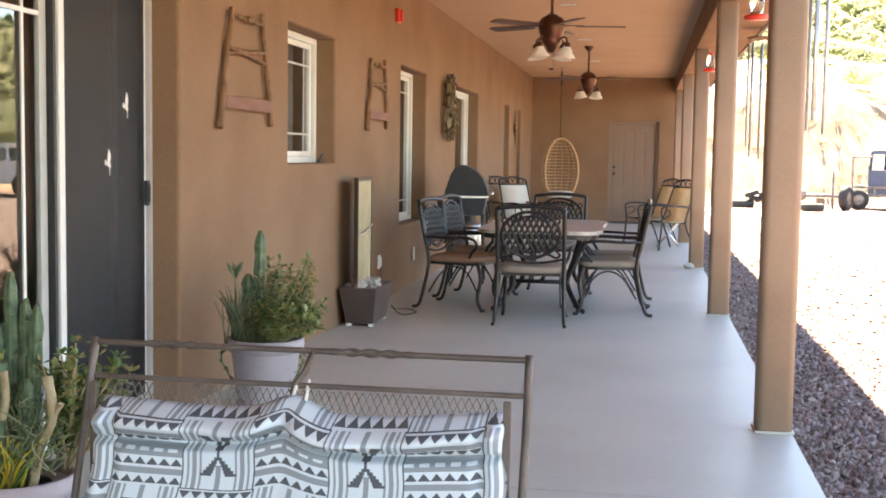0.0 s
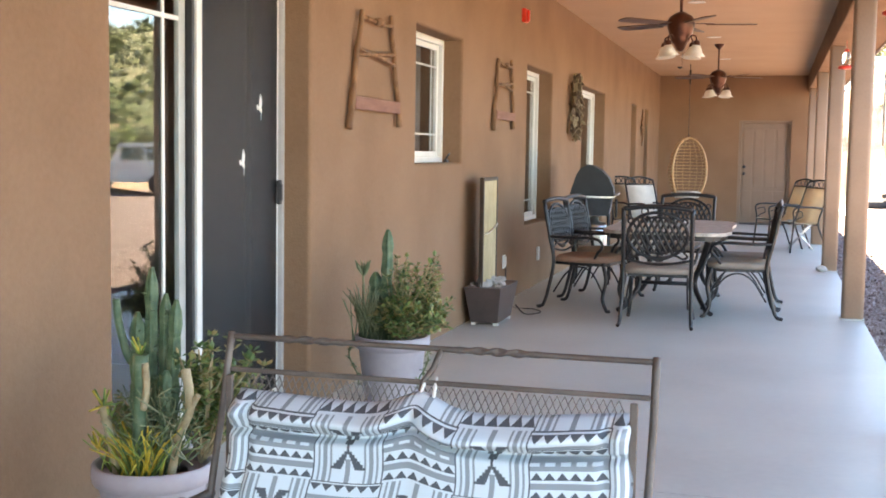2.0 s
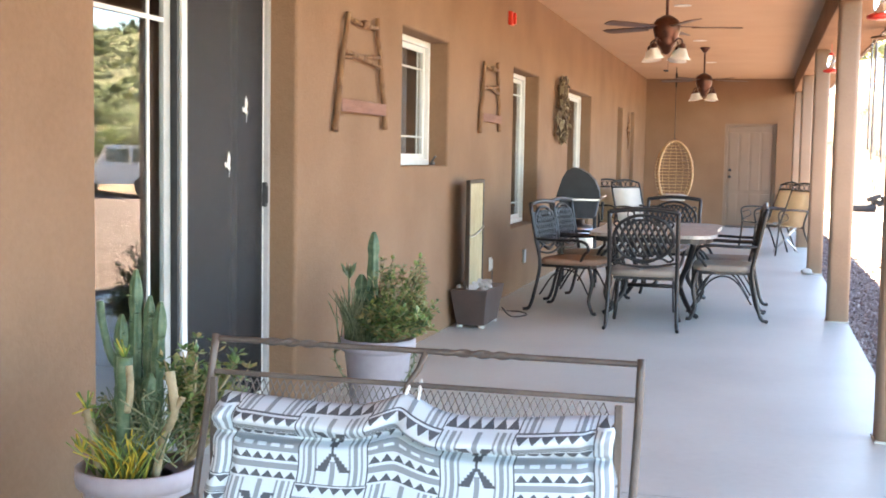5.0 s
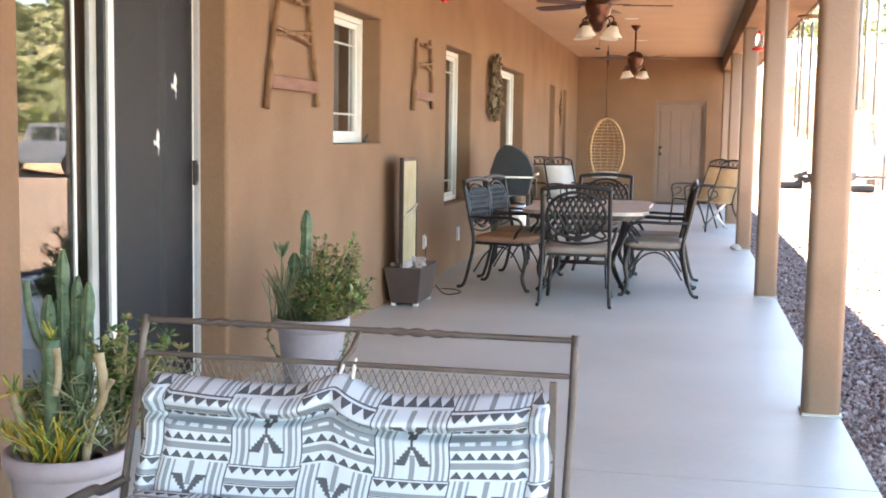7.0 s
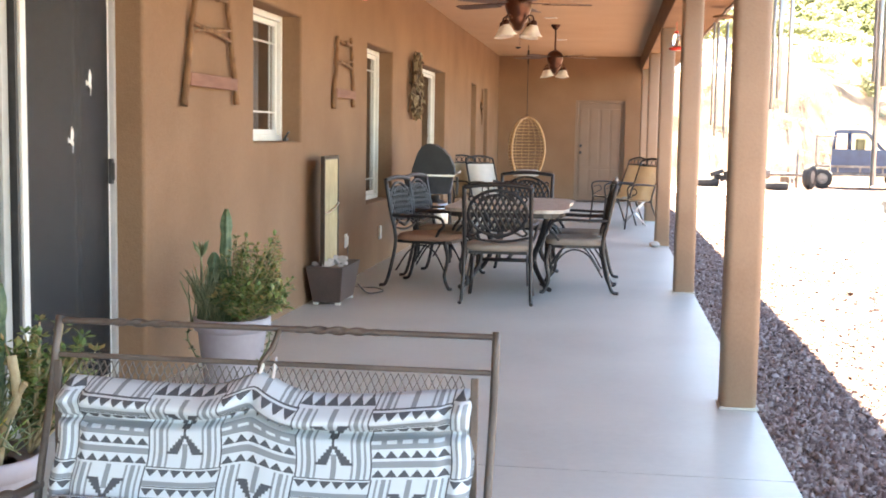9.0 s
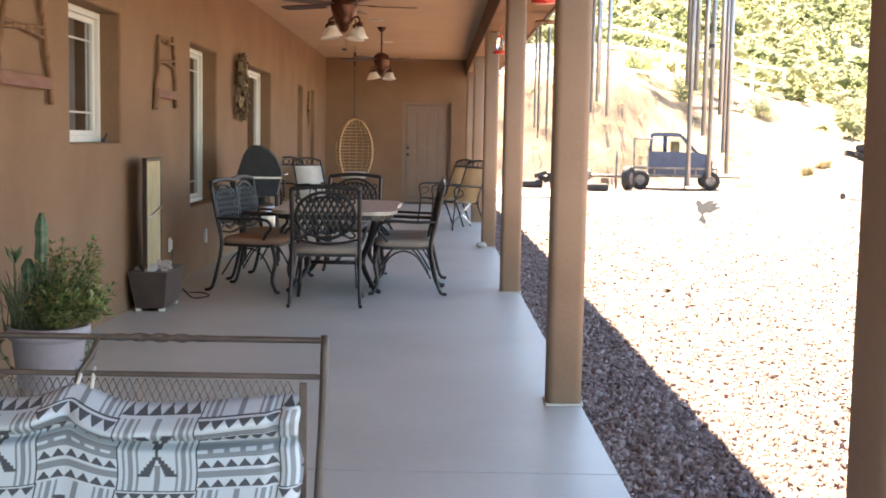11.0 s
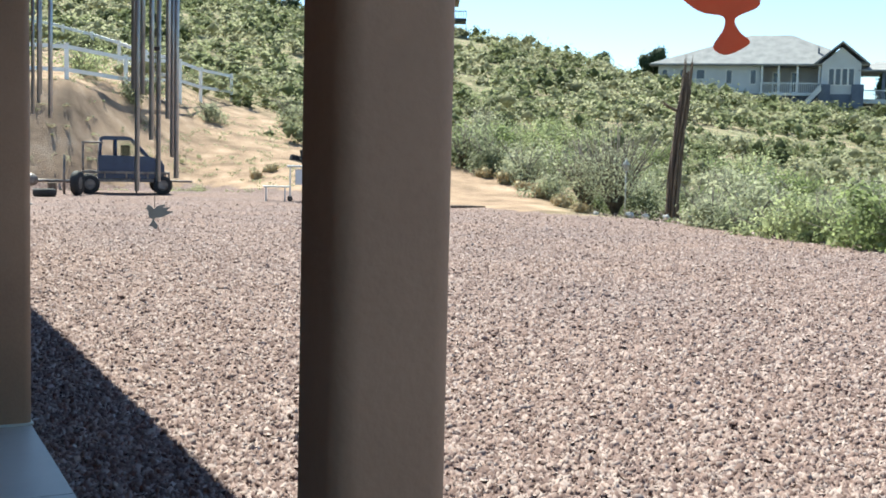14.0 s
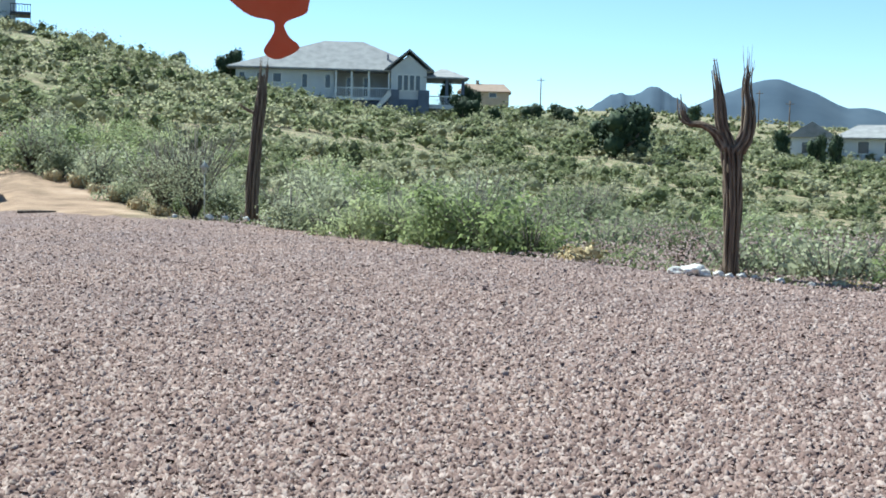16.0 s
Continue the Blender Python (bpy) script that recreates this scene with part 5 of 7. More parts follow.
prism(bm, [(x * 1.02, z) for x, z in prof], -0.345, -0.331, Matrix(((1, 0, 0, 0), (0, 0, 1, 0), (0, 1, 0, 0.948), (0, 0, 0, 1))))
part("lid_end", bm, ENAMEL, grill)
bm = bmesh.new()
box(bm, 0, 0, 0.84, 0.48, 0.64, 0.2, bevel=0.02, taper=0.8)
part("firebox", bm, GREYLID, grill)
bm = bmesh.new()
box(bm, 0.0, -0.36, 0.945, 0.5, 0.02, 0.022, bevel=0.004)
box(bm, 0.24, -0.1, 0.945, 0.02, 0.5, 0.022, bevel=0.004)
part("trim_bar", bm, METAL, grill, "bright steel trim bar")
bm = bmesh.new()
tube(bm, curve([(0.24, -0.2, 0.96), (0.30, -0.2, 0.98), (0.30, 0.2, 0.98), (0.24, 0.2, 0.96)], 4), 0.012, 8)
part("lid_handle", bm, METAL, grill)
for sx in (-0.18, 0.18):
    for sy in (-0.24, 0.24):
        bm = bmesh.new()
        tube(bm, [(sx, sy, 0.78), (sx * 1.15, sy * 1.1, 0.0)], 0.014, 8)
        part("leg", bm, ENAMEL, grill)
bm = bmesh.new()
box(bm, 0, 0, 0.28, 0.4, 0.5, 0.015, bevel=0.003)
part("bottom_shelf", bm, ENAMEL, grill)
bm = bmesh.new()
box(bm, 0.28, -0.3, 0.83, 0.03, 0.05, 0.2, bevel=0.008)
part("control_knob_panel", bm, ENAMEL, grill)
bm = bmesh.new()
lathe(bm, [(0.15, 0.0), (0.16, 0.01), (0.165, 0.33), (0.14, 0.36), (0.05, 0.38), (0.05, 0.42), (0.03, 0.43)], 22)
tagged(part("gas_tank", bm, METAL, m=pose(-1.84, 12.45, 0.288)), "pale grey steel gas tank on the grill's shelf", "gas tank")

# ---- sling chairs ----
SLING = material("tan_sling_fabric", [(0.62, 0.51, 0.36), (0.70, 0.59, 0.43)], 0.8, scale=8, fine=150, bump=0.15, bump_scale=300, translucent=0.6)
PALESLING = material("pale_sling_fabric", [(0.46, 0.445, 0.40), (0.54, 0.52, 0.47)], 0.8, scale=8, fine=150, bump=0.15, bump_scale=300)


def sling_chair(m, cloth, label):
    t = thing("sling_chair", label, "chair", m, group="sling patio chairs")

    def by(z):
        return -0.20 - 0.36 * (z - 0.42)

    for s in (-1, 1):
        bm = bmesh.new()
        tube(bm, curve([(s * 0.25, by(1.0), 1.0), (s * 0.255, by(0.7), 0.7), (s * 0.26, by(0.42), 0.42), (s * 0.265, -0.28, 0.2), (s * 0.27, -0.36, 0.0)], 5), 0.014, 8)
        part("back_leg", bm, BLACKIRON, t)
        bm = bmesh.new()
        tube(bm, curve([(s * 0.26, by(0.64), 0.64), (s * 0.29, 0.0, 0.66), (s * 0.29, 0.2, 0.655), (s * 0.28, 0.27, 0.60), (s * 0.27, 0.25, 0.42), (s * 0.27, 0.30, 0.0)], 5), 0.014, 8)
        part("arm", bm, BLACKIRON, t, "arm that runs down into the front leg")
        bm = bmesh.new()
        tube(bm, curve([(s * 0.28, 0.24, 0.58), (s * 0.275, 0.13, 0.60), (s * 0.275, 0.10, 0.53), (s * 0.275, 0.17, 0.50), (s * 0.27, 0.24, 0.46)], 5), 0.008, 6)
        part("scroll", bm, BLACKIRON, t)
    bm = bmesh.new()
    tube(bm, curve([(-0.25, by(1.0), 1.0), (-0.12, by(1.03), 1.035), (0, by(1.04), 1.045), (0.12, by(1.03), 1.035), (0.25, by(1.0), 1.0)], 5), 0.014, 8)
    tube(bm, [(-0.25, by(0.93), 0.93), (0.25, by(0.93), 0.93)], 0.011, 8)
    for k in (-0.15, -0.05, 0.05, 0.15):
        ring = [(k + 0.045 * math.cos(a), by(0.98), 0.98 + 0.04 * math.sin(a)) for a in (2 * math.pi * i / 14 for i in range(15))]
        tube(bm, ring, 0.006, 5, cap=False)
    part("crest_rail", bm, BLACKIRON, t, "scrolled crest rail")
    bm = bmesh.new()
    path = curve([(0, 0.27, 0.44), (0, 0.1, 0.42), (0, -0.12, 0.405), (0, -0.20, 0.44), (0, by(0.65), 0.65), (0, by(0.92), 0.92)], 6)
    L = [[bm.verts.new((s * 0.24, p.y, p.z + d)) for p in path] for d in (0, 0.008) for s in (-1, 1)]
    for a, b in ((0, 1), (2, 3), (0, 2), (1, 3)):
        for i in range(len(path) - 1):
            bm.faces.new((L[a][i], L[a][i + 1], L[b][i + 1], L[b][i])).smooth = True
    part("sling", bm, cloth, t, "stretched sling seat and back")
    bm = bmesh.new()
    tube(bm, [(-0.265, 0.26, 0.43), (0.265, 0.26, 0.43)], 0.012, 8)
    tube(bm, [(-0.26, -0.2, 0.40), (0.26, -0.2, 0.40)], 0.012, 8)
    part("seat_bar", bm, BLACKIRON, t)
    return t


sl = sling_chair(pose(0.33, 17.95, 0, 0, 0, 128), SLING, "dark metal patio chair with a tan sling seat")
copy_thing(sl, pose(0.12, 18.7, 0, 0, 0, 122))
sling_chair(pose(-1.72, 17.7, 0, 0, 0, -140), PALESLING, "dark metal patio chair with a pale sling seat")
copy_thing(sl, pose(-2.02, 17.9, 0, 0, 0, -140))
stool = thing("folding_stool", "small folding stool with a grey metal frame", "stool", pose(0.42, 18.45, 0))
for s in (-1, 1):
    bm = bmesh.new()
    tube(bm, [(-0.18, s * 0.14, 0.0), (0.18, s * 0.14, 0.42)], 0.01, 6)
    tube(bm, [(0.18, s * 0.13, 0.0), (-0.18, s * 0.13, 0.42)], 0.01, 6)
    part("crossed_leg", bm, METAL, stool)
bm = bmesh.new()
box(bm, 0, 0, 0.43, 0.40, 0.30, 0.02, bevel=0.006)
part("seat", bm, ALU, stool)

# ---- hanging egg chair ----
RATTAN = material("pale_rattan", [(0.30, 0.165, 0.07), (0.40, 0.24, 0.11), (0.48, 0.31, 0.16)], 0.6, scale=12, fine=70, bump=0.2, stretch=(3, 3, 3))
egg = thing("hanging_egg_chair", "pale rattan hanging egg chair on a chain", "hanging chair", pose(-1.54, 22.0, 0, 0, 0, 20))


def egg_point(a, z):
    """Shell of the egg: radius falls to top and bottom."""
    t = (z - 0.62) / 1.06
    r = 0.345 * (math.sin(math.pi * min(1, max(0.0, 0.08 + 0.9 * t))) ** 0.45)
    return (r * math.cos(a), r * math.sin(a) * 0.9, z)


bm = bmesh.new()
for a0 in (-2.75, -0.39):
    pts = [egg_point(a0, 0.64 + 1.03 * k / 22) for k in range(23)]
    tube(bm, pts, 0.027, 8)
arc = [egg_point(-2.75, 1.67), (0, 0, 1.70), egg_point(-0.39, 1.67)]
tube(bm, curve(arc, 5), 0.027, 8)
part("rim", bm, RATTAN, egg, "thick rattan rim of the opening")
bm = bmesh.new()
for k in range(11):
    a = -0.39 + (2 * math.pi - 2.36) * k / 10
    tube(bm, [egg_point(a, 0.64 + 1.03 * i / 14) for i in range(15)], 0.007, 5)
for z in [0.66 + 0.06 * k for k in range(17)]:
    tube(bm, [egg_point(-0.39 + (2 * math.pi - 2.36) * k / 18, z) for k in range(19)], 0.009, 5)
tagged(part("woven_shell", bm, RATTAN, egg, "open woven rattan shell"), kind="stuff")
bm = bmesh.new()
lathe(bm, [(0.05, 0.60), (0.22, 0.61), (0.27, 0.66), (0.26, 0.71), (0.20, 0.73), (0.02, 0.735)], 22)
part("seat_pad", bm, PALESLING, egg, "round pale seat cushion")
bm = bmesh.new()
tube(bm, [(0, 0, 1.69), (0, 0, 3.05)], 0.007, 6)
ring = [(0.03 * math.cos(a), 0, 1.73 + 0.03 * math.sin(a)) for a in (2 * math.pi * i / 14 for i in range(15))]
tube(bm, ring, 0.005, 5, cap=False)
box(bm, 0, 0, 2.82, 0.035, 0.035, 0.26, bevel=0.01)
part("chain", bm, BRONZE, egg, "hanging chain with a spring")

# ---- ceiling fans ----
FANBODY = material("oiled_bronze_fan", [(0.06, 0.022, 0.014), (0.11, 0.042, 0.026)], 0.3, 0.6, scale=12)
BLADE = material("dark_wood_blade", [(0.085, 0.040, 0.022), (0.13, 0.065, 0.038)], 0.45, scale=4, fine=40, stretch=(1, 8, 8))
OPAL = material("frosted_glass_shade", [(0.86, 0.82, 0.74), (0.90, 0.86, 0.78)], 0.35, scale=6, translucent=0.55)


def ceiling_fan(m, spin, label):
    """Hangs from z = 0 down."""
    t = thing("ceiling_fan", label, "ceiling fan", m, group="porch ceiling fans")
    bm = bmesh.new()
    lathe(bm, [(0.075, 0), (0.072, -0.02), (0.03, -0.07), (0.018, -0.08), (0.0165, -0.08)], 20)
    part("canopy", bm, FANBODY, t)
    bm = bmesh.new()
    tube(bm, [(0, 0, -0.07), (0, 0, -0.40)], 0.014, 10)
    part("downrod", bm, FANBODY, t)
    bm = bmesh.new()
    lathe(bm, [(0.03, -0.38), (0.10, -0.42), (0.125, -0.46), (0.122, -0.52), (0.105, -0.58), (0.085, -0.62), (0.09, -0.64), (0.06, -0.67), (0.035, -0.72), (0.012, -0.735)], 26)
    part("motor_housing", bm, FANBODY, t)
    for k in range(5):
        a = math.degrees(2 * math.pi * k / 5) + spin
        mm = pose(0, 0, -0.49, 0, 0, a) @ pose(0, 0, 0, 9, 0, 0)
        bm = bmesh.new()
        o = [(0.22, -0.05), (0.3, -0.062), (0.62, -0.07), (0.665, -0.05), (0.672, 0.0), (0.665, 0.05), (0.62, 0.07), (0.3, 0.062), (0.22, 0.05)]
        prism(bm, o, -0.004, 0.004)
        b = part("blade", bm, BLADE, t, m=mm)
        bm = bmesh.new()
        prism(bm, [(0.09, -0.02), (0.2, -0.035), (0.29, -0.03), (0.29, 0.03), (0.2, 0.035), (0.09, 0.02)], 0.0045, 0.011)
        part("blade_iron", bm, FANBODY, b)
    for k in range(4):
        a = math.radians(45 + 90 * k + 12)
        c, s = math.cos(a), math.sin(a)
        bm = bmesh.new()
        tube(bm, curve([(0.06 * c, 0.06 * s, -0.655), (0.12 * c, 0.12 * s, -0.60), (0.17 * c, 0.17 * s, -0.61), (0.178 * c, 0.178 * s, -0.655)], 5), 0.008, 6)
        lathe(bm, [(0.02, 0.01), (0.03, 0.0), (0.032, -0.035)], 14, at=(0.178 * c, 0.178 * s, -0.655), close=False)
        arm = part("lamp_arm", bm, FANBODY, t)
        bm = bmesh.new()
        out = Matrix.Translation((0.178 * c, 0.178 * s, -0.685)) @ Matrix.Rotation(0.16, 4, Vector((-s, c, 0)))
        lathe(bm, [(0.032, 0.0), (0.045, -0.02), (0.062, -0.06), (0.092, -0.095), (0.09, -0.097), (0.058, -0.06), (0.041, -0.02), (0.028, -0.002)], 20, close=False, m=out)
        part("shade", bm, OPAL, arm, "bell-shaped frosted glass shade")
    bm = bmesh.new()
    tube(bm, [(0.02, 0, -0.73), (0.02, 0, -0.86)], 0.002, 5)
    part("pull_chain", bm, FANBODY, t)
    return t


ceiling_fan(pose(-0.86, 10.85, CEIL), 8, "bronze ceiling fan with dark wooden blades and four lamps")
ceiling_fan(pose(-0.86, 18.1, CEIL), 20, "bronze ceiling fan with wooden blades and frosted lamp shades")
down = None
for y in (5.6, 9.35, 13.14, 17.0, 20.8):
    if down is None:
        down = thing("downlight", "white recessed ceiling downlight, unlit", "downlight", pose(-0.88, y, CEIL), group="porch downlights")
        bm = bmesh.new()
        lathe(bm, [(0.095, -0.004), (0.095, -0.008), (0.075, -0.012), (0.07, -0.003)], 24, close=False)
        part("trim_ring", bm, WHITE, down)
        bm = bmesh.new()
        lathe(bm, [(0.07, -0.004), (0.068, -0.006), (0.01, -0.006)], 20)
        part("lens", bm, OPAL, down)
    else:
        copy_thing(down, pose(-0.88, y, CEIL))
bm = bmesh.new()
lathe(bm, [(0.05, 0.0), (0.05, -0.015), (0.03, -0.03), (0.004, -0.034)], 16)
tagged(part("smoke_detector", bm, DARK, m=pose(-1.78, 22.6, CEIL)), "small dark round detector on the ceiling", "detector")

# ---- wind chimes and feeders under the eave ----
TUBE = material("aged_aluminium_tube", [(0.40, 0.41, 0.41), (0.52, 0.53, 0.53)], 0.42, 0.6, scale=14, fine=50)
SAIL = material("pale_metal_bird", [(0.30, 0.30, 0.28), (0.38, 0.37, 0.35)], 0.5, 0.2, scale=20)
REDSAIL = material("orange_red_bird", [(0.90, 0.30, 0.17), (0.95, 0.38, 0.23)], 0.55, 0.1, scale=14, fine=70, translucent=0.65)
CHX = 1.3


def wind_chime(m, bottoms, top, tube_r, ring_r, sail_z, sail_mat, sail_size, label, sail_turn=0.0, outline=None):
    """Hangs under the soffit: cap, tubes that end at given heights, clapper and bird-shaped sail."""
    t = thing("wind_chime", label, "wind chime", m, group="wind chimes under the eave")
    bm = bmesh.new()
    lathe(bm, [(ring_r * 1.15, top + 0.05), (ring_r * 1.2, top + 0.06), (ring_r * 1.15, top + 0.075), (0.01, top + 0.08)], 20)
    part("cap", bm, WOOD, t, "round wooden cap")
    bm = bmesh.new()
    for k in range(3):
        a = 2 * math.pi * k / 3
        tube(bm, [(ring_r * math.cos(a), ring_r * math.sin(a), top + 0.07), (0, 0, min(2.86, top + 0.3))], 0.0015, 4)
    tube(bm, [(0, 0, min(2.86, top + 0.3)), (0, 0, 2.9)], 0.002, 4)
    part("hanger", bm, DARK, t)
    n = len(bottoms)
    for k, z in enumerate(bottoms):
        a = 2 * math.pi * k / n + 0.4
        x, y = ring_r * math.cos(a), ring_r * math.sin(a)
        bm = bmesh.new()
        tube(bm, [(x, y, z), (x, y, top)], tube_r, 12)
        tube(bm, [(x, y, top), (x, y, top + 0.06)], 0.0015, 4)
        part("chime_tube", bm, TUBE, t)
    if sail_mat:
        bm = bmesh.new()
        tube(bm, [(0, 0, top + 0.05), (0, 0, sail_z + 0.2 * sail_size)], 0.0016, 4)
        lathe(bm, [(0.005, -0.01), (ring_r * 0.22, -0.008), (ring_r * 0.22, 0.008), (0.005, 0.01)], 16, at=(0, 0, (min(bottoms) + top) / 2))
        part("clapper", bm, DARK, t)
        bm = bmesh.new()
        prism(bm, [(p.x, p.y) for p in curve([Vector((sail_size * u, sail_size * v, 0)) * (1 + 0.05 * (-1) ** i) for i, (u, v) in enumerate(outline or bird_outline())], 5)], -0.0015, 0.0015, pose(0, 0, sail_z, 90, 0, sail_turn))
        part("sail", bm, sail_mat, t, "flat bird-shaped wind sail")
    return t


wind_chime(pose(CHX, 5.68, 0), [1.32, 1.20, 1.62, 1.64, 1.16, 1.40, 1.50, 1.22], 2.5, 0.0115, 0.10, 1.045, SAIL, 0.165, "long aluminium wind chime with a grey bird sail", -13)
wind_chime(pose(CHX, 9.4, 0), [1.62, 1.75, 1.60, 1.68, 1.57], 2.72, 0.013, 0.07, 1.3, None, 0.1, "aluminium tube wind chime hanging under the eave")
wind_chime(pose(CHX, 14.2, 0), [1.35, 1.45, 1.40, 1.52, 1.48, 1.38, 1.56], 2.72, 0.013, 0.12, 1.3, None, 0.1, "slim aluminium wind chime hanging under the eave")
PLUMP_BIRD = [(-0.32, 0.25), (-0.215, 0.155), (-0.12, 0.10), (-0.025, 0.09), (-0.01, 0.04), (-0.025, 0.0), (-0.065, -0.075), (-0.025, -0.125), (0.035, -0.11), (0.135, -0.06), (0.065, 0.005), (0.05, 0.08),
              (0.15, 0.125), (0.185, 0.19), (0.18, 0.27), (0.15, 0.37), (0.08, 0.45), (-0.05, 0.5), (-0.2, 0.48), (-0.32, 0.4), (-0.37, 0.32)]
wind_chime(pose(CHX + 0.007, 1.6035, 0), [2.0, 2.05, 1.98, 2.02], 2.6, 0.010, 0.05, 1.574, REDSAIL, 0.3, "small wind chime with an orange-red bird sail", -40, PLUMP_BIRD)

CLEAR = glass_material("feeder_glass", (0.95, 0.95, 0.95))
feeder = None
for y, z in ((8.45, 2.36), (14.2, 2.42), (19.6, 2.45)):
    if feeder is None:
        feeder = thing("bird_feeder", "clear bottle bird feeder with a red base", "bird feeder", pose(0.745, y, z), group="bird feeders")
        bm = bmesh.new()
        lathe(bm, [(0.03, -0.03), (0.085, -0.022), (0.088, 0.0), (0.06, 0.012), (0.03, 0.015)], 20)
        base = part("base", bm, RED, feeder, "red feeding dish")
        bm = bmesh.new()
        lathe(bm, [(0.035, 0.015), (0.045, 0.03), (0.048, 0.14), (0.03, 0.165), (0.02, 0.17)], 18)
        part("bottle", bm, CLEAR, feeder, "clear glass bottle")
        bm = bmesh.new()
        lathe(bm, [(0.022, 0.17), (0.03, 0.175), (0.024, 0.195), (0.004, 0.2)], 14)
        tube(bm, [(0, 0, 0.2), (0, 0, 2.72 - z)], 0.0025, 5)
        part("hanger", bm, RED, feeder)
    else:
        copy_thing(feeder, pose(0.745, y, z))
rnd = random.Random(4)
bm = bmesh.new()
bmesh.ops.create_icosphere(bm, subdivisions=2, radius=0.06)
for v in bm.verts:
    v.co = Vector((v.co.x * 1.2, v.co.y, v.co.z * 0.7)) * (1 + 0.25 * noise.noise(v.co * 20))
tagged(part("rock", bm, STONE, m=pose(0.60, 14.85, 0.035)), "grey rock at the foot of a porch post", "rock")

solid("concrete_slab", PALESLAB, "pale bare concrete slab at ground level beside the porch end", "slab", [(1.75, 3.9, 30.2, 35.0, -0.3, -0.055)], bevel=0.01)

# ---- dead saguaros, rocks and small things at the yard's edge ----
DEADWOOD = material("dry_saguaro_ribs", [(0.07, 0.045, 0.031), (0.14, 0.096, 0.064), (0.24, 0.175, 0.12)], 0.85, scale=3, fine=40, bump=0.6, bump_scale=30, stretch=(6, 6, 0.6), island=0.3)
PALEROCK = material("pale_quartz_rock", [(0.50, 0.46, 0.41), (0.62, 0.58, 0.53), (0.72, 0.69, 0.64)], 0.85, scale=4, bump=0.5, bump_scale=20, per_object=0.4)


def ribs(bm, pts, r0, r1, n, rnd, fray=0.0):
    """A bundle of woody ribs round a bent line."""
    path = curve(pts, 6)
    for k in range(n):
        a = 2 * math.pi * k / n + rnd.uniform(-0.1, 0.1)
        cut = len(path) - (rnd.randint(0, int(fray * len(path))) if fray else 0)
        run = []
        for i, p in enumerate(path[:max(3, cut)]):
            rr = r0 + (r1 - r0) * i / (len(path) - 1)
            w = 1 + 0.12 * math.sin(i * 0.7 + k * 2)
            run.append(p + Vector((math.cos(a) * rr * w, math.sin(a) * rr * w, 0)))
        tube(bm, run, max(0.012, r0 * 0.28), 5, max(0.006, r1 * 0.16))
    tube(bm, path[:int(len(path) * 0.85)], r0 * 0.8, 8, r1 * 0.6)


rnd = random.Random(11)
sag = thing("dead_saguaro", "tall bare saguaro skeleton with a splintered top", "dead cactus", pose(18.75, 24.25, -0.1), group="dead saguaros")
bm = bmesh.new()
R = Vector((math.cos(math.radians(38)), -math.sin(math.radians(38)), 0))
ribs(bm, [(0, 0, 0), R * 0.03 + Vector((0, 0, 1.0)), R * 0.11 + Vector((0, 0, 2.1)), R * 0.22 + Vector((0, 0, 3.1)), R * 0.25 + Vector((0, 0, 3.4))], 0.145, 0.11, 12, rnd, 0.1)
tagged(part("trunk", bm, DEADWOOD, sag), kind="stuff")
for d in (-0.06, 0.06, 0.0):
    bm = bmesh.new()
    ribs(bm, [R * (0.22 + d) + Vector((0, 0, 3.0)), R * (0.26 + d * 1.3) + Vector((0, 0, 3.6)), R * (0.30 + d * 1.5) + Vector((0, 0, 4.15 - 0.4 * (d == 0)))], 0.06, 0.02, 5, rnd, 0.3)
    part("splinter", bm, DEADWOOD, sag)
bm = bmesh.new()
ribs(bm, [R * 0.18 + Vector((0, 0, 2.72)), R * -0.08 + Vector((0, 0, 2.78)), R * -0.40 + Vector((0, 0, 2.98))], 0.07, 0.05, 6, rnd, 0.2)
part("arm_stub", bm, DEADWOOD, sag)

sag2 = thing("dead_saguaro", "bare three-armed saguaro skeleton with frayed tips", "dead cactus", pose(15.05, 8.4, -0.1), group="dead saguaros")
R = Vector((math.cos(math.radians(60)), -math.sin(math.radians(60)), 0))
bm = bmesh.new()
ribs(bm, [(0, 0, 0), R * 0.0 + Vector((0, 0, 0.9)), R * -0.03 + Vector((0, 0, 1.5)), R * -0.06 + Vector((0, 0, 1.85))], 0.088, 0.135, 13, rnd)
tagged(part("trunk", bm, DEADWOOD, sag2), kind="stuff")
for pts, r0, r1 in (([(-0.10, 1.8), (-0.25, 2.02), (-0.45, 2.14), (-0.66, 2.17), (-0.76, 2.32), (-0.80, 2.58)], 0.095, 0.05),
                    ([(-0.06, 1.8), (-0.20, 2.15), (-0.26, 2.6), (-0.36, 3.08)], 0.10, 0.045),
                    ([(0.0, 1.75), (0.14, 2.0), (0.16, 2.4), (0.12, 2.7), (0.16, 3.02)], 0.11, 0.045)):
    bm = bmesh.new()
    ribs(bm, [R * a + Vector((0, 0, z)) for a, z in pts], r0, r1, 8, rnd, 0.22)
    part("arm", bm, DEADWOOD, sag2)
bm = bmesh.new()
for _ in range(14):
    b = R * 0.14 + Vector((rnd.gauss(0, 0.03), rnd.gauss(0, 0.03), 2.7))
    tube(bm, [b, b + Vector((rnd.gauss(0, 0.05), rnd.gauss(0, 0.05), rnd.uniform(0.25, 0.6)))], 0.006, 4, 0.002)
tagged(part("frayed_ribs", bm, DEADWOOD, sag2), kind="stuff")

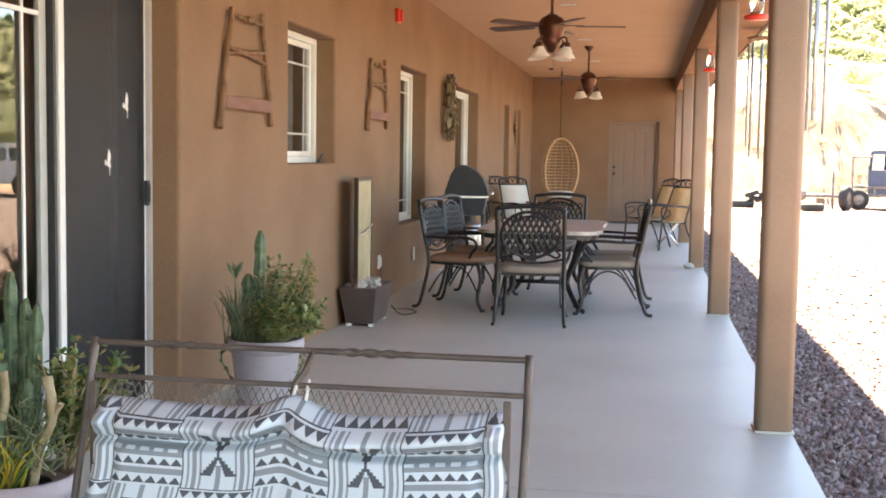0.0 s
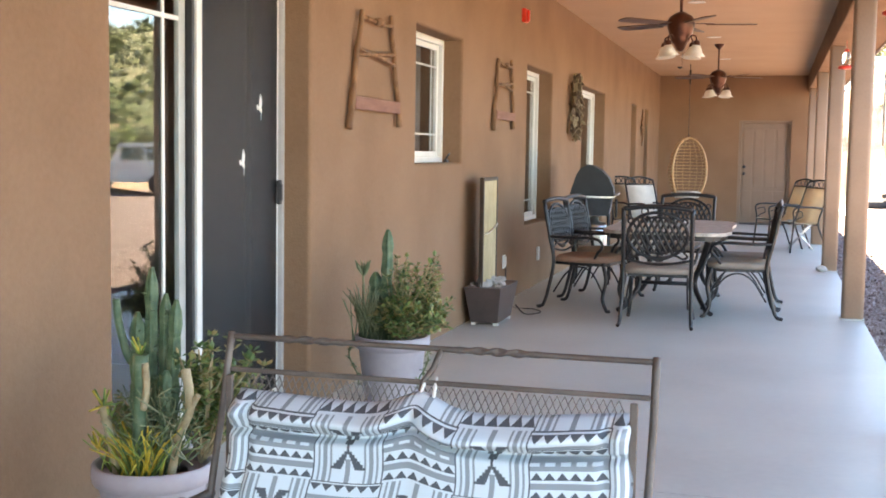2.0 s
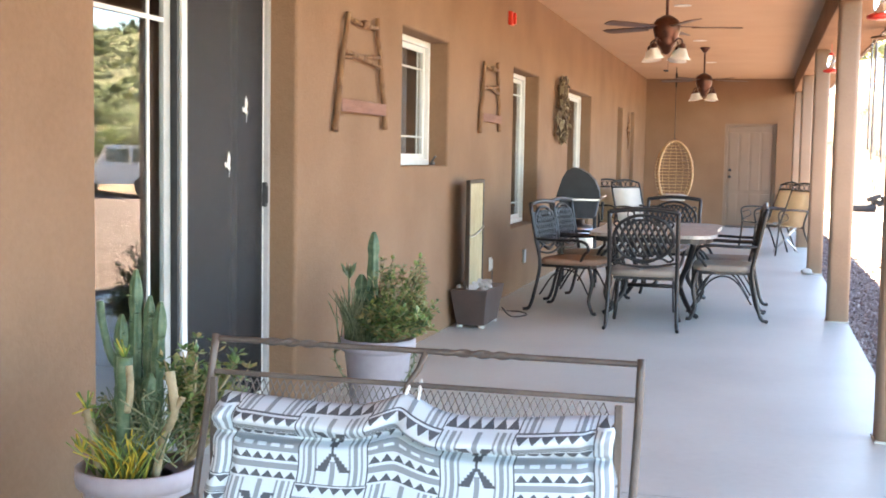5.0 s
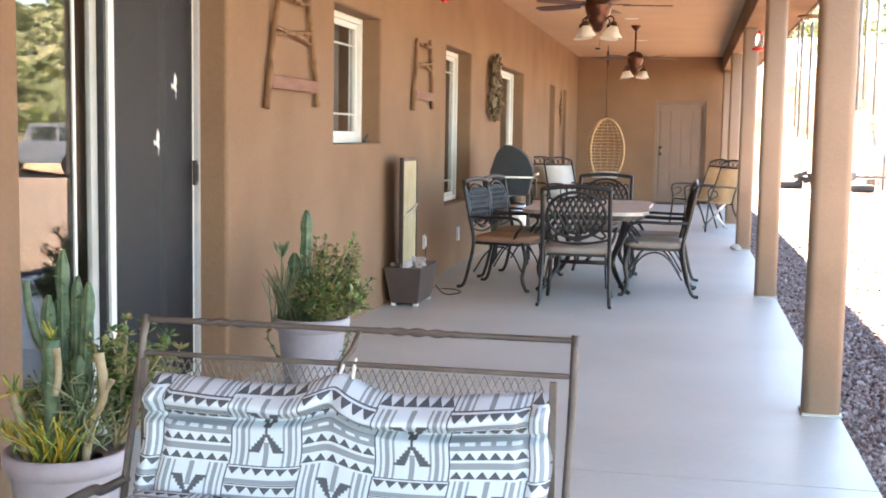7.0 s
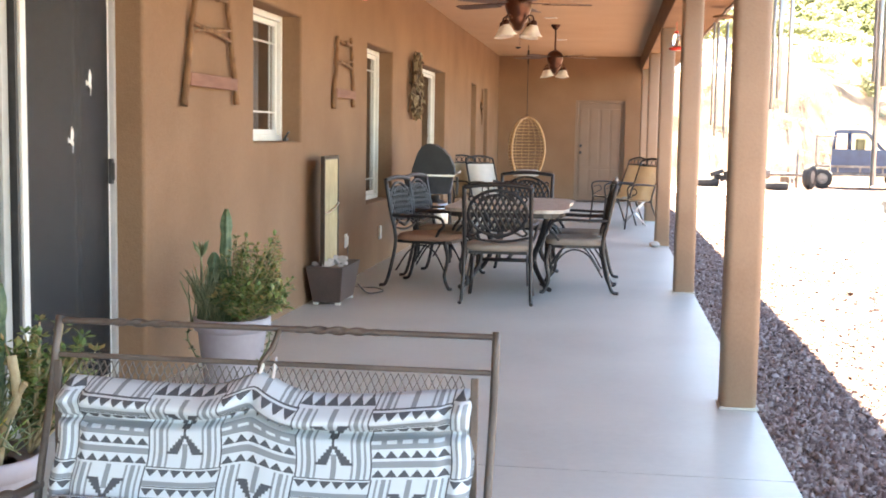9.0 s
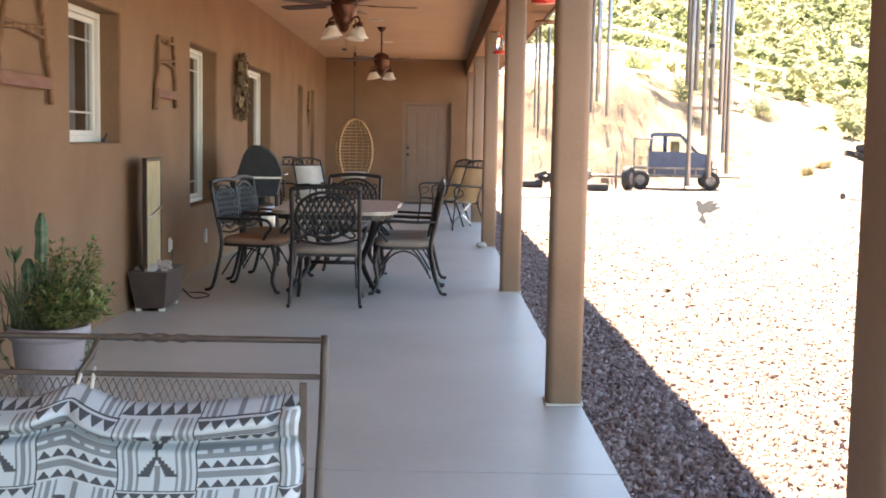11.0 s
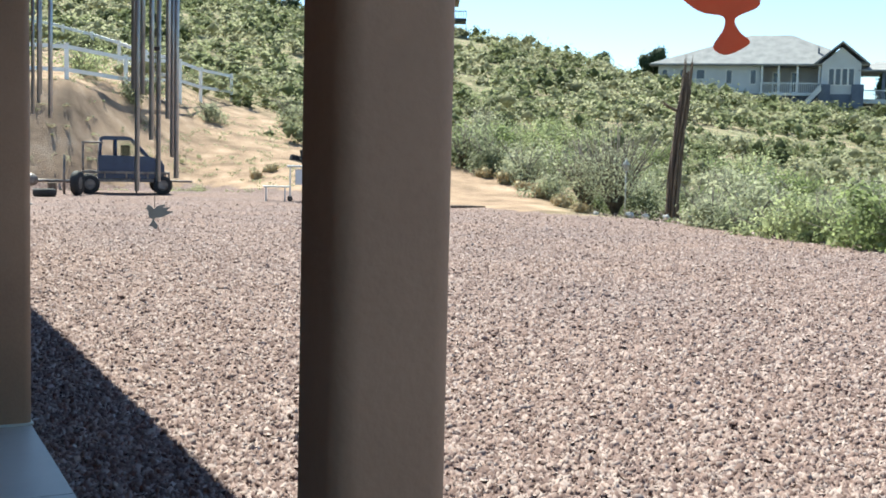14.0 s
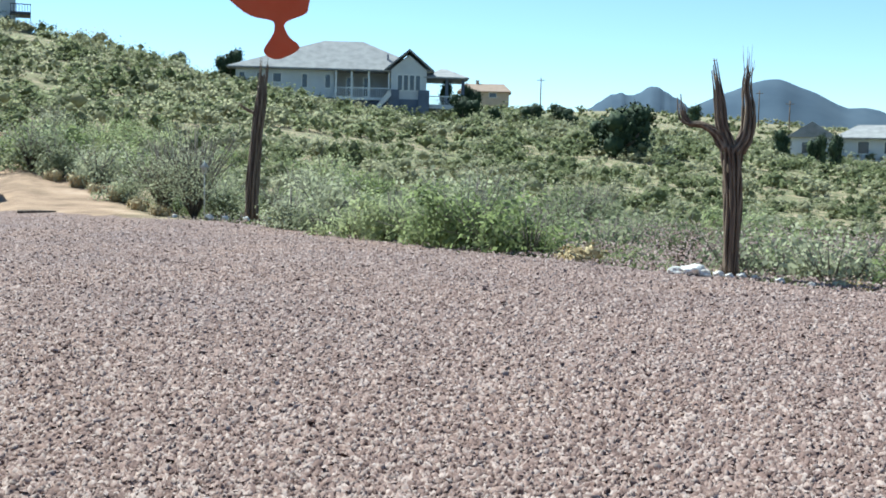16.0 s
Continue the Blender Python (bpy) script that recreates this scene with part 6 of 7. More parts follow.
rock_base = None
for x, y, s in ((14.77, 8.80, 0.19), (14.64, 9.02, 0.11), (14.72, 8.62, 0.09), (14.88, 8.48, 0.08), (14.98, 8.18, 0.07), (15.02, 8.0, 0.05), (14.86, 8.3, 0.06), (18.2, 24.6, 0.08), (18.0, 25.0, 0.1),
                (18.9, 23.7, 0.08), (18.4, 24.0, 0.09), (19.1, 23.2, 0.08), (17.6, 26.0, 0.07), (14.8, 7.5, 0.06), (14.7, 7.0, 0.05)):
    if rock_base is None:
        bm = bmesh.new()
        bmesh.ops.create_icosphere(bm, subdivisions=3, radius=1.0)
        for v in bm.verts:
            n3 = noise.noise(v.co * 1.3) * 0.4 + noise.noise(v.co * 3.1) * 0.16
            v.co = v.co * (1 + n3)
            v.co.z *= 0.55
        rock_base = tagged(part("rock", bm, PALEROCK, m=pose(x, y, -0.1 + s * 0.3) @ Matrix.Diagonal((s, s, s, 1))), "pale rough rock at the edge of the gravel", "rock", "edge rocks")
    else:
        c = rock_base.copy()
        scene.collection.objects.link(c)
        c.matrix_basis = pose(x, y, -0.1 + s * 0.3, 0, 0, x * 217 % 360) @ Matrix.Diagonal((s * 1.15, s * 0.9, s * 1.35, 1))

bm = bmesh.new()
tube(bm, [(0, 0, 0), (0.45, 0.05, 0.01), (0.95, 0.0, 0)], 0.06, 8, 0.05)
tagged(part("log", bm, DEADWOOD, m=pose(14.6, 28.6, -0.05, 0, 0, -28)), "short weathered log lying on the gravel", "log")
lamp = thing("path_lamp", "slim metal path lamp on a stake", "path lamp", pose(17.75, 24.9, -0.1))
bm = bmesh.new()
tube(bm, [(0, 0, 0), (0, 0, 1.15)], 0.015, 6)
part("stake", bm, ALU, lamp)
bm = bmesh.new()
lathe(bm, [(0.02, 1.15), (0.06, 1.17), (0.07, 1.3), (0.12, 1.32), (0.03, 1.42), (0.01, 1.5)], 12)
part("head", bm, ALU, lamp)

# ---- vehicles and clutter at the far side of the yard ----
BLUE = material("faded_blue_car_paint", [(0.012, 0.028, 0.07), (0.022, 0.045, 0.105)], 0.35, 0.2, scale=4, coat=0.3)
RUBBER = material("tyre_rubber", [(0.015, 0.014, 0.014), (0.03, 0.028, 0.027)], 0.8, scale=14)
STEEL = material("weathered_trailer_steel", [(0.10, 0.085, 0.075), (0.20, 0.17, 0.15), (0.30, 0.27, 0.24)], 0.6, 0.4, scale=5)
CARGLASS = glass_material("car_glass", (0.6, 0.7, 0.75))
CARWHITE = material("white_car_paint", [(0.70, 0.70, 0.68), (0.78, 0.78, 0.76)], 0.3, scale=4, coat=0.4)


def wheel(parent, x, y, z, r, w):
    """Wheel whose axle runs along y."""
    bm = bmesh.new()
    m = pose(x, y, z, 90, 0, 0)
    lathe(bm, [(r * 0.55, -w / 2), (r * 0.92, -w / 2), (r, -w * 0.3), (r, w * 0.3), (r * 0.92, w / 2), (r * 0.55, w / 2)], 26, close=False, m=m)
    t = part("tyre", bm, RUBBER, parent)
    bm = bmesh.new()
    lathe(bm, [(0.02, -w * 0.3), (r * 0.3, -w * 0.32), (r * 0.56, -w * 0.45), (r * 0.56, w * 0.45), (r * 0.3, w * 0.32), (0.02, w * 0.3)], 20, m=m)
    part("rim", bm, STEEL, t)


trailer = thing("utility_trailer", "weathered steel utility trailer parked on the gravel", "trailer", pose(7.75, 38.1, -0.1, 0, 0, -9))
bm = bmesh.new()
for z in (0.42, 0.68):
    for y in (-0.75, 0.75):
        box(bm, 0, y, z, 2.6, 0.07, 0.07, bevel=0.006)
    for x in (-1.3, 1.3):
        box(bm, x, 0, z, 0.07, 1.43, 0.07, bevel=0.006)
box(bm, 0, 0, 0.455, 2.5, 1.4, 0.05)
part("bed_frame", bm, STEEL, trailer)
for x in (-1.3, -0.65, 0.0, 0.65, 1.3):
    for y in (-0.75, 0.75):
        bm = bmesh.new()
        box(bm, x, y, 0.55, 0.05, 0.05, 0.2)
        part("stake_post", bm, STEEL, trailer)
for y in (-0.75, 0.75):
    bm = bmesh.new()
    tube(bm, curve([(-1.3, y, 0.7), (-1.3, y, 1.55), (-1.25, y, 1.6), (-0.7, y, 1.6)], 4), 0.03, 8)
    part("headboard_post", bm, STEEL, trailer)
bm = bmesh.new()
box(bm, -1.3, 0, 1.58, 0.05, 1.5, 0.05)
part("headboard_rail", bm, STEEL, trailer)
for x in (-1.1, 1.1):
    for y in (-0.86, 0.86):
        wheel(trailer, x, y, 0.30, 0.30, 0.2)
bm = bmesh.new()
tube(bm, [(0.3, -0.8, 0.42), (0.3, -0.85, 0.03)], 0.025, 6)
part("jack", bm, STEEL, trailer)
bm = bmesh.new()
tube(bm, [(1.3, 0, 0.42), (2.1, 0, 0.40)], 0.04, 6)
part("tow_bar", bm, STEEL, trailer)

cab = thing("pickup_cab", "faded blue pickup truck cab loaded on the trailer", "truck cab", pose(7.85, 38.1, 0.39, 0, 0, -9))
AXES = Matrix(((1, 0, 0, 0), (0, 0, 1, 0), (0, 1, 0, 0), (0, 0, 0, 1)))
bm = bmesh.new()
prism(bm, [(-0.95, 0.0), (1.05, 0.0), (1.07, 0.42), (0.95, 0.62), (0.62, 0.70), (-0.95, 0.72)], -0.68, 0.68, AXES)
part("lower_body", bm, BLUE, cab)
bm = bmesh.new()
prism(bm, [(-0.9, 1.20), (0.12, 1.20), (0.05, 1.29), (-0.1, 1.32), (-0.75, 1.32), (-0.88, 1.28)], -0.66, 0.66, AXES)
part("roof_panel", bm, BLUE, cab)
for y in (-0.63, 0.63):
    for p0, p1 in (((-0.90, 0.70), (-0.86, 1.22)), ((0.58, 0.68), (0.10, 1.22)), ((-0.42, 0.70), (-0.42, 1.22))):
        bm = bmesh.new()
        tube(bm, [(p0[0], y, p0[1]), (p1[0], y, p1[1])], 0.045, 6)
        part("pillar", bm, BLUE, cab)
for y in (-0.64, 0.64):
    bm = bmesh.new()
    prism(bm, [(-0.40, 0.72), (0.50, 0.72), (0.10, 1.20), (-0.40, 1.20)], y - 0.003, y + 0.003, AXES)
    part("side_window", bm, GLASS, cab, "clear side window")
bm = bmesh.new()
box(bm, -0.1, 0, 0.85, 0.25, 1.1, 0.4, bevel=0.03)
part("seat", bm, RUBBER, cab, "dark bench seat")
bm = bmesh.new()
box(bm, -0.905, 0, 0.95, 0.012, 1.2, 0.5)
part("rear_panel", bm, CARWHITE, cab, "pale rear panel")

spare = thing("old_tyre", "old tyre on its rim standing upright on the gravel", "tyre", pose(5.95, 36.2, -0.1, 0, 0, 62))
wheel(spare, 0, 0, 0.37, 0.37, 0.22)
for x, y, r in ((4.9, 35.4, 0.33), (3.05, 37.2, 0.36), (2.55, 37.6, 0.34)):
    tyre = thing("old_tyre", "black old tyre lying flat on the gravel", "tyre", pose(x, y, -0.1), group="old tyres in the yard")
    bm = bmesh.new()
    lathe(bm, [(r * 0.55, 0.0), (r * 0.9, 0.0), (r, 0.06), (r, 0.16), (r * 0.9, 0.22), (r * 0.55, 0.22), (r * 0.5, 0.16), (r * 0.5, 0.06), (r * 0.55, 0.0)], 24, close=False)
    part("casing", bm, RUBBER, tyre)
axle = thing("loose_axle", "rusty loose axle on blocks beside the trailer", "axle", pose(5.0, 37.4, -0.1, 0, 0, -12))
bm = bmesh.new()
tube(bm, [(-1.0, 0, 0.4), (1.0, 0, 0.4)], 0.05, 8)
part("beam", bm, STEEL, axle)
bm = bmesh.new()
bmesh.ops.create_icosphere(bm, subdivisions=2, radius=0.2, matrix=Matrix.Translation((-0.2, 0, 0.42)))
part("differential", bm, STEEL, axle)
bm = bmesh.new()
tube(bm, [(0.75, 0, 0.0), (0.75, 0, 1.2)], 0.04, 6)
part("upright", bm, STEEL, axle)
for x in (-0.8, 0.4):
    bm = bmesh.new()
    box(bm, x, 0, 0.17, 0.25, 0.3, 0.34, bevel=0.01)
    part("block", bm, DEADWOOD, axle)
bm = bmesh.new()
for _ in range(9):
    box(bm, 0, 0, 0, rnd.uniform(0.15, 0.4), rnd.uniform(0.1, 0.3), rnd.uniform(0.1, 0.25), m=pose(rnd.uniform(-0.4, 0.4), rnd.uniform(-0.2, 0.2), rnd.uniform(0.1, 0.45), rnd.uniform(-20, 20), rnd.uniform(-20, 20), rnd.uniform(0, 90)), bevel=0.01)
tagged(part("engine_block", bm, RUBBER, m=pose(3.55, 37.2, -0.1)), "dark greasy engine block standing on the gravel", "engine")

cart = thing("work_cart", "white metal work cart on small wheels", "cart", pose(12.0, 32.9, -0.1, 0, 0, -19))
bm = bmesh.new()
for x in (-0.5, 0.6):
    for y in (-0.35, 0.35):
        box(bm, x, y, 0.56, 0.04, 0.04, 0.9, bevel=0.004)
part("frame", bm, WHITE, cart)
bm = bmesh.new()
box(bm, 0.05, 0, 1.03, 1.3, 0.8, 0.05, bevel=0.008)
part("top", bm, WHITE, cart)
bm = bmesh.new()
box(bm, 0.1, -0.35, 0.72, 0.9, 0.02, 0.45, bevel=0.006)
part("panel", bm, CARWHITE, cart)
for x in (-0.5, 0.6):
    wheel(cart, x, -0.35, 0.075, 0.075, 0.05)
    wheel(cart, x, 0.35, 0.075, 0.075, 0.05)
bm = bmesh.new()
box(bm, -0.9, 0, 0.42, 0.8, 0.35, 0.04, bevel=0.006)
for x in (-1.2, -0.65):
    box(bm, x, 0, 0.2, 0.04, 0.3, 0.4, bevel=0.004)
part("side_step", bm, WHITE, cart)
bm = bmesh.new()
for _ in range(12):
    box(bm, 0, 0, 0, rnd.uniform(0.2, 0.5), rnd.uniform(0.2, 0.4), rnd.uniform(0.1, 0.22), m=pose(rnd.uniform(-0.4, 0.5), rnd.uniform(-0.2, 0.2), rnd.uniform(0.08, 0.35), rnd.uniform(-15, 15), rnd.uniform(-15, 15), rnd.uniform(0, 90)), bevel=0.02)
tagged(part("machine", bm, RUBBER, m=pose(12.05, 32.85, 0.96, 0, 0, -19)), "black machine parts piled on the work cart", "machine")

jeep = thing("parked_vehicle", "white boxy off-road vehicle parked on the gravel", "vehicle", pose(14.5, 33.2, -0.1, 0, 0, -24))
bm = bmesh.new()
prism(bm, [(-1.55, 0.4), (1.6, 0.4), (1.62, 0.95), (0.55, 1.05), (0.3, 1.62), (-1.5, 1.65), (-1.58, 1.0)], -0.75, 0.75, Matrix(((1, 0, 0, 0), (0, 0, 1, 0), (0, 1, 0, 0), (0, 0, 0, 1))))
jb = part("body", bm, CARWHITE, jeep)
for y in (-0.756, 0.756):
    for x0, x1 in ((-1.35, -0.55), (-0.45, 0.25)):
        bm = bmesh.new()
        box(bm, (x0 + x1) / 2, y, 1.3, x1 - x0, 0.012, 0.42, bevel=0.004)
        part("side_window", bm, CARGLASS, jb)
for x in (-0.95, 1.05):
    for y in (-0.72, 0.72):
        wheel(jeep, x, y, 0.36, 0.36, 0.24)

# ---- white rail fence on the bank ----
FENCEWHITE = material("white_vinyl_fence", [(0.74, 0.74, 0.72), (0.82, 0.82, 0.80)], 0.5, scale=2)
fence = thing("rail_fence", "white two-rail vinyl fence along the top of the bank", "fence", group="white rail fences")
back_fence = thing("rail_fence", "white two-rail vinyl fence that climbs the slope behind", "fence", group="white rail fences")
for run, line in ((fence, ((0.1, 47, 5.13), (3.0, 46, 5.13), (6.25, 46, 5.18), (8.86, 47, 5.23), (11.5, 51, 5.18), (13.97, 56, 5.48), (14.94, 61, 5.48), (16.38, 66, 5.53))),
                  (back_fence, ((13.7, 57.5, 5.72), (12.4, 59.5, 6.1), (11.2, 62.8, 6.8), (9.98, 66, 7.46), (8.7, 69, 8.05), (7.52, 72, 8.66), (6.1, 76, 9.4), (4.75, 80, 10.27)))):
    tops = []
    for az, r, top in line:
        x, y = r * math.sin(math.radians(az)), r * math.cos(math.radians(az))
        low = min(land(x, y)[0] - 0.2, top - 1.3)
        bm = bmesh.new()
        box(bm, x, y, (low + top) / 2, 0.15, 0.15, top - low, bevel=0.008)
        box(bm, x, y, top + 0.012, 0.19, 0.19, 0.022)
        part("post", bm, FENCEWHITE, run)
        tops.append(Vector((x, y, top)))
    for a, b in zip(tops, tops[1:]):
        for h in (0.12, 0.98):
            bm = bmesh.new()
            d = b - a
            m = Matrix.Translation((a + b) / 2 - Vector((0, 0, h))) @ d.to_track_quat("X", "Z").to_matrix().to_4x4()
            box(bm, 0, 0, 0, d.length - 0.152, 0.05, 0.15, m=m)
            part("rail", bm, FENCEWHITE, run)

# ---- houses on the hills ----
SIDING = material("pale_house_siding", [(0.50, 0.51, 0.50), (0.58, 0.59, 0.58)], 0.8, scale=0.8)
ROOFGREY = material("grey_shingle_roof", [(0.20, 0.20, 0.20), (0.26, 0.26, 0.255), (0.31, 0.31, 0.30)], 0.9, scale=1.2, fine=12)
BLUEGREY = material("blue_grey_block", [(0.10, 0.12, 0.16), (0.14, 0.165, 0.21)], 0.85, scale=1.5)
DARKWIN = material("dark_window_pane", [(0.03, 0.04, 0.06), (0.05, 0.06, 0.09)], 0.08, scale=1)
# siding in a darker colour that stands for the shade under the porch roof
SHADEWALL = material("shaded_porch_siding", [(0.34, 0.33, 0.31), (0.40, 0.39, 0.37)], 0.85, scale=1)
TANWALL = material("tan_house_wall", [(0.40, 0.32, 0.23), (0.47, 0.38, 0.28)], 0.85, scale=1)
TANROOF = material("tan_tile_roof", [(0.25, 0.18, 0.13), (0.32, 0.235, 0.175)], 0.9, scale=1)


def house_at(az, r, dz=0.0, turn=0.0):
    x, y = r * math.sin(math.radians(az)), r * math.cos(math.radians(az))
    return pose(x, y, land(x, y)[0] + dz, 0, 0, -az + turn)


def hip_roof(bm, x0, x1, y0, y1, z, h, inset, inset_right=None):
    lo = [bm.verts.new(p) for p in ((x0, y0, z), (x1, y0, z), (x1, y1, z), (x0, y1, z))]
    lo2 = [bm.verts.new((v.co.x, v.co.y, z - 0.18)) for v in lo]
    ym = (y0 + y1) / 2
    a, b = bm.verts.new((x0 + inset, ym, z + h)), bm.verts.new((x1 - (inset_right or inset), ym, z + h))
    for f in ((lo[0], lo[1], b, a), (lo[1], lo[2], b), (lo[2], lo[3], a, b), (lo[3], lo[0], a), tuple(lo2[::-1])):
        bm.faces.new(f)
    for i in range(4):
        bm.faces.new((lo2[i], lo2[(i + 1) % 4], lo[(i + 1) % 4], lo[i]))


def bx(name, mat, parent, x0, x1, y0, y1, z0, z1, label=""):
    bm = bmesh.new()
    box(bm, (x0 + x1) / 2, (y0 + y1) / 2, (z0 + z1) / 2, x1 - x0, y1 - y0, z1 - z0)
    return part(name, bm, mat, parent, label)


def far_window(parent, x0, x1, y, z0, z1):
    w = bx("window", WHITE, parent, x0 - 0.12, x1 + 0.12, y - 0.06, y + 0.02, z0 - 0.12, z1 + 0.12)
    bx("pane", DARKWIN, w, x0, x1, y - 0.09, y - 0.061, z0, z1)


# big pale house: local x to its right, -y towards the yard, z from the ground
hs = thing("hill_house", "large pale two-level house with a grey hip roof and deck", "house", pose(130 * math.sin(math.radians(42.1)), 130 * math.cos(math.radians(42.1)), 8.75, 0, 0, -42.1))
w1 = bx("main_wall", SIDING, hs, -11.9, -1.2, 0, 9, -2.0, 3.0)
bx("crawl_wall", BLUEGREY, hs, -11.8, 5.0, -0.03, 8.9, -3.2, -0.05)
w2 = bx("porch_wall", SHADEWALL, hs, -1.2, 5.0, 2.4, 9, -2.0, 3.0)
w3 = bx("gable_wall", SIDING, hs, 5.0, 8.9, -1.0, 9, -0.1, 3.1)
bx("lower_wall", BLUEGREY, hs, 4.9, 9.0, -1.15, 8.8, -4.5, -0.1, "blue-grey block lower level")
for x0, x1 in ((4.7, 5.9), (8.0, 9.2)):
    bx("pier", BLUEGREY, hs, x0, x1, -1.6, -1.0, -4.5, 0.9)
bm = bmesh.new()
hip_roof(bm, -12.8, 9.6, -0.9, 10, 3.05, 3.5, 10.4, 7.6)
part("roof", bm, ROOFGREY, hs, "grey hip roof")
bm = bmesh.new()
v = [bm.verts.new(p) for p in ((4.2, -1.6, 3.05), (9.7, -1.6, 3.05), (6.95, -1.6, 5.35), (4.2, 5, 3.05), (9.7, 5, 3.05), (6.95, 5, 5.35))]
v2 = [bm.verts.new((q.co.x, q.co.y, q.co.z - 0.2)) for q in v]
for f in ((0, 2, 5, 3), (2, 1, 4, 5)):
    bm.faces.new([v[i] for i in f])
    bm.faces.new([v2[i] for i in f[::-1]])
for a, b in ((0, 2), (2, 1), (1, 4), (3, 0)):
    bm.faces.new((v[a], v[b], v2[b], v2[a]))
part("gable_roof", bm, ROOFGREY, hs)
bm = bmesh.new()
prism(bm, [(5.0, 3.1), (8.9, 3.1), (6.95, 4.75)], -1.02, -0.9, Matrix(((1, 0, 0, 0), (0, 0, 1, 0), (0, 1, 0, 0), (0, 0, 0, 1))))
part("gable_end", bm, SIDING, hs)
bx("deck", WHITE, hs, -1.2, 5.0, -0.6, 2.4, -0.25, 0.05, "white porch deck edge")
for x in (-1.0, 0.7, 2.6, 4.8):
    bx("porch_post", WHITE, hs, x - 0.1, x + 0.1, -0.55, -0.35, -3.2 if x == 0.7 else 0.0, 3.0)
bx("porch_rail", WHITE, hs, -1.2, 5.0, -0.52, -0.44, 1.0, 1.1)
for k in range(31):
    bx("baluster", WHITE, hs, -1.15 + 0.2 * k, -1.10 + 0.2 * k, -0.5, -0.46, 0.05, 1.0)
for x in (-11.2, -9.3, -7.4, -4.4, -1.9):
    wdt = 0.5 if x != -7.4 else 0.8
    far_window(w1, x - wdt / 2, x + wdt / 2, 0, 1.0 if x != -7.4 else 1.5, 2.4)
for x in (0.5, 2.4):
    far_window(w2, x - 0.3, x + 0.3, 2.4, 0.3, 2.3)
for k in range(4):
    far_window(w3, 5.75 + 0.66 * k, 6.2 + 0.66 * k, -1.0, 0.9, 2.5)
bm = bmesh.new()
prism(bm, [(4.9, 0.9), (5.0, 0.2), (2.3, -2.9), (1.7, -2.9)], -2.4, -1.7, Matrix(((1, 0, 0, 0), (0, 0, 1, 0), (0, 1, 0, 0), (0, 0, 0, 1))))
part("stair", bm, SIDING, hs, "outside stair with pale sides")
bx("side_deck", WHITE, hs, 9.0, 13.2, -0.5, 6, -1.0, -0.55)
bx("side_rail", WHITE, hs, 9.0, 13.2, -0.5, -0.42, 0.3, 0.4)
for k in range(22):
    bx("baluster", WHITE, hs, 9.05 + 0.19 * k, 9.1 + 0.19 * k, -0.48, -0.44, -0.55, 0.3)
for x in (11.2, 13.0):
    bx("deck_post", BLUEGREY, hs, x - 0.15, x + 0.15, -0.4, -0.1, -4.5, 2.4)
bm = bmesh.new()
hip_roof(bm, 8.6, 13.6, -1.0, 7, 2.45, 1.2, 2.2)
part("side_roof", bm, ROOFGREY, hs)
bx("vent_pipe", BLUEGREY, hs, 4.6, 4.8, 1.0, 1.2, 3.8, 4.9)

h2 = thing("tan_house", "low tan house with a tiled roof on the ridge", "house", pose(270 * math.sin(math.radians(48.9)), 270 * math.cos(math.radians(48.9)), 17.2, 0, 0, -48.9))
a = bx("wall", TANWALL, h2, -5.5, 5.5, 0, 8, -1.5, 1.6)
bm = bmesh.new()
hip_roof(bm, -6.3, 6.0, -0.8, 9, 1.6, 2.0, 1.6)
part("roof", bm, TANROOF, h2)
far_window(a, -3.5, -1.5, 0, 0.3, 1.3)
far_window(a, 1.0, 2.6, 0, 0.3, 1.3)
bx("chimney", TANWALL, h2, -2.2, -1.4, 4, 4.8, 2.6, 4.4)

h3 = thing("grey_house", "low pale grey house with a blue-grey gable roof", "house", house_at(66.0, 150, 0.8))
a = bx("wall", SIDING, h3, -5.6, 7.5, 0, 8, -1.5, 1.7)
b = bx("gable_wing", SIDING, h3, -6.8, -1.8, -2.2, 5, -1.5, 1.7)
bm = bmesh.new()
prism(bm, [(-7.3, 1.6), (-1.3, 1.6), (-4.3, 3.5)], -2.7, 5, Matrix(((1, 0, 0, 0), (0, 0, 1, 0), (0, 1, 0, 0), (0, 0, 0, 1))))
part("gable_roof", bm, ROOFGREY, h3)
bm = bmesh.new()
hip_roof(bm, -2.0, 9.0, -0.8, 9, 1.7, 1.7, 3)
part("roof", bm, ROOFGREY, h3)
far_window(b, -5.4, -3.6, -2.2, -0.3, 1.0)
far_window(a, 1.0, 2.2, 0, -0.2, 1.2)
far_window(a, 4.0, 5.5, 0, -0.2, 1.2)
bx("garage_door", WHITE, h3, 6.0, 7.3, -0.06, -0.001, -1.4, 1.0)

h4 = thing("ridge_house", "reddish-roofed house with a deck on the hilltop", "house", house_at(25.9, 142, 1.0))
a = bx("wall", SIDING, h4, -4.5, 2.6, 0, 7, -1.5, 3.0)
bm = bmesh.new()
prism(bm, [(-5.2, 2.9), (3.4, 2.9), (-0.9, 5.4)], -0.8, 8, Matrix(((1, 0, 0, 0), (0, 0, 1, 0), (0, 1, 0, 0), (0, 0, 0, 1))))
part("roof", bm, TANROOF, h4)
bx("deck", DARK, h4, 2.0, 4.2, -0.8, 3, 0.2, 0.5)
bx("deck_rail", DARK, h4, 2.0, 4.2, -0.8, -0.72, 1.3, 1.4)
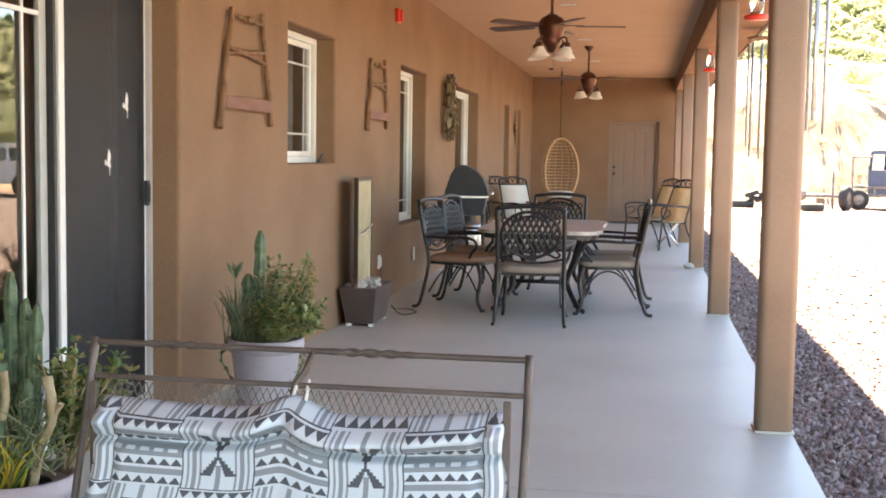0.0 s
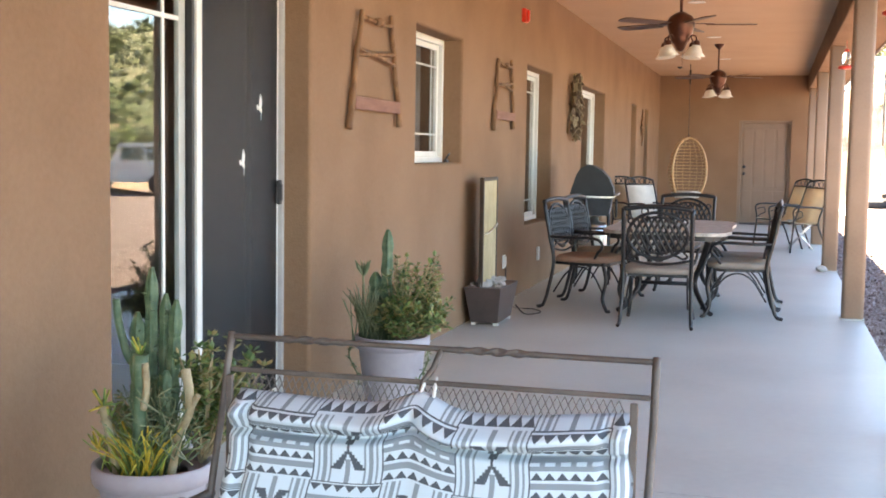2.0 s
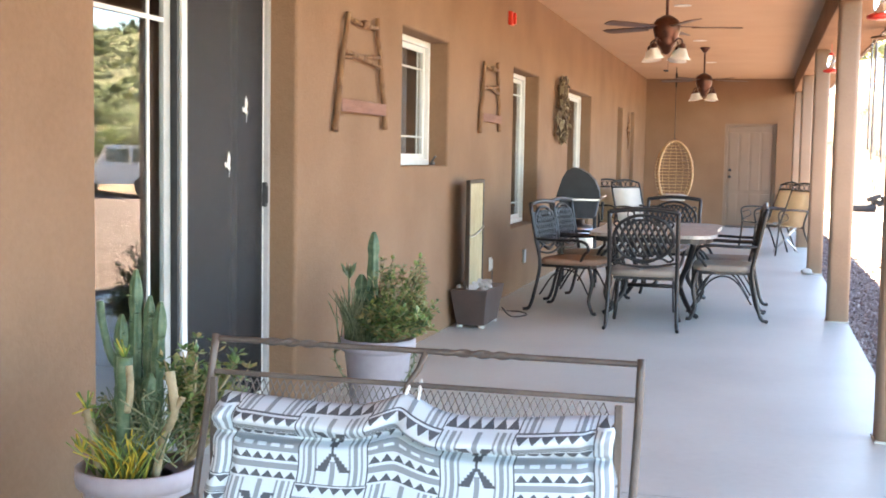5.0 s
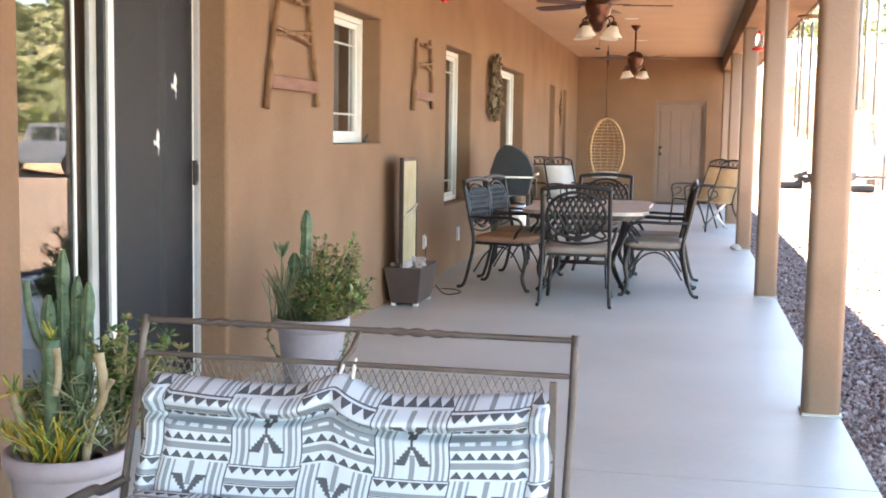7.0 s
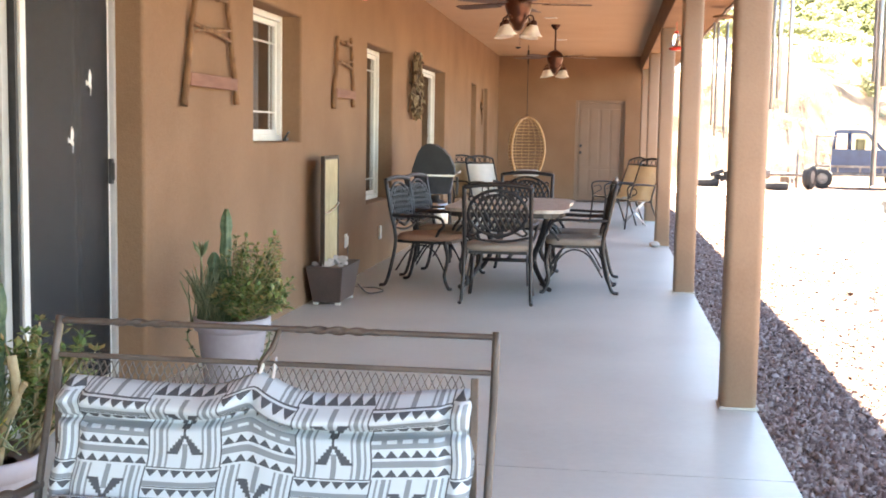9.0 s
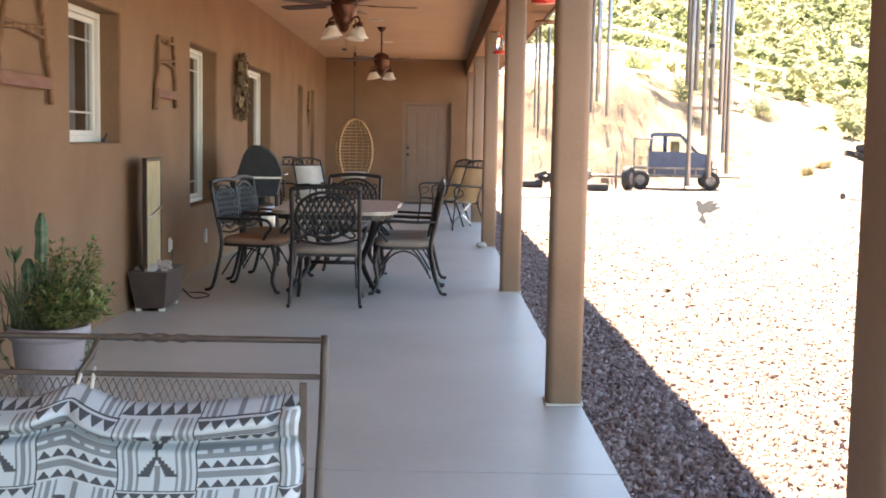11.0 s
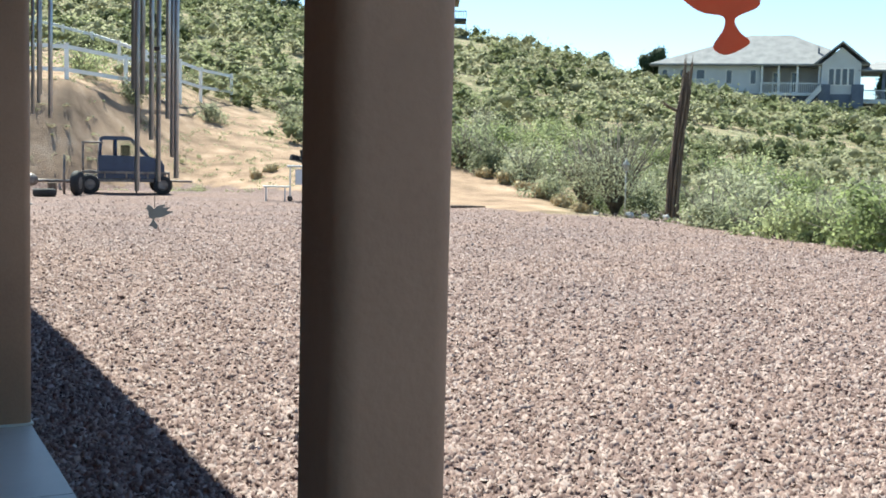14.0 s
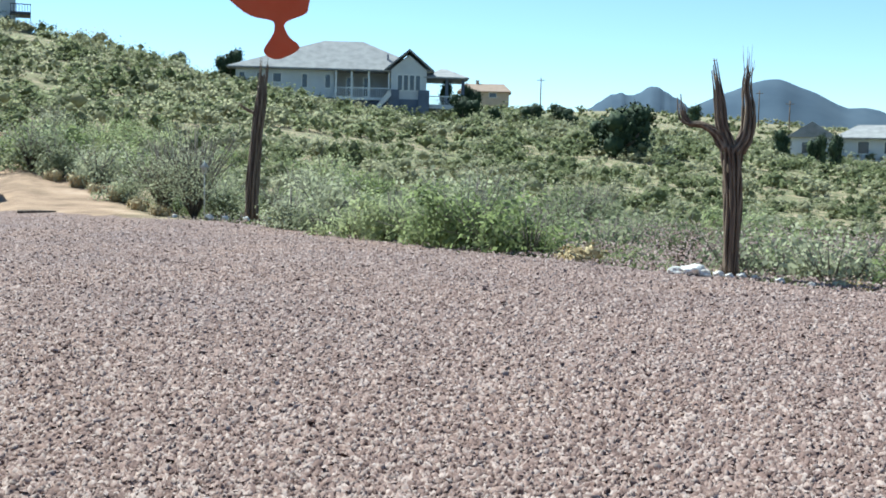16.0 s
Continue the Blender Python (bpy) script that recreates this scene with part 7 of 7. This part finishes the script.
for k in range(8):
    bx("deck_post", DARK, h4, 2.02 + 0.3 * k, 2.08 + 0.3 * k, -0.78, -0.72, -1.5 if k in (0, 7) else 0.5, 1.3)
far_window(a, -0.6, 0.8, 0, 0.8, 2.2)
h5 = copy_thing(h4, house_at(17.2, 175, 1.6))
for az, r, h in ((51.6, 240, 8), (61.9, 260, 8), (63.3, 230, 7)):
    m = house_at(az, r)
    pole = thing("utility_pole", "thin grey wooden utility pole", "utility pole", m, group="utility poles")
    bm = bmesh.new()
    tube(bm, [(0, 0, -0.5), (0, 0, h)], 0.14, 6, 0.1)
    part("shaft", bm, DEADWOOD, pole)
    bm = bmesh.new()
    box(bm, 0, 0, h - 0.6, 1.6, 0.12, 0.12)
    part("crossarm", bm, DEADWOOD, pole)

# ---- shrubs ----
LEAF_A = material("grey_green_leaf", [(0.19, 0.21, 0.12), (0.255, 0.275, 0.165), (0.32, 0.335, 0.21), (0.38, 0.39, 0.26)], 0.7, scale=2.5, fine=30, island=0.25, bump=0.8, bump_scale=28, per_object=0.75, spec=0.2, translucent=0.6)
LEAF_B = material("bright_green_leaf", [(0.18, 0.22, 0.09), (0.245, 0.29, 0.125), (0.315, 0.355, 0.17), (0.38, 0.41, 0.22)], 0.7, scale=2.5, fine=30, island=0.25, bump=0.8, bump_scale=28, per_object=0.7, spec=0.2, translucent=0.6)
DRYLEAF = material("dry_grass_tuft", [(0.30, 0.22, 0.10), (0.42, 0.33, 0.17), (0.50, 0.42, 0.24)], 0.85, scale=2, island=0.5, per_object=0.3)
BARK = material("grey_twig_bark", [(0.11, 0.09, 0.07), (0.19, 0.16, 0.13)], 0.9, scale=8)
FARLEAF = material("hill_brush_leaf", [(0.155, 0.175, 0.085), (0.21, 0.235, 0.12), (0.28, 0.295, 0.165), (0.36, 0.355, 0.225)], 0.75, scale=0.3, fine=7, island=0.1, bump=0.9, bump_scale=6, attribute="tint", spec=0.15, translucent=0.6)
JUNIPER = material("dark_juniper_leaf", [(0.02, 0.035, 0.016), (0.04, 0.06, 0.028), (0.065, 0.09, 0.045)], 0.75, scale=1, island=0.4, spec=0.2)


def leaf_cloud(rng, n, rx, rz, size, lumps, core=8, fill=0.62, tilt=0.38, lift=0.0, wide=0.6, inner=0.8, outer=1.14):
    """Leaf quads over overlapping leafy lumps, and the lumps' dense inside: leaves, vertices, faces."""
    c = rng.normal(size=(lumps, 3)) * (0.42 * rx, 0.42 * rx, 0.2 * rz) + (0, 0, 0.48 * rz)
    rad = rng.uniform(0.34, 0.6, lumps) * min(rx, rz * 1.1)
    k = rng.integers(0, lumps, n)
    d = rng.normal(size=(n, 3))
    d /= np.linalg.norm(d, axis=1)[:, None]
    p = c[k] + d * (rad[k] * (inner + (outer - inner) * rng.uniform(0, 1, n) ** 1.4))[:, None]
    p[:, 2] = np.abs(p[:, 2])
    nn = d + tilt * rng.normal(size=(n, 3)) + (0, 0, lift)
    nn /= np.linalg.norm(nn, axis=1)[:, None]
    a = np.cross(nn, rng.normal(size=(n, 3)))
    a /= np.linalg.norm(a, axis=1)[:, None] + 1e-6
    b = np.cross(nn, a)
    s = (size * rng.uniform(0.6, 1.4, n))[:, None]
    a, b = a * s, b * s * wide
    leaves = np.stack([p - a, p - b, p + a, p + b], 1)
    verts, faces = [np.zeros((0, 3))], [np.zeros((0, 4), int)]
    if core:
        rows = core // 2
        u, w = np.meshgrid(np.linspace(0, 2 * np.pi, core, endpoint=False), np.linspace(0.05, np.pi - 0.05, rows + 1))
        i, j = np.meshgrid(np.arange(rows), np.arange(core), indexing="ij")
        ring = np.stack([i * core + j, (i + 1) * core + j, (i + 1) * core + (j + 1) % core, i * core + (j + 1) % core], -1).reshape(-1, 4)
        for q in range(lumps):
            rr = rad[q] * fill * (1 + 0.16 * rng.normal(size=u.shape))
            g = np.stack([c[q, 0] + rr * np.sin(w) * np.cos(u), c[q, 1] + rr * np.sin(w) * np.sin(u), np.maximum(0.0, c[q, 2] + rr * np.cos(w))], -1)
            faces.append(ring + q * u.size)
            verts.append(g.reshape(-1, 3))
    return leaves, np.concatenate(verts), np.concatenate(faces)


def quad_mesh(name, clouds, mat, tints=None):
    """One mesh from leaf clouds; the inside is shaded smooth."""
    me = bpy.data.meshes.new(name)
    co, idx, smooth, tint, base = [], [], [], [], 0
    for m, (leaves, verts, faces) in enumerate(clouds):
        n = len(leaves)
        co += [leaves.reshape(-1, 3), verts]
        idx += [np.arange(4 * n).reshape(-1, 4) + base, faces + base + 4 * n]
        smooth += [np.zeros(n, bool), np.ones(len(faces), bool)]
        tint.append(np.full(4 * n + len(verts), tints[m] if tints else 0.5))
        base += 4 * n + len(verts)
    co, idx, smooth = np.concatenate(co), np.concatenate(idx), np.concatenate(smooth)
    me.vertices.add(len(co))
    me.vertices.foreach_set("co", co.reshape(-1).astype(np.float32))
    me.loops.add(idx.size)
    me.loops.foreach_set("vertex_index", idx.reshape(-1).astype(np.int32))
    me.polygons.add(len(idx))
    me.polygons.foreach_set("loop_start", np.arange(0, idx.size, 4, dtype=np.int32))
    me.polygons.foreach_set("use_smooth", smooth)
    me.update(calc_edges=True)
    if tints:
        me.attributes.new("tint", "FLOAT", "POINT").data.foreach_set("value", np.concatenate(tint).astype(np.float32))
    me.materials.append(mat)
    return me


rng = np.random.default_rng(7)
SHRUBS = []
for v, (mat, rx, rz, n, size) in enumerate(((LEAF_A, 0.8, 1.0, 1900, 0.040), (LEAF_A, 1.0, 1.3, 2100, 0.042), (LEAF_B, 0.9, 1.1, 2000, 0.042), (LEAF_B, 1.1, 0.9, 2000, 0.042), (LEAF_A, 0.7, 0.7, 1700, 0.037))):
    sh = thing("shrub", "dense grey-green desert shrub with twiggy stems", "shrub", pose(0, 0, 0), group="desert shrubs")
    lv = new("leaves", quad_mesh("leaves", [leaf_cloud(rng, n, rx, rz, size, 14, 0, 0.45, 0.5, 0.6, 0.6, 0.4, 1.22)], mat))
    lv.parent = sh
    tagged(lv, kind="stuff")
    bm = bmesh.new()
    for _ in range(26):
        a = rng.uniform(0, 6.28)
        o = Vector((math.cos(a), math.sin(a), 0)) * rx * rng.uniform(0.2, 1.0)
        tube(bm, [(0, 0, 0), o * 0.4 + Vector((0, 0, rz * 0.5)), o + Vector((0, 0, rz * rng.uniform(0.6, 1.15)))], 0.02, 4, 0.004)
    tagged(part("stem_tangle", bm, BARK, sh), kind="stuff")
    SHRUBS.append(sh)
twig = thing("twiggy_shrub", "feathery grey half-bare shrub", "shrub", pose(0, 0, 0), group="desert shrubs")
lv = new("leaves", quad_mesh("leaves", [leaf_cloud(rng, 4200, 1.0, 1.6, 0.022, 14, 0)], LEAF_A))
lv.parent = twig
tagged(lv, kind="stuff")
bm = bmesh.new()
for _ in range(110):
    a = rng.uniform(0, 6.28)
    o = Vector((math.cos(a), math.sin(a), 0)) * rng.uniform(0.2, 1.15)
    tube(bm, [(0, 0, 0), o * 0.45 + Vector((0, 0, 0.9)), o + Vector((0, 0, rng.uniform(1.2, 2.0)))], 0.014, 4, 0.004)
tagged(part("stem_tangle", bm, BARK, twig), kind="stuff")
tuft = thing("dry_grass", "clump of dry straw-coloured grass", "grass", pose(0, 0, 0), group="dry grass clumps")
lv = new("blades", quad_mesh("blades", [leaf_cloud(rng, 700, 0.35, 0.36, 0.025, 8, 8)], DRYLEAF))
lv.parent = tuft
tagged(lv, kind="stuff")


def spot(az, r):
    x, y = r * math.sin(math.radians(az)), r * math.cos(math.radians(az))
    return x, y, land(x, y)[0]


placed = []


def plant_at(src, az, r, k, kz=None):
    x, y, z = spot(az, r)
    c = copy_thing(src, pose(x, y, z - 0.05, 0, 0, float(rng.uniform(0, 360))))
    c.matrix_basis = c.matrix_basis @ Matrix.Diagonal((k, k, kz or k, 1))
    placed.append((x, y, k))
    return c


# chosen shrubs along the edge
plant_at(twig, 35.0, 32.3, 1.35)
plant_at(twig, 33.6, 33.5, 1.1)
for az, off, k, src in ((39.6, 0.9, 1.0, 0), (41.0, 1.2, 1.1, 4), (42.6, 1.0, 0.9, 3), (44.4, 1.3, 1.1, 2), (46.5, 1.5, 1.2, 3), (48.2, 1.3, 1.35, 2), (49.8, 1.4, 1.2, 3), (51.3, 1.5, 1.0, 2),
                       (53.2, 1.2, 0.6, 4), (55.4, 1.6, 0.7, 3), (57.2, 1.5, 0.65, 4), (58.6, 1.8, 0.6, 3), (61.9, 2.2, 1.1, 1), (63.6, 2.4, 1.2, 0), (65.4, 2.2, 1.15, 1), (67.3, 2.6, 1.1, 0), (69.2, 2.4, 1.1, 2),
                       (27.6, 9.6, 1.3, 1), (29.0, 9.0, 1.3, 0), (26.2, 10.5, 1.3, 2), (30.6, 8.0, 1.1, 1), (32.0, 5.6, 1.0, 0), (28.2, 11.0, 1.5, 2), (24.8, 12.0, 1.4, 1)):
    plant_at(SHRUBS[src], az, profile(az)[0] + off, k)
for az, off, k in ((28.6, 7.8, 1.2), (29.6, 7.2, 1.3), (30.4, 6.4, 1.0), (31.4, 5.4, 1.3), (32.4, 3.6, 1.1), (33.4, 1.8, 1.0), (53.9, 0.8, 1.5), (60.6, 0.8, 1.0), (66.0, 0.8, 1.1), (17.5, 3.0, 1.0), (18.4, 5, 1.1)):
    plant_at(tuft, az, profile(az)[0] + off, k)
tries = 0
while len(placed) < 215 and tries < 4000:
    tries += 1
    az = float(rng.uniform(24, 76))
    e = profile(az)[0]
    r = e + float(rng.uniform(1.5 + max(0.0, 34 - az) * 1.4, 27))
    x, y, z = spot(az, r)
    k = float(rng.uniform(0.6, 1.45))
    if noise.noise((x * 0.11, y * 0.11, 9)) < -0.28 or any((x - a) ** 2 + (y - b) ** 2 < (0.55 * (k + c)) ** 2 for a, b, c in placed):
        continue
    plant_at(SHRUBS[int(rng.integers(0, 5))], az, r, k, k * float(rng.uniform(0.8, 1.15)))
for az, r, k in ((11.9, 50, 1.0), (9.6, 51, 1.3), (15.3, 55, 1.1), (6.5, 50, 1.2), (3.0, 50, 1.3), (20.5, 57, 1.5), (19.3, 60, 1.4), (22.5, 56, 1.5)):
    plant_at(SHRUBS[int(rng.integers(0, 4))], az, r, k)
for sh in (*SHRUBS, twig, tuft):
    x, y, z = spot(float(rng.uniform(44, 70)), 40)
    sh.matrix_basis = pose(x, y, z)


def hill_brush():
    """Brush over the hills, too much to count: bush by bush, with bare soil between."""
    clouds, tints, grid = [], [], {}

    def bush(az, r, k, kz, n, size, lumps, core, tint):
        x, y, z = spot(az, r)
        leaves, verts, faces = leaf_cloud(rng, n, 1.0, 1.0, size / k, lumps, core, 0.46, 0.6, 0.35, 0.7, 0.45, 1.18)
        s = (k, k, k * kz)
        clouds.append((leaves * s + (x, y, z - 0.08), verts * s + (x, y, z - 0.08), faces))
        tints.append(float(np.clip(tint, 0, 1)))

    for x, y, k in placed:
        grid.setdefault((int(x // 4), int(y // 4)), []).append((x, y, k * 0.9))
    for _ in range(11000):
        az = float(rng.uniform(-2, 82))
        r = math.sqrt(float(rng.uniform(34 ** 2, 175 ** 2)))
        if r < profile(az)[0] + (13 if az > 25 else 11):
            continue
        x, y = r * math.sin(math.radians(az)), r * math.cos(math.radians(az))
        if noise.noise((x * 0.06, y * 0.06, 4)) < -0.36 or (az < 24 and r < 64 and rng.uniform() < 0.93):
            continue
        k = float(rng.uniform(0.7, 2.2)) * (1.0 + 0.2 * (r > 90)) * (0.9 if az > 44 else 1.0) * (0.72 if az > 57 and r > 55 else 1.0)
        cell = (int(x // 4), int(y // 4))
        near = [q for dx in (-1, 0, 1) for dy in (-1, 0, 1) for q in grid.get((cell[0] + dx, cell[1] + dy), ())]
        if any((x - a) ** 2 + (y - b) ** 2 < ((0.5 if az < 48 else 0.54) * (k + m)) ** 2 for a, b, m in near):
            continue
        grid.setdefault(cell, []).append((x, y, k))
        n = int((340 if r < 75 else 125) * min(1.5, max(0.6, k / 1.4)))
        bush(az, r, k, float(rng.uniform(0.55, 0.85)), n, 0.08 if r < 75 else 0.15, 7 if r < 75 else 5, 4, 0.55 + 0.36 * rng.normal())
    for _ in range(620):
        bush(float(rng.uniform(0, 24)), float(rng.uniform(40.8, 60)), float(rng.uniform(0.1, 0.42)), 0.7, 50, 0.035, 4, 0, float(rng.uniform(0.55, 1)))
    for _ in range(1700):
        bush(float(rng.uniform(20, 82)), float(rng.uniform(170, 420)), float(rng.uniform(1.0, 2.2)), 0.7, 14, 0.3, 3, 6, 0.45 + 0.3 * rng.normal())
    for q in range(14):
        bush(47.4 + 0.24 * q, 250 + 1.3 * (q % 4), float(rng.uniform(1.8, 2.8)), 0.9, 120, 0.3, 5, 4, 0.4 + 0.2 * rng.normal())
    return quad_mesh("hill_brush", clouds, FARLEAF, tints)


tagged(new("hill_brush", hill_brush()), "green and grey-green desert brush over the hills", "brush", kind="stuff")

# junipers on the hills
jun = None
for az, r, k, kz in ((34.2, 138, 1.0, 1.3), (36.6, 133, 1.6, 2.3), (47.0, 132, 1.1, 2.6), (47.9, 126, 1.9, 1.9), (48.2, 140, 1.3, 2.4), (55.9, 95, 2.5, 2.4), (55.0, 97, 1.7, 2.0), (51.2, 150, 1.7, 1.6), (52.6, 160, 1.8, 1.8),
                   (53.0, 150, 1.2, 1.3), (64.6, 120, 1.0, 2.0), (65.4, 122, 1.1, 2.2), (63.0, 140, 1.4, 2.0), (60.2, 190, 1.6, 1.5), (58.9, 210, 2.2, 2.2), (21.2, 168, 2.3, 2.6), (18.9, 170, 2.6, 2.2), (49.4, 128, 1.2, 1.3)):
    x, y, z = spot(az, r)
    if jun is None:
        jun = thing("juniper", "dark green rounded juniper tree", "tree", pose(x, y, z - 0.2), group="junipers")
        bm = bmesh.new()
        tube(bm, [(0, 0, 0), (0.05, 0, 0.5), (0, 0.05, 1.1)], 0.13, 6, 0.07)
        for q in range(6):
            a = q * 1.05
            tube(bm, [(0, 0, 0.45), (0.4 * math.cos(a), 0.4 * math.sin(a), 1.0)], 0.06, 5, 0.02)
        part("trunk", bm, BARK, jun)
        lv = new("crown", quad_mesh("crown", [leaf_cloud(rng, 1400, 0.95, 1.9, 0.07, 18, 10)], JUNIPER))
        lv.parent = jun
        tagged(lv, kind="stuff")
        jun.matrix_basis = jun.matrix_basis @ Matrix.Diagonal((k, k, kz, 1))
    else:
        c = copy_thing(jun, pose(x, y, z - 0.2, 0, 0, az * 77 % 360))
        c.matrix_basis = pose(x, y, z - 0.2, 0, 0, az * 77 % 360) @ Matrix.Diagonal((k, k, kz, 1))

# ---- loose gravel, denser close to the porch ----
GRAVEL = material("pinkish_gravel", [(0.15, 0.10, 0.089), (0.195, 0.133, 0.117), (0.24, 0.17, 0.15), (0.28, 0.208, 0.185), (0.35, 0.28, 0.255)], 0.9, scale=30, fine=120, island=0.6, spec=0.2)


def gravel_stones(n, az0, az1, r0, r1, seed):
    g = np.random.default_rng(seed)
    az = np.radians(g.uniform(az0, az1, n))
    r = r0 * (r1 / r0) ** g.uniform(0, 1, n)
    x, y = r * np.sin(az), r * np.cos(az)
    keep = (x > EDGE + 0.02) & (g.uniform(0, 1, n) > (r - 14) / 24)
    x, y, r = x[keep], y[keep], r[keep]
    n = len(x)
    # angular chips: a rectangle below, a short ridge above
    corner = np.array([(-1, -1, -1), (1, -1, -1), (1, 1, -1), (-1, 1, -1), (-0.6, 0, 1), (0.6, 0, 1)], float)
    size = 0.0122 * np.exp(0.28 * np.clip(g.normal(size=n), -2, 1.5)) * (1 + 0.02 * r)
    dims = size[:, None] * g.uniform(0.65, 1.3, (n, 3)) * (1, 0.9, 0.75)
    v = corner[None] * dims[:, None] * g.uniform(0.6, 1.15, (n, 6, 1)) + (np.clip(g.normal(0, 0.22, (n, 6, 3)), -0.45, 0.45) * size[:, None, None])
    a, b = g.uniform(0, 6.28, n), g.normal(0, 0.5, n)
    ca, sa, cb, sb = np.cos(a), np.sin(a), np.cos(b), np.sin(b)
    X = v[..., 0] * cb[:, None] - v[..., 2] * sb[:, None]
    Z = v[..., 0] * sb[:, None] + v[..., 2] * cb[:, None]
    Xr = X * ca[:, None] - v[..., 1] * sa[:, None] + x[:, None]
    Yr = X * sa[:, None] + v[..., 1] * ca[:, None] + y[:, None]
    co = np.stack([Xr, Yr, Z - 0.1 + 0.45 * size[:, None]], -1)
    face = np.array([0, 1, 5, 4, 2, 3, 4, 5, 1, 2, 5, 3, 0, 4])   # two slopes and two ends, no underside
    idx = (np.arange(n)[:, None] * 6 + face[None]).reshape(-1)
    me = bpy.data.meshes.new("gravel")
    me.vertices.add(6 * n)
    me.vertices.foreach_set("co", co.reshape(-1).astype(np.float32))
    me.loops.add(len(idx))
    me.loops.foreach_set("vertex_index", idx.astype(np.int32))
    me.polygons.add(4 * n)
    me.polygons.foreach_set("loop_start", (np.arange(n)[:, None] * 14 + np.array([0, 4, 8, 11])[None]).reshape(-1).astype(np.int32))
    me.update(calc_edges=True)
    me.materials.append(GRAVEL)
    return me


tagged(new("gravel", gravel_stones(145000, 1.5, 72, 4.2, 38, 3)), "loose pinkish-brown crushed stone gravel", "gravel", kind="stuff")
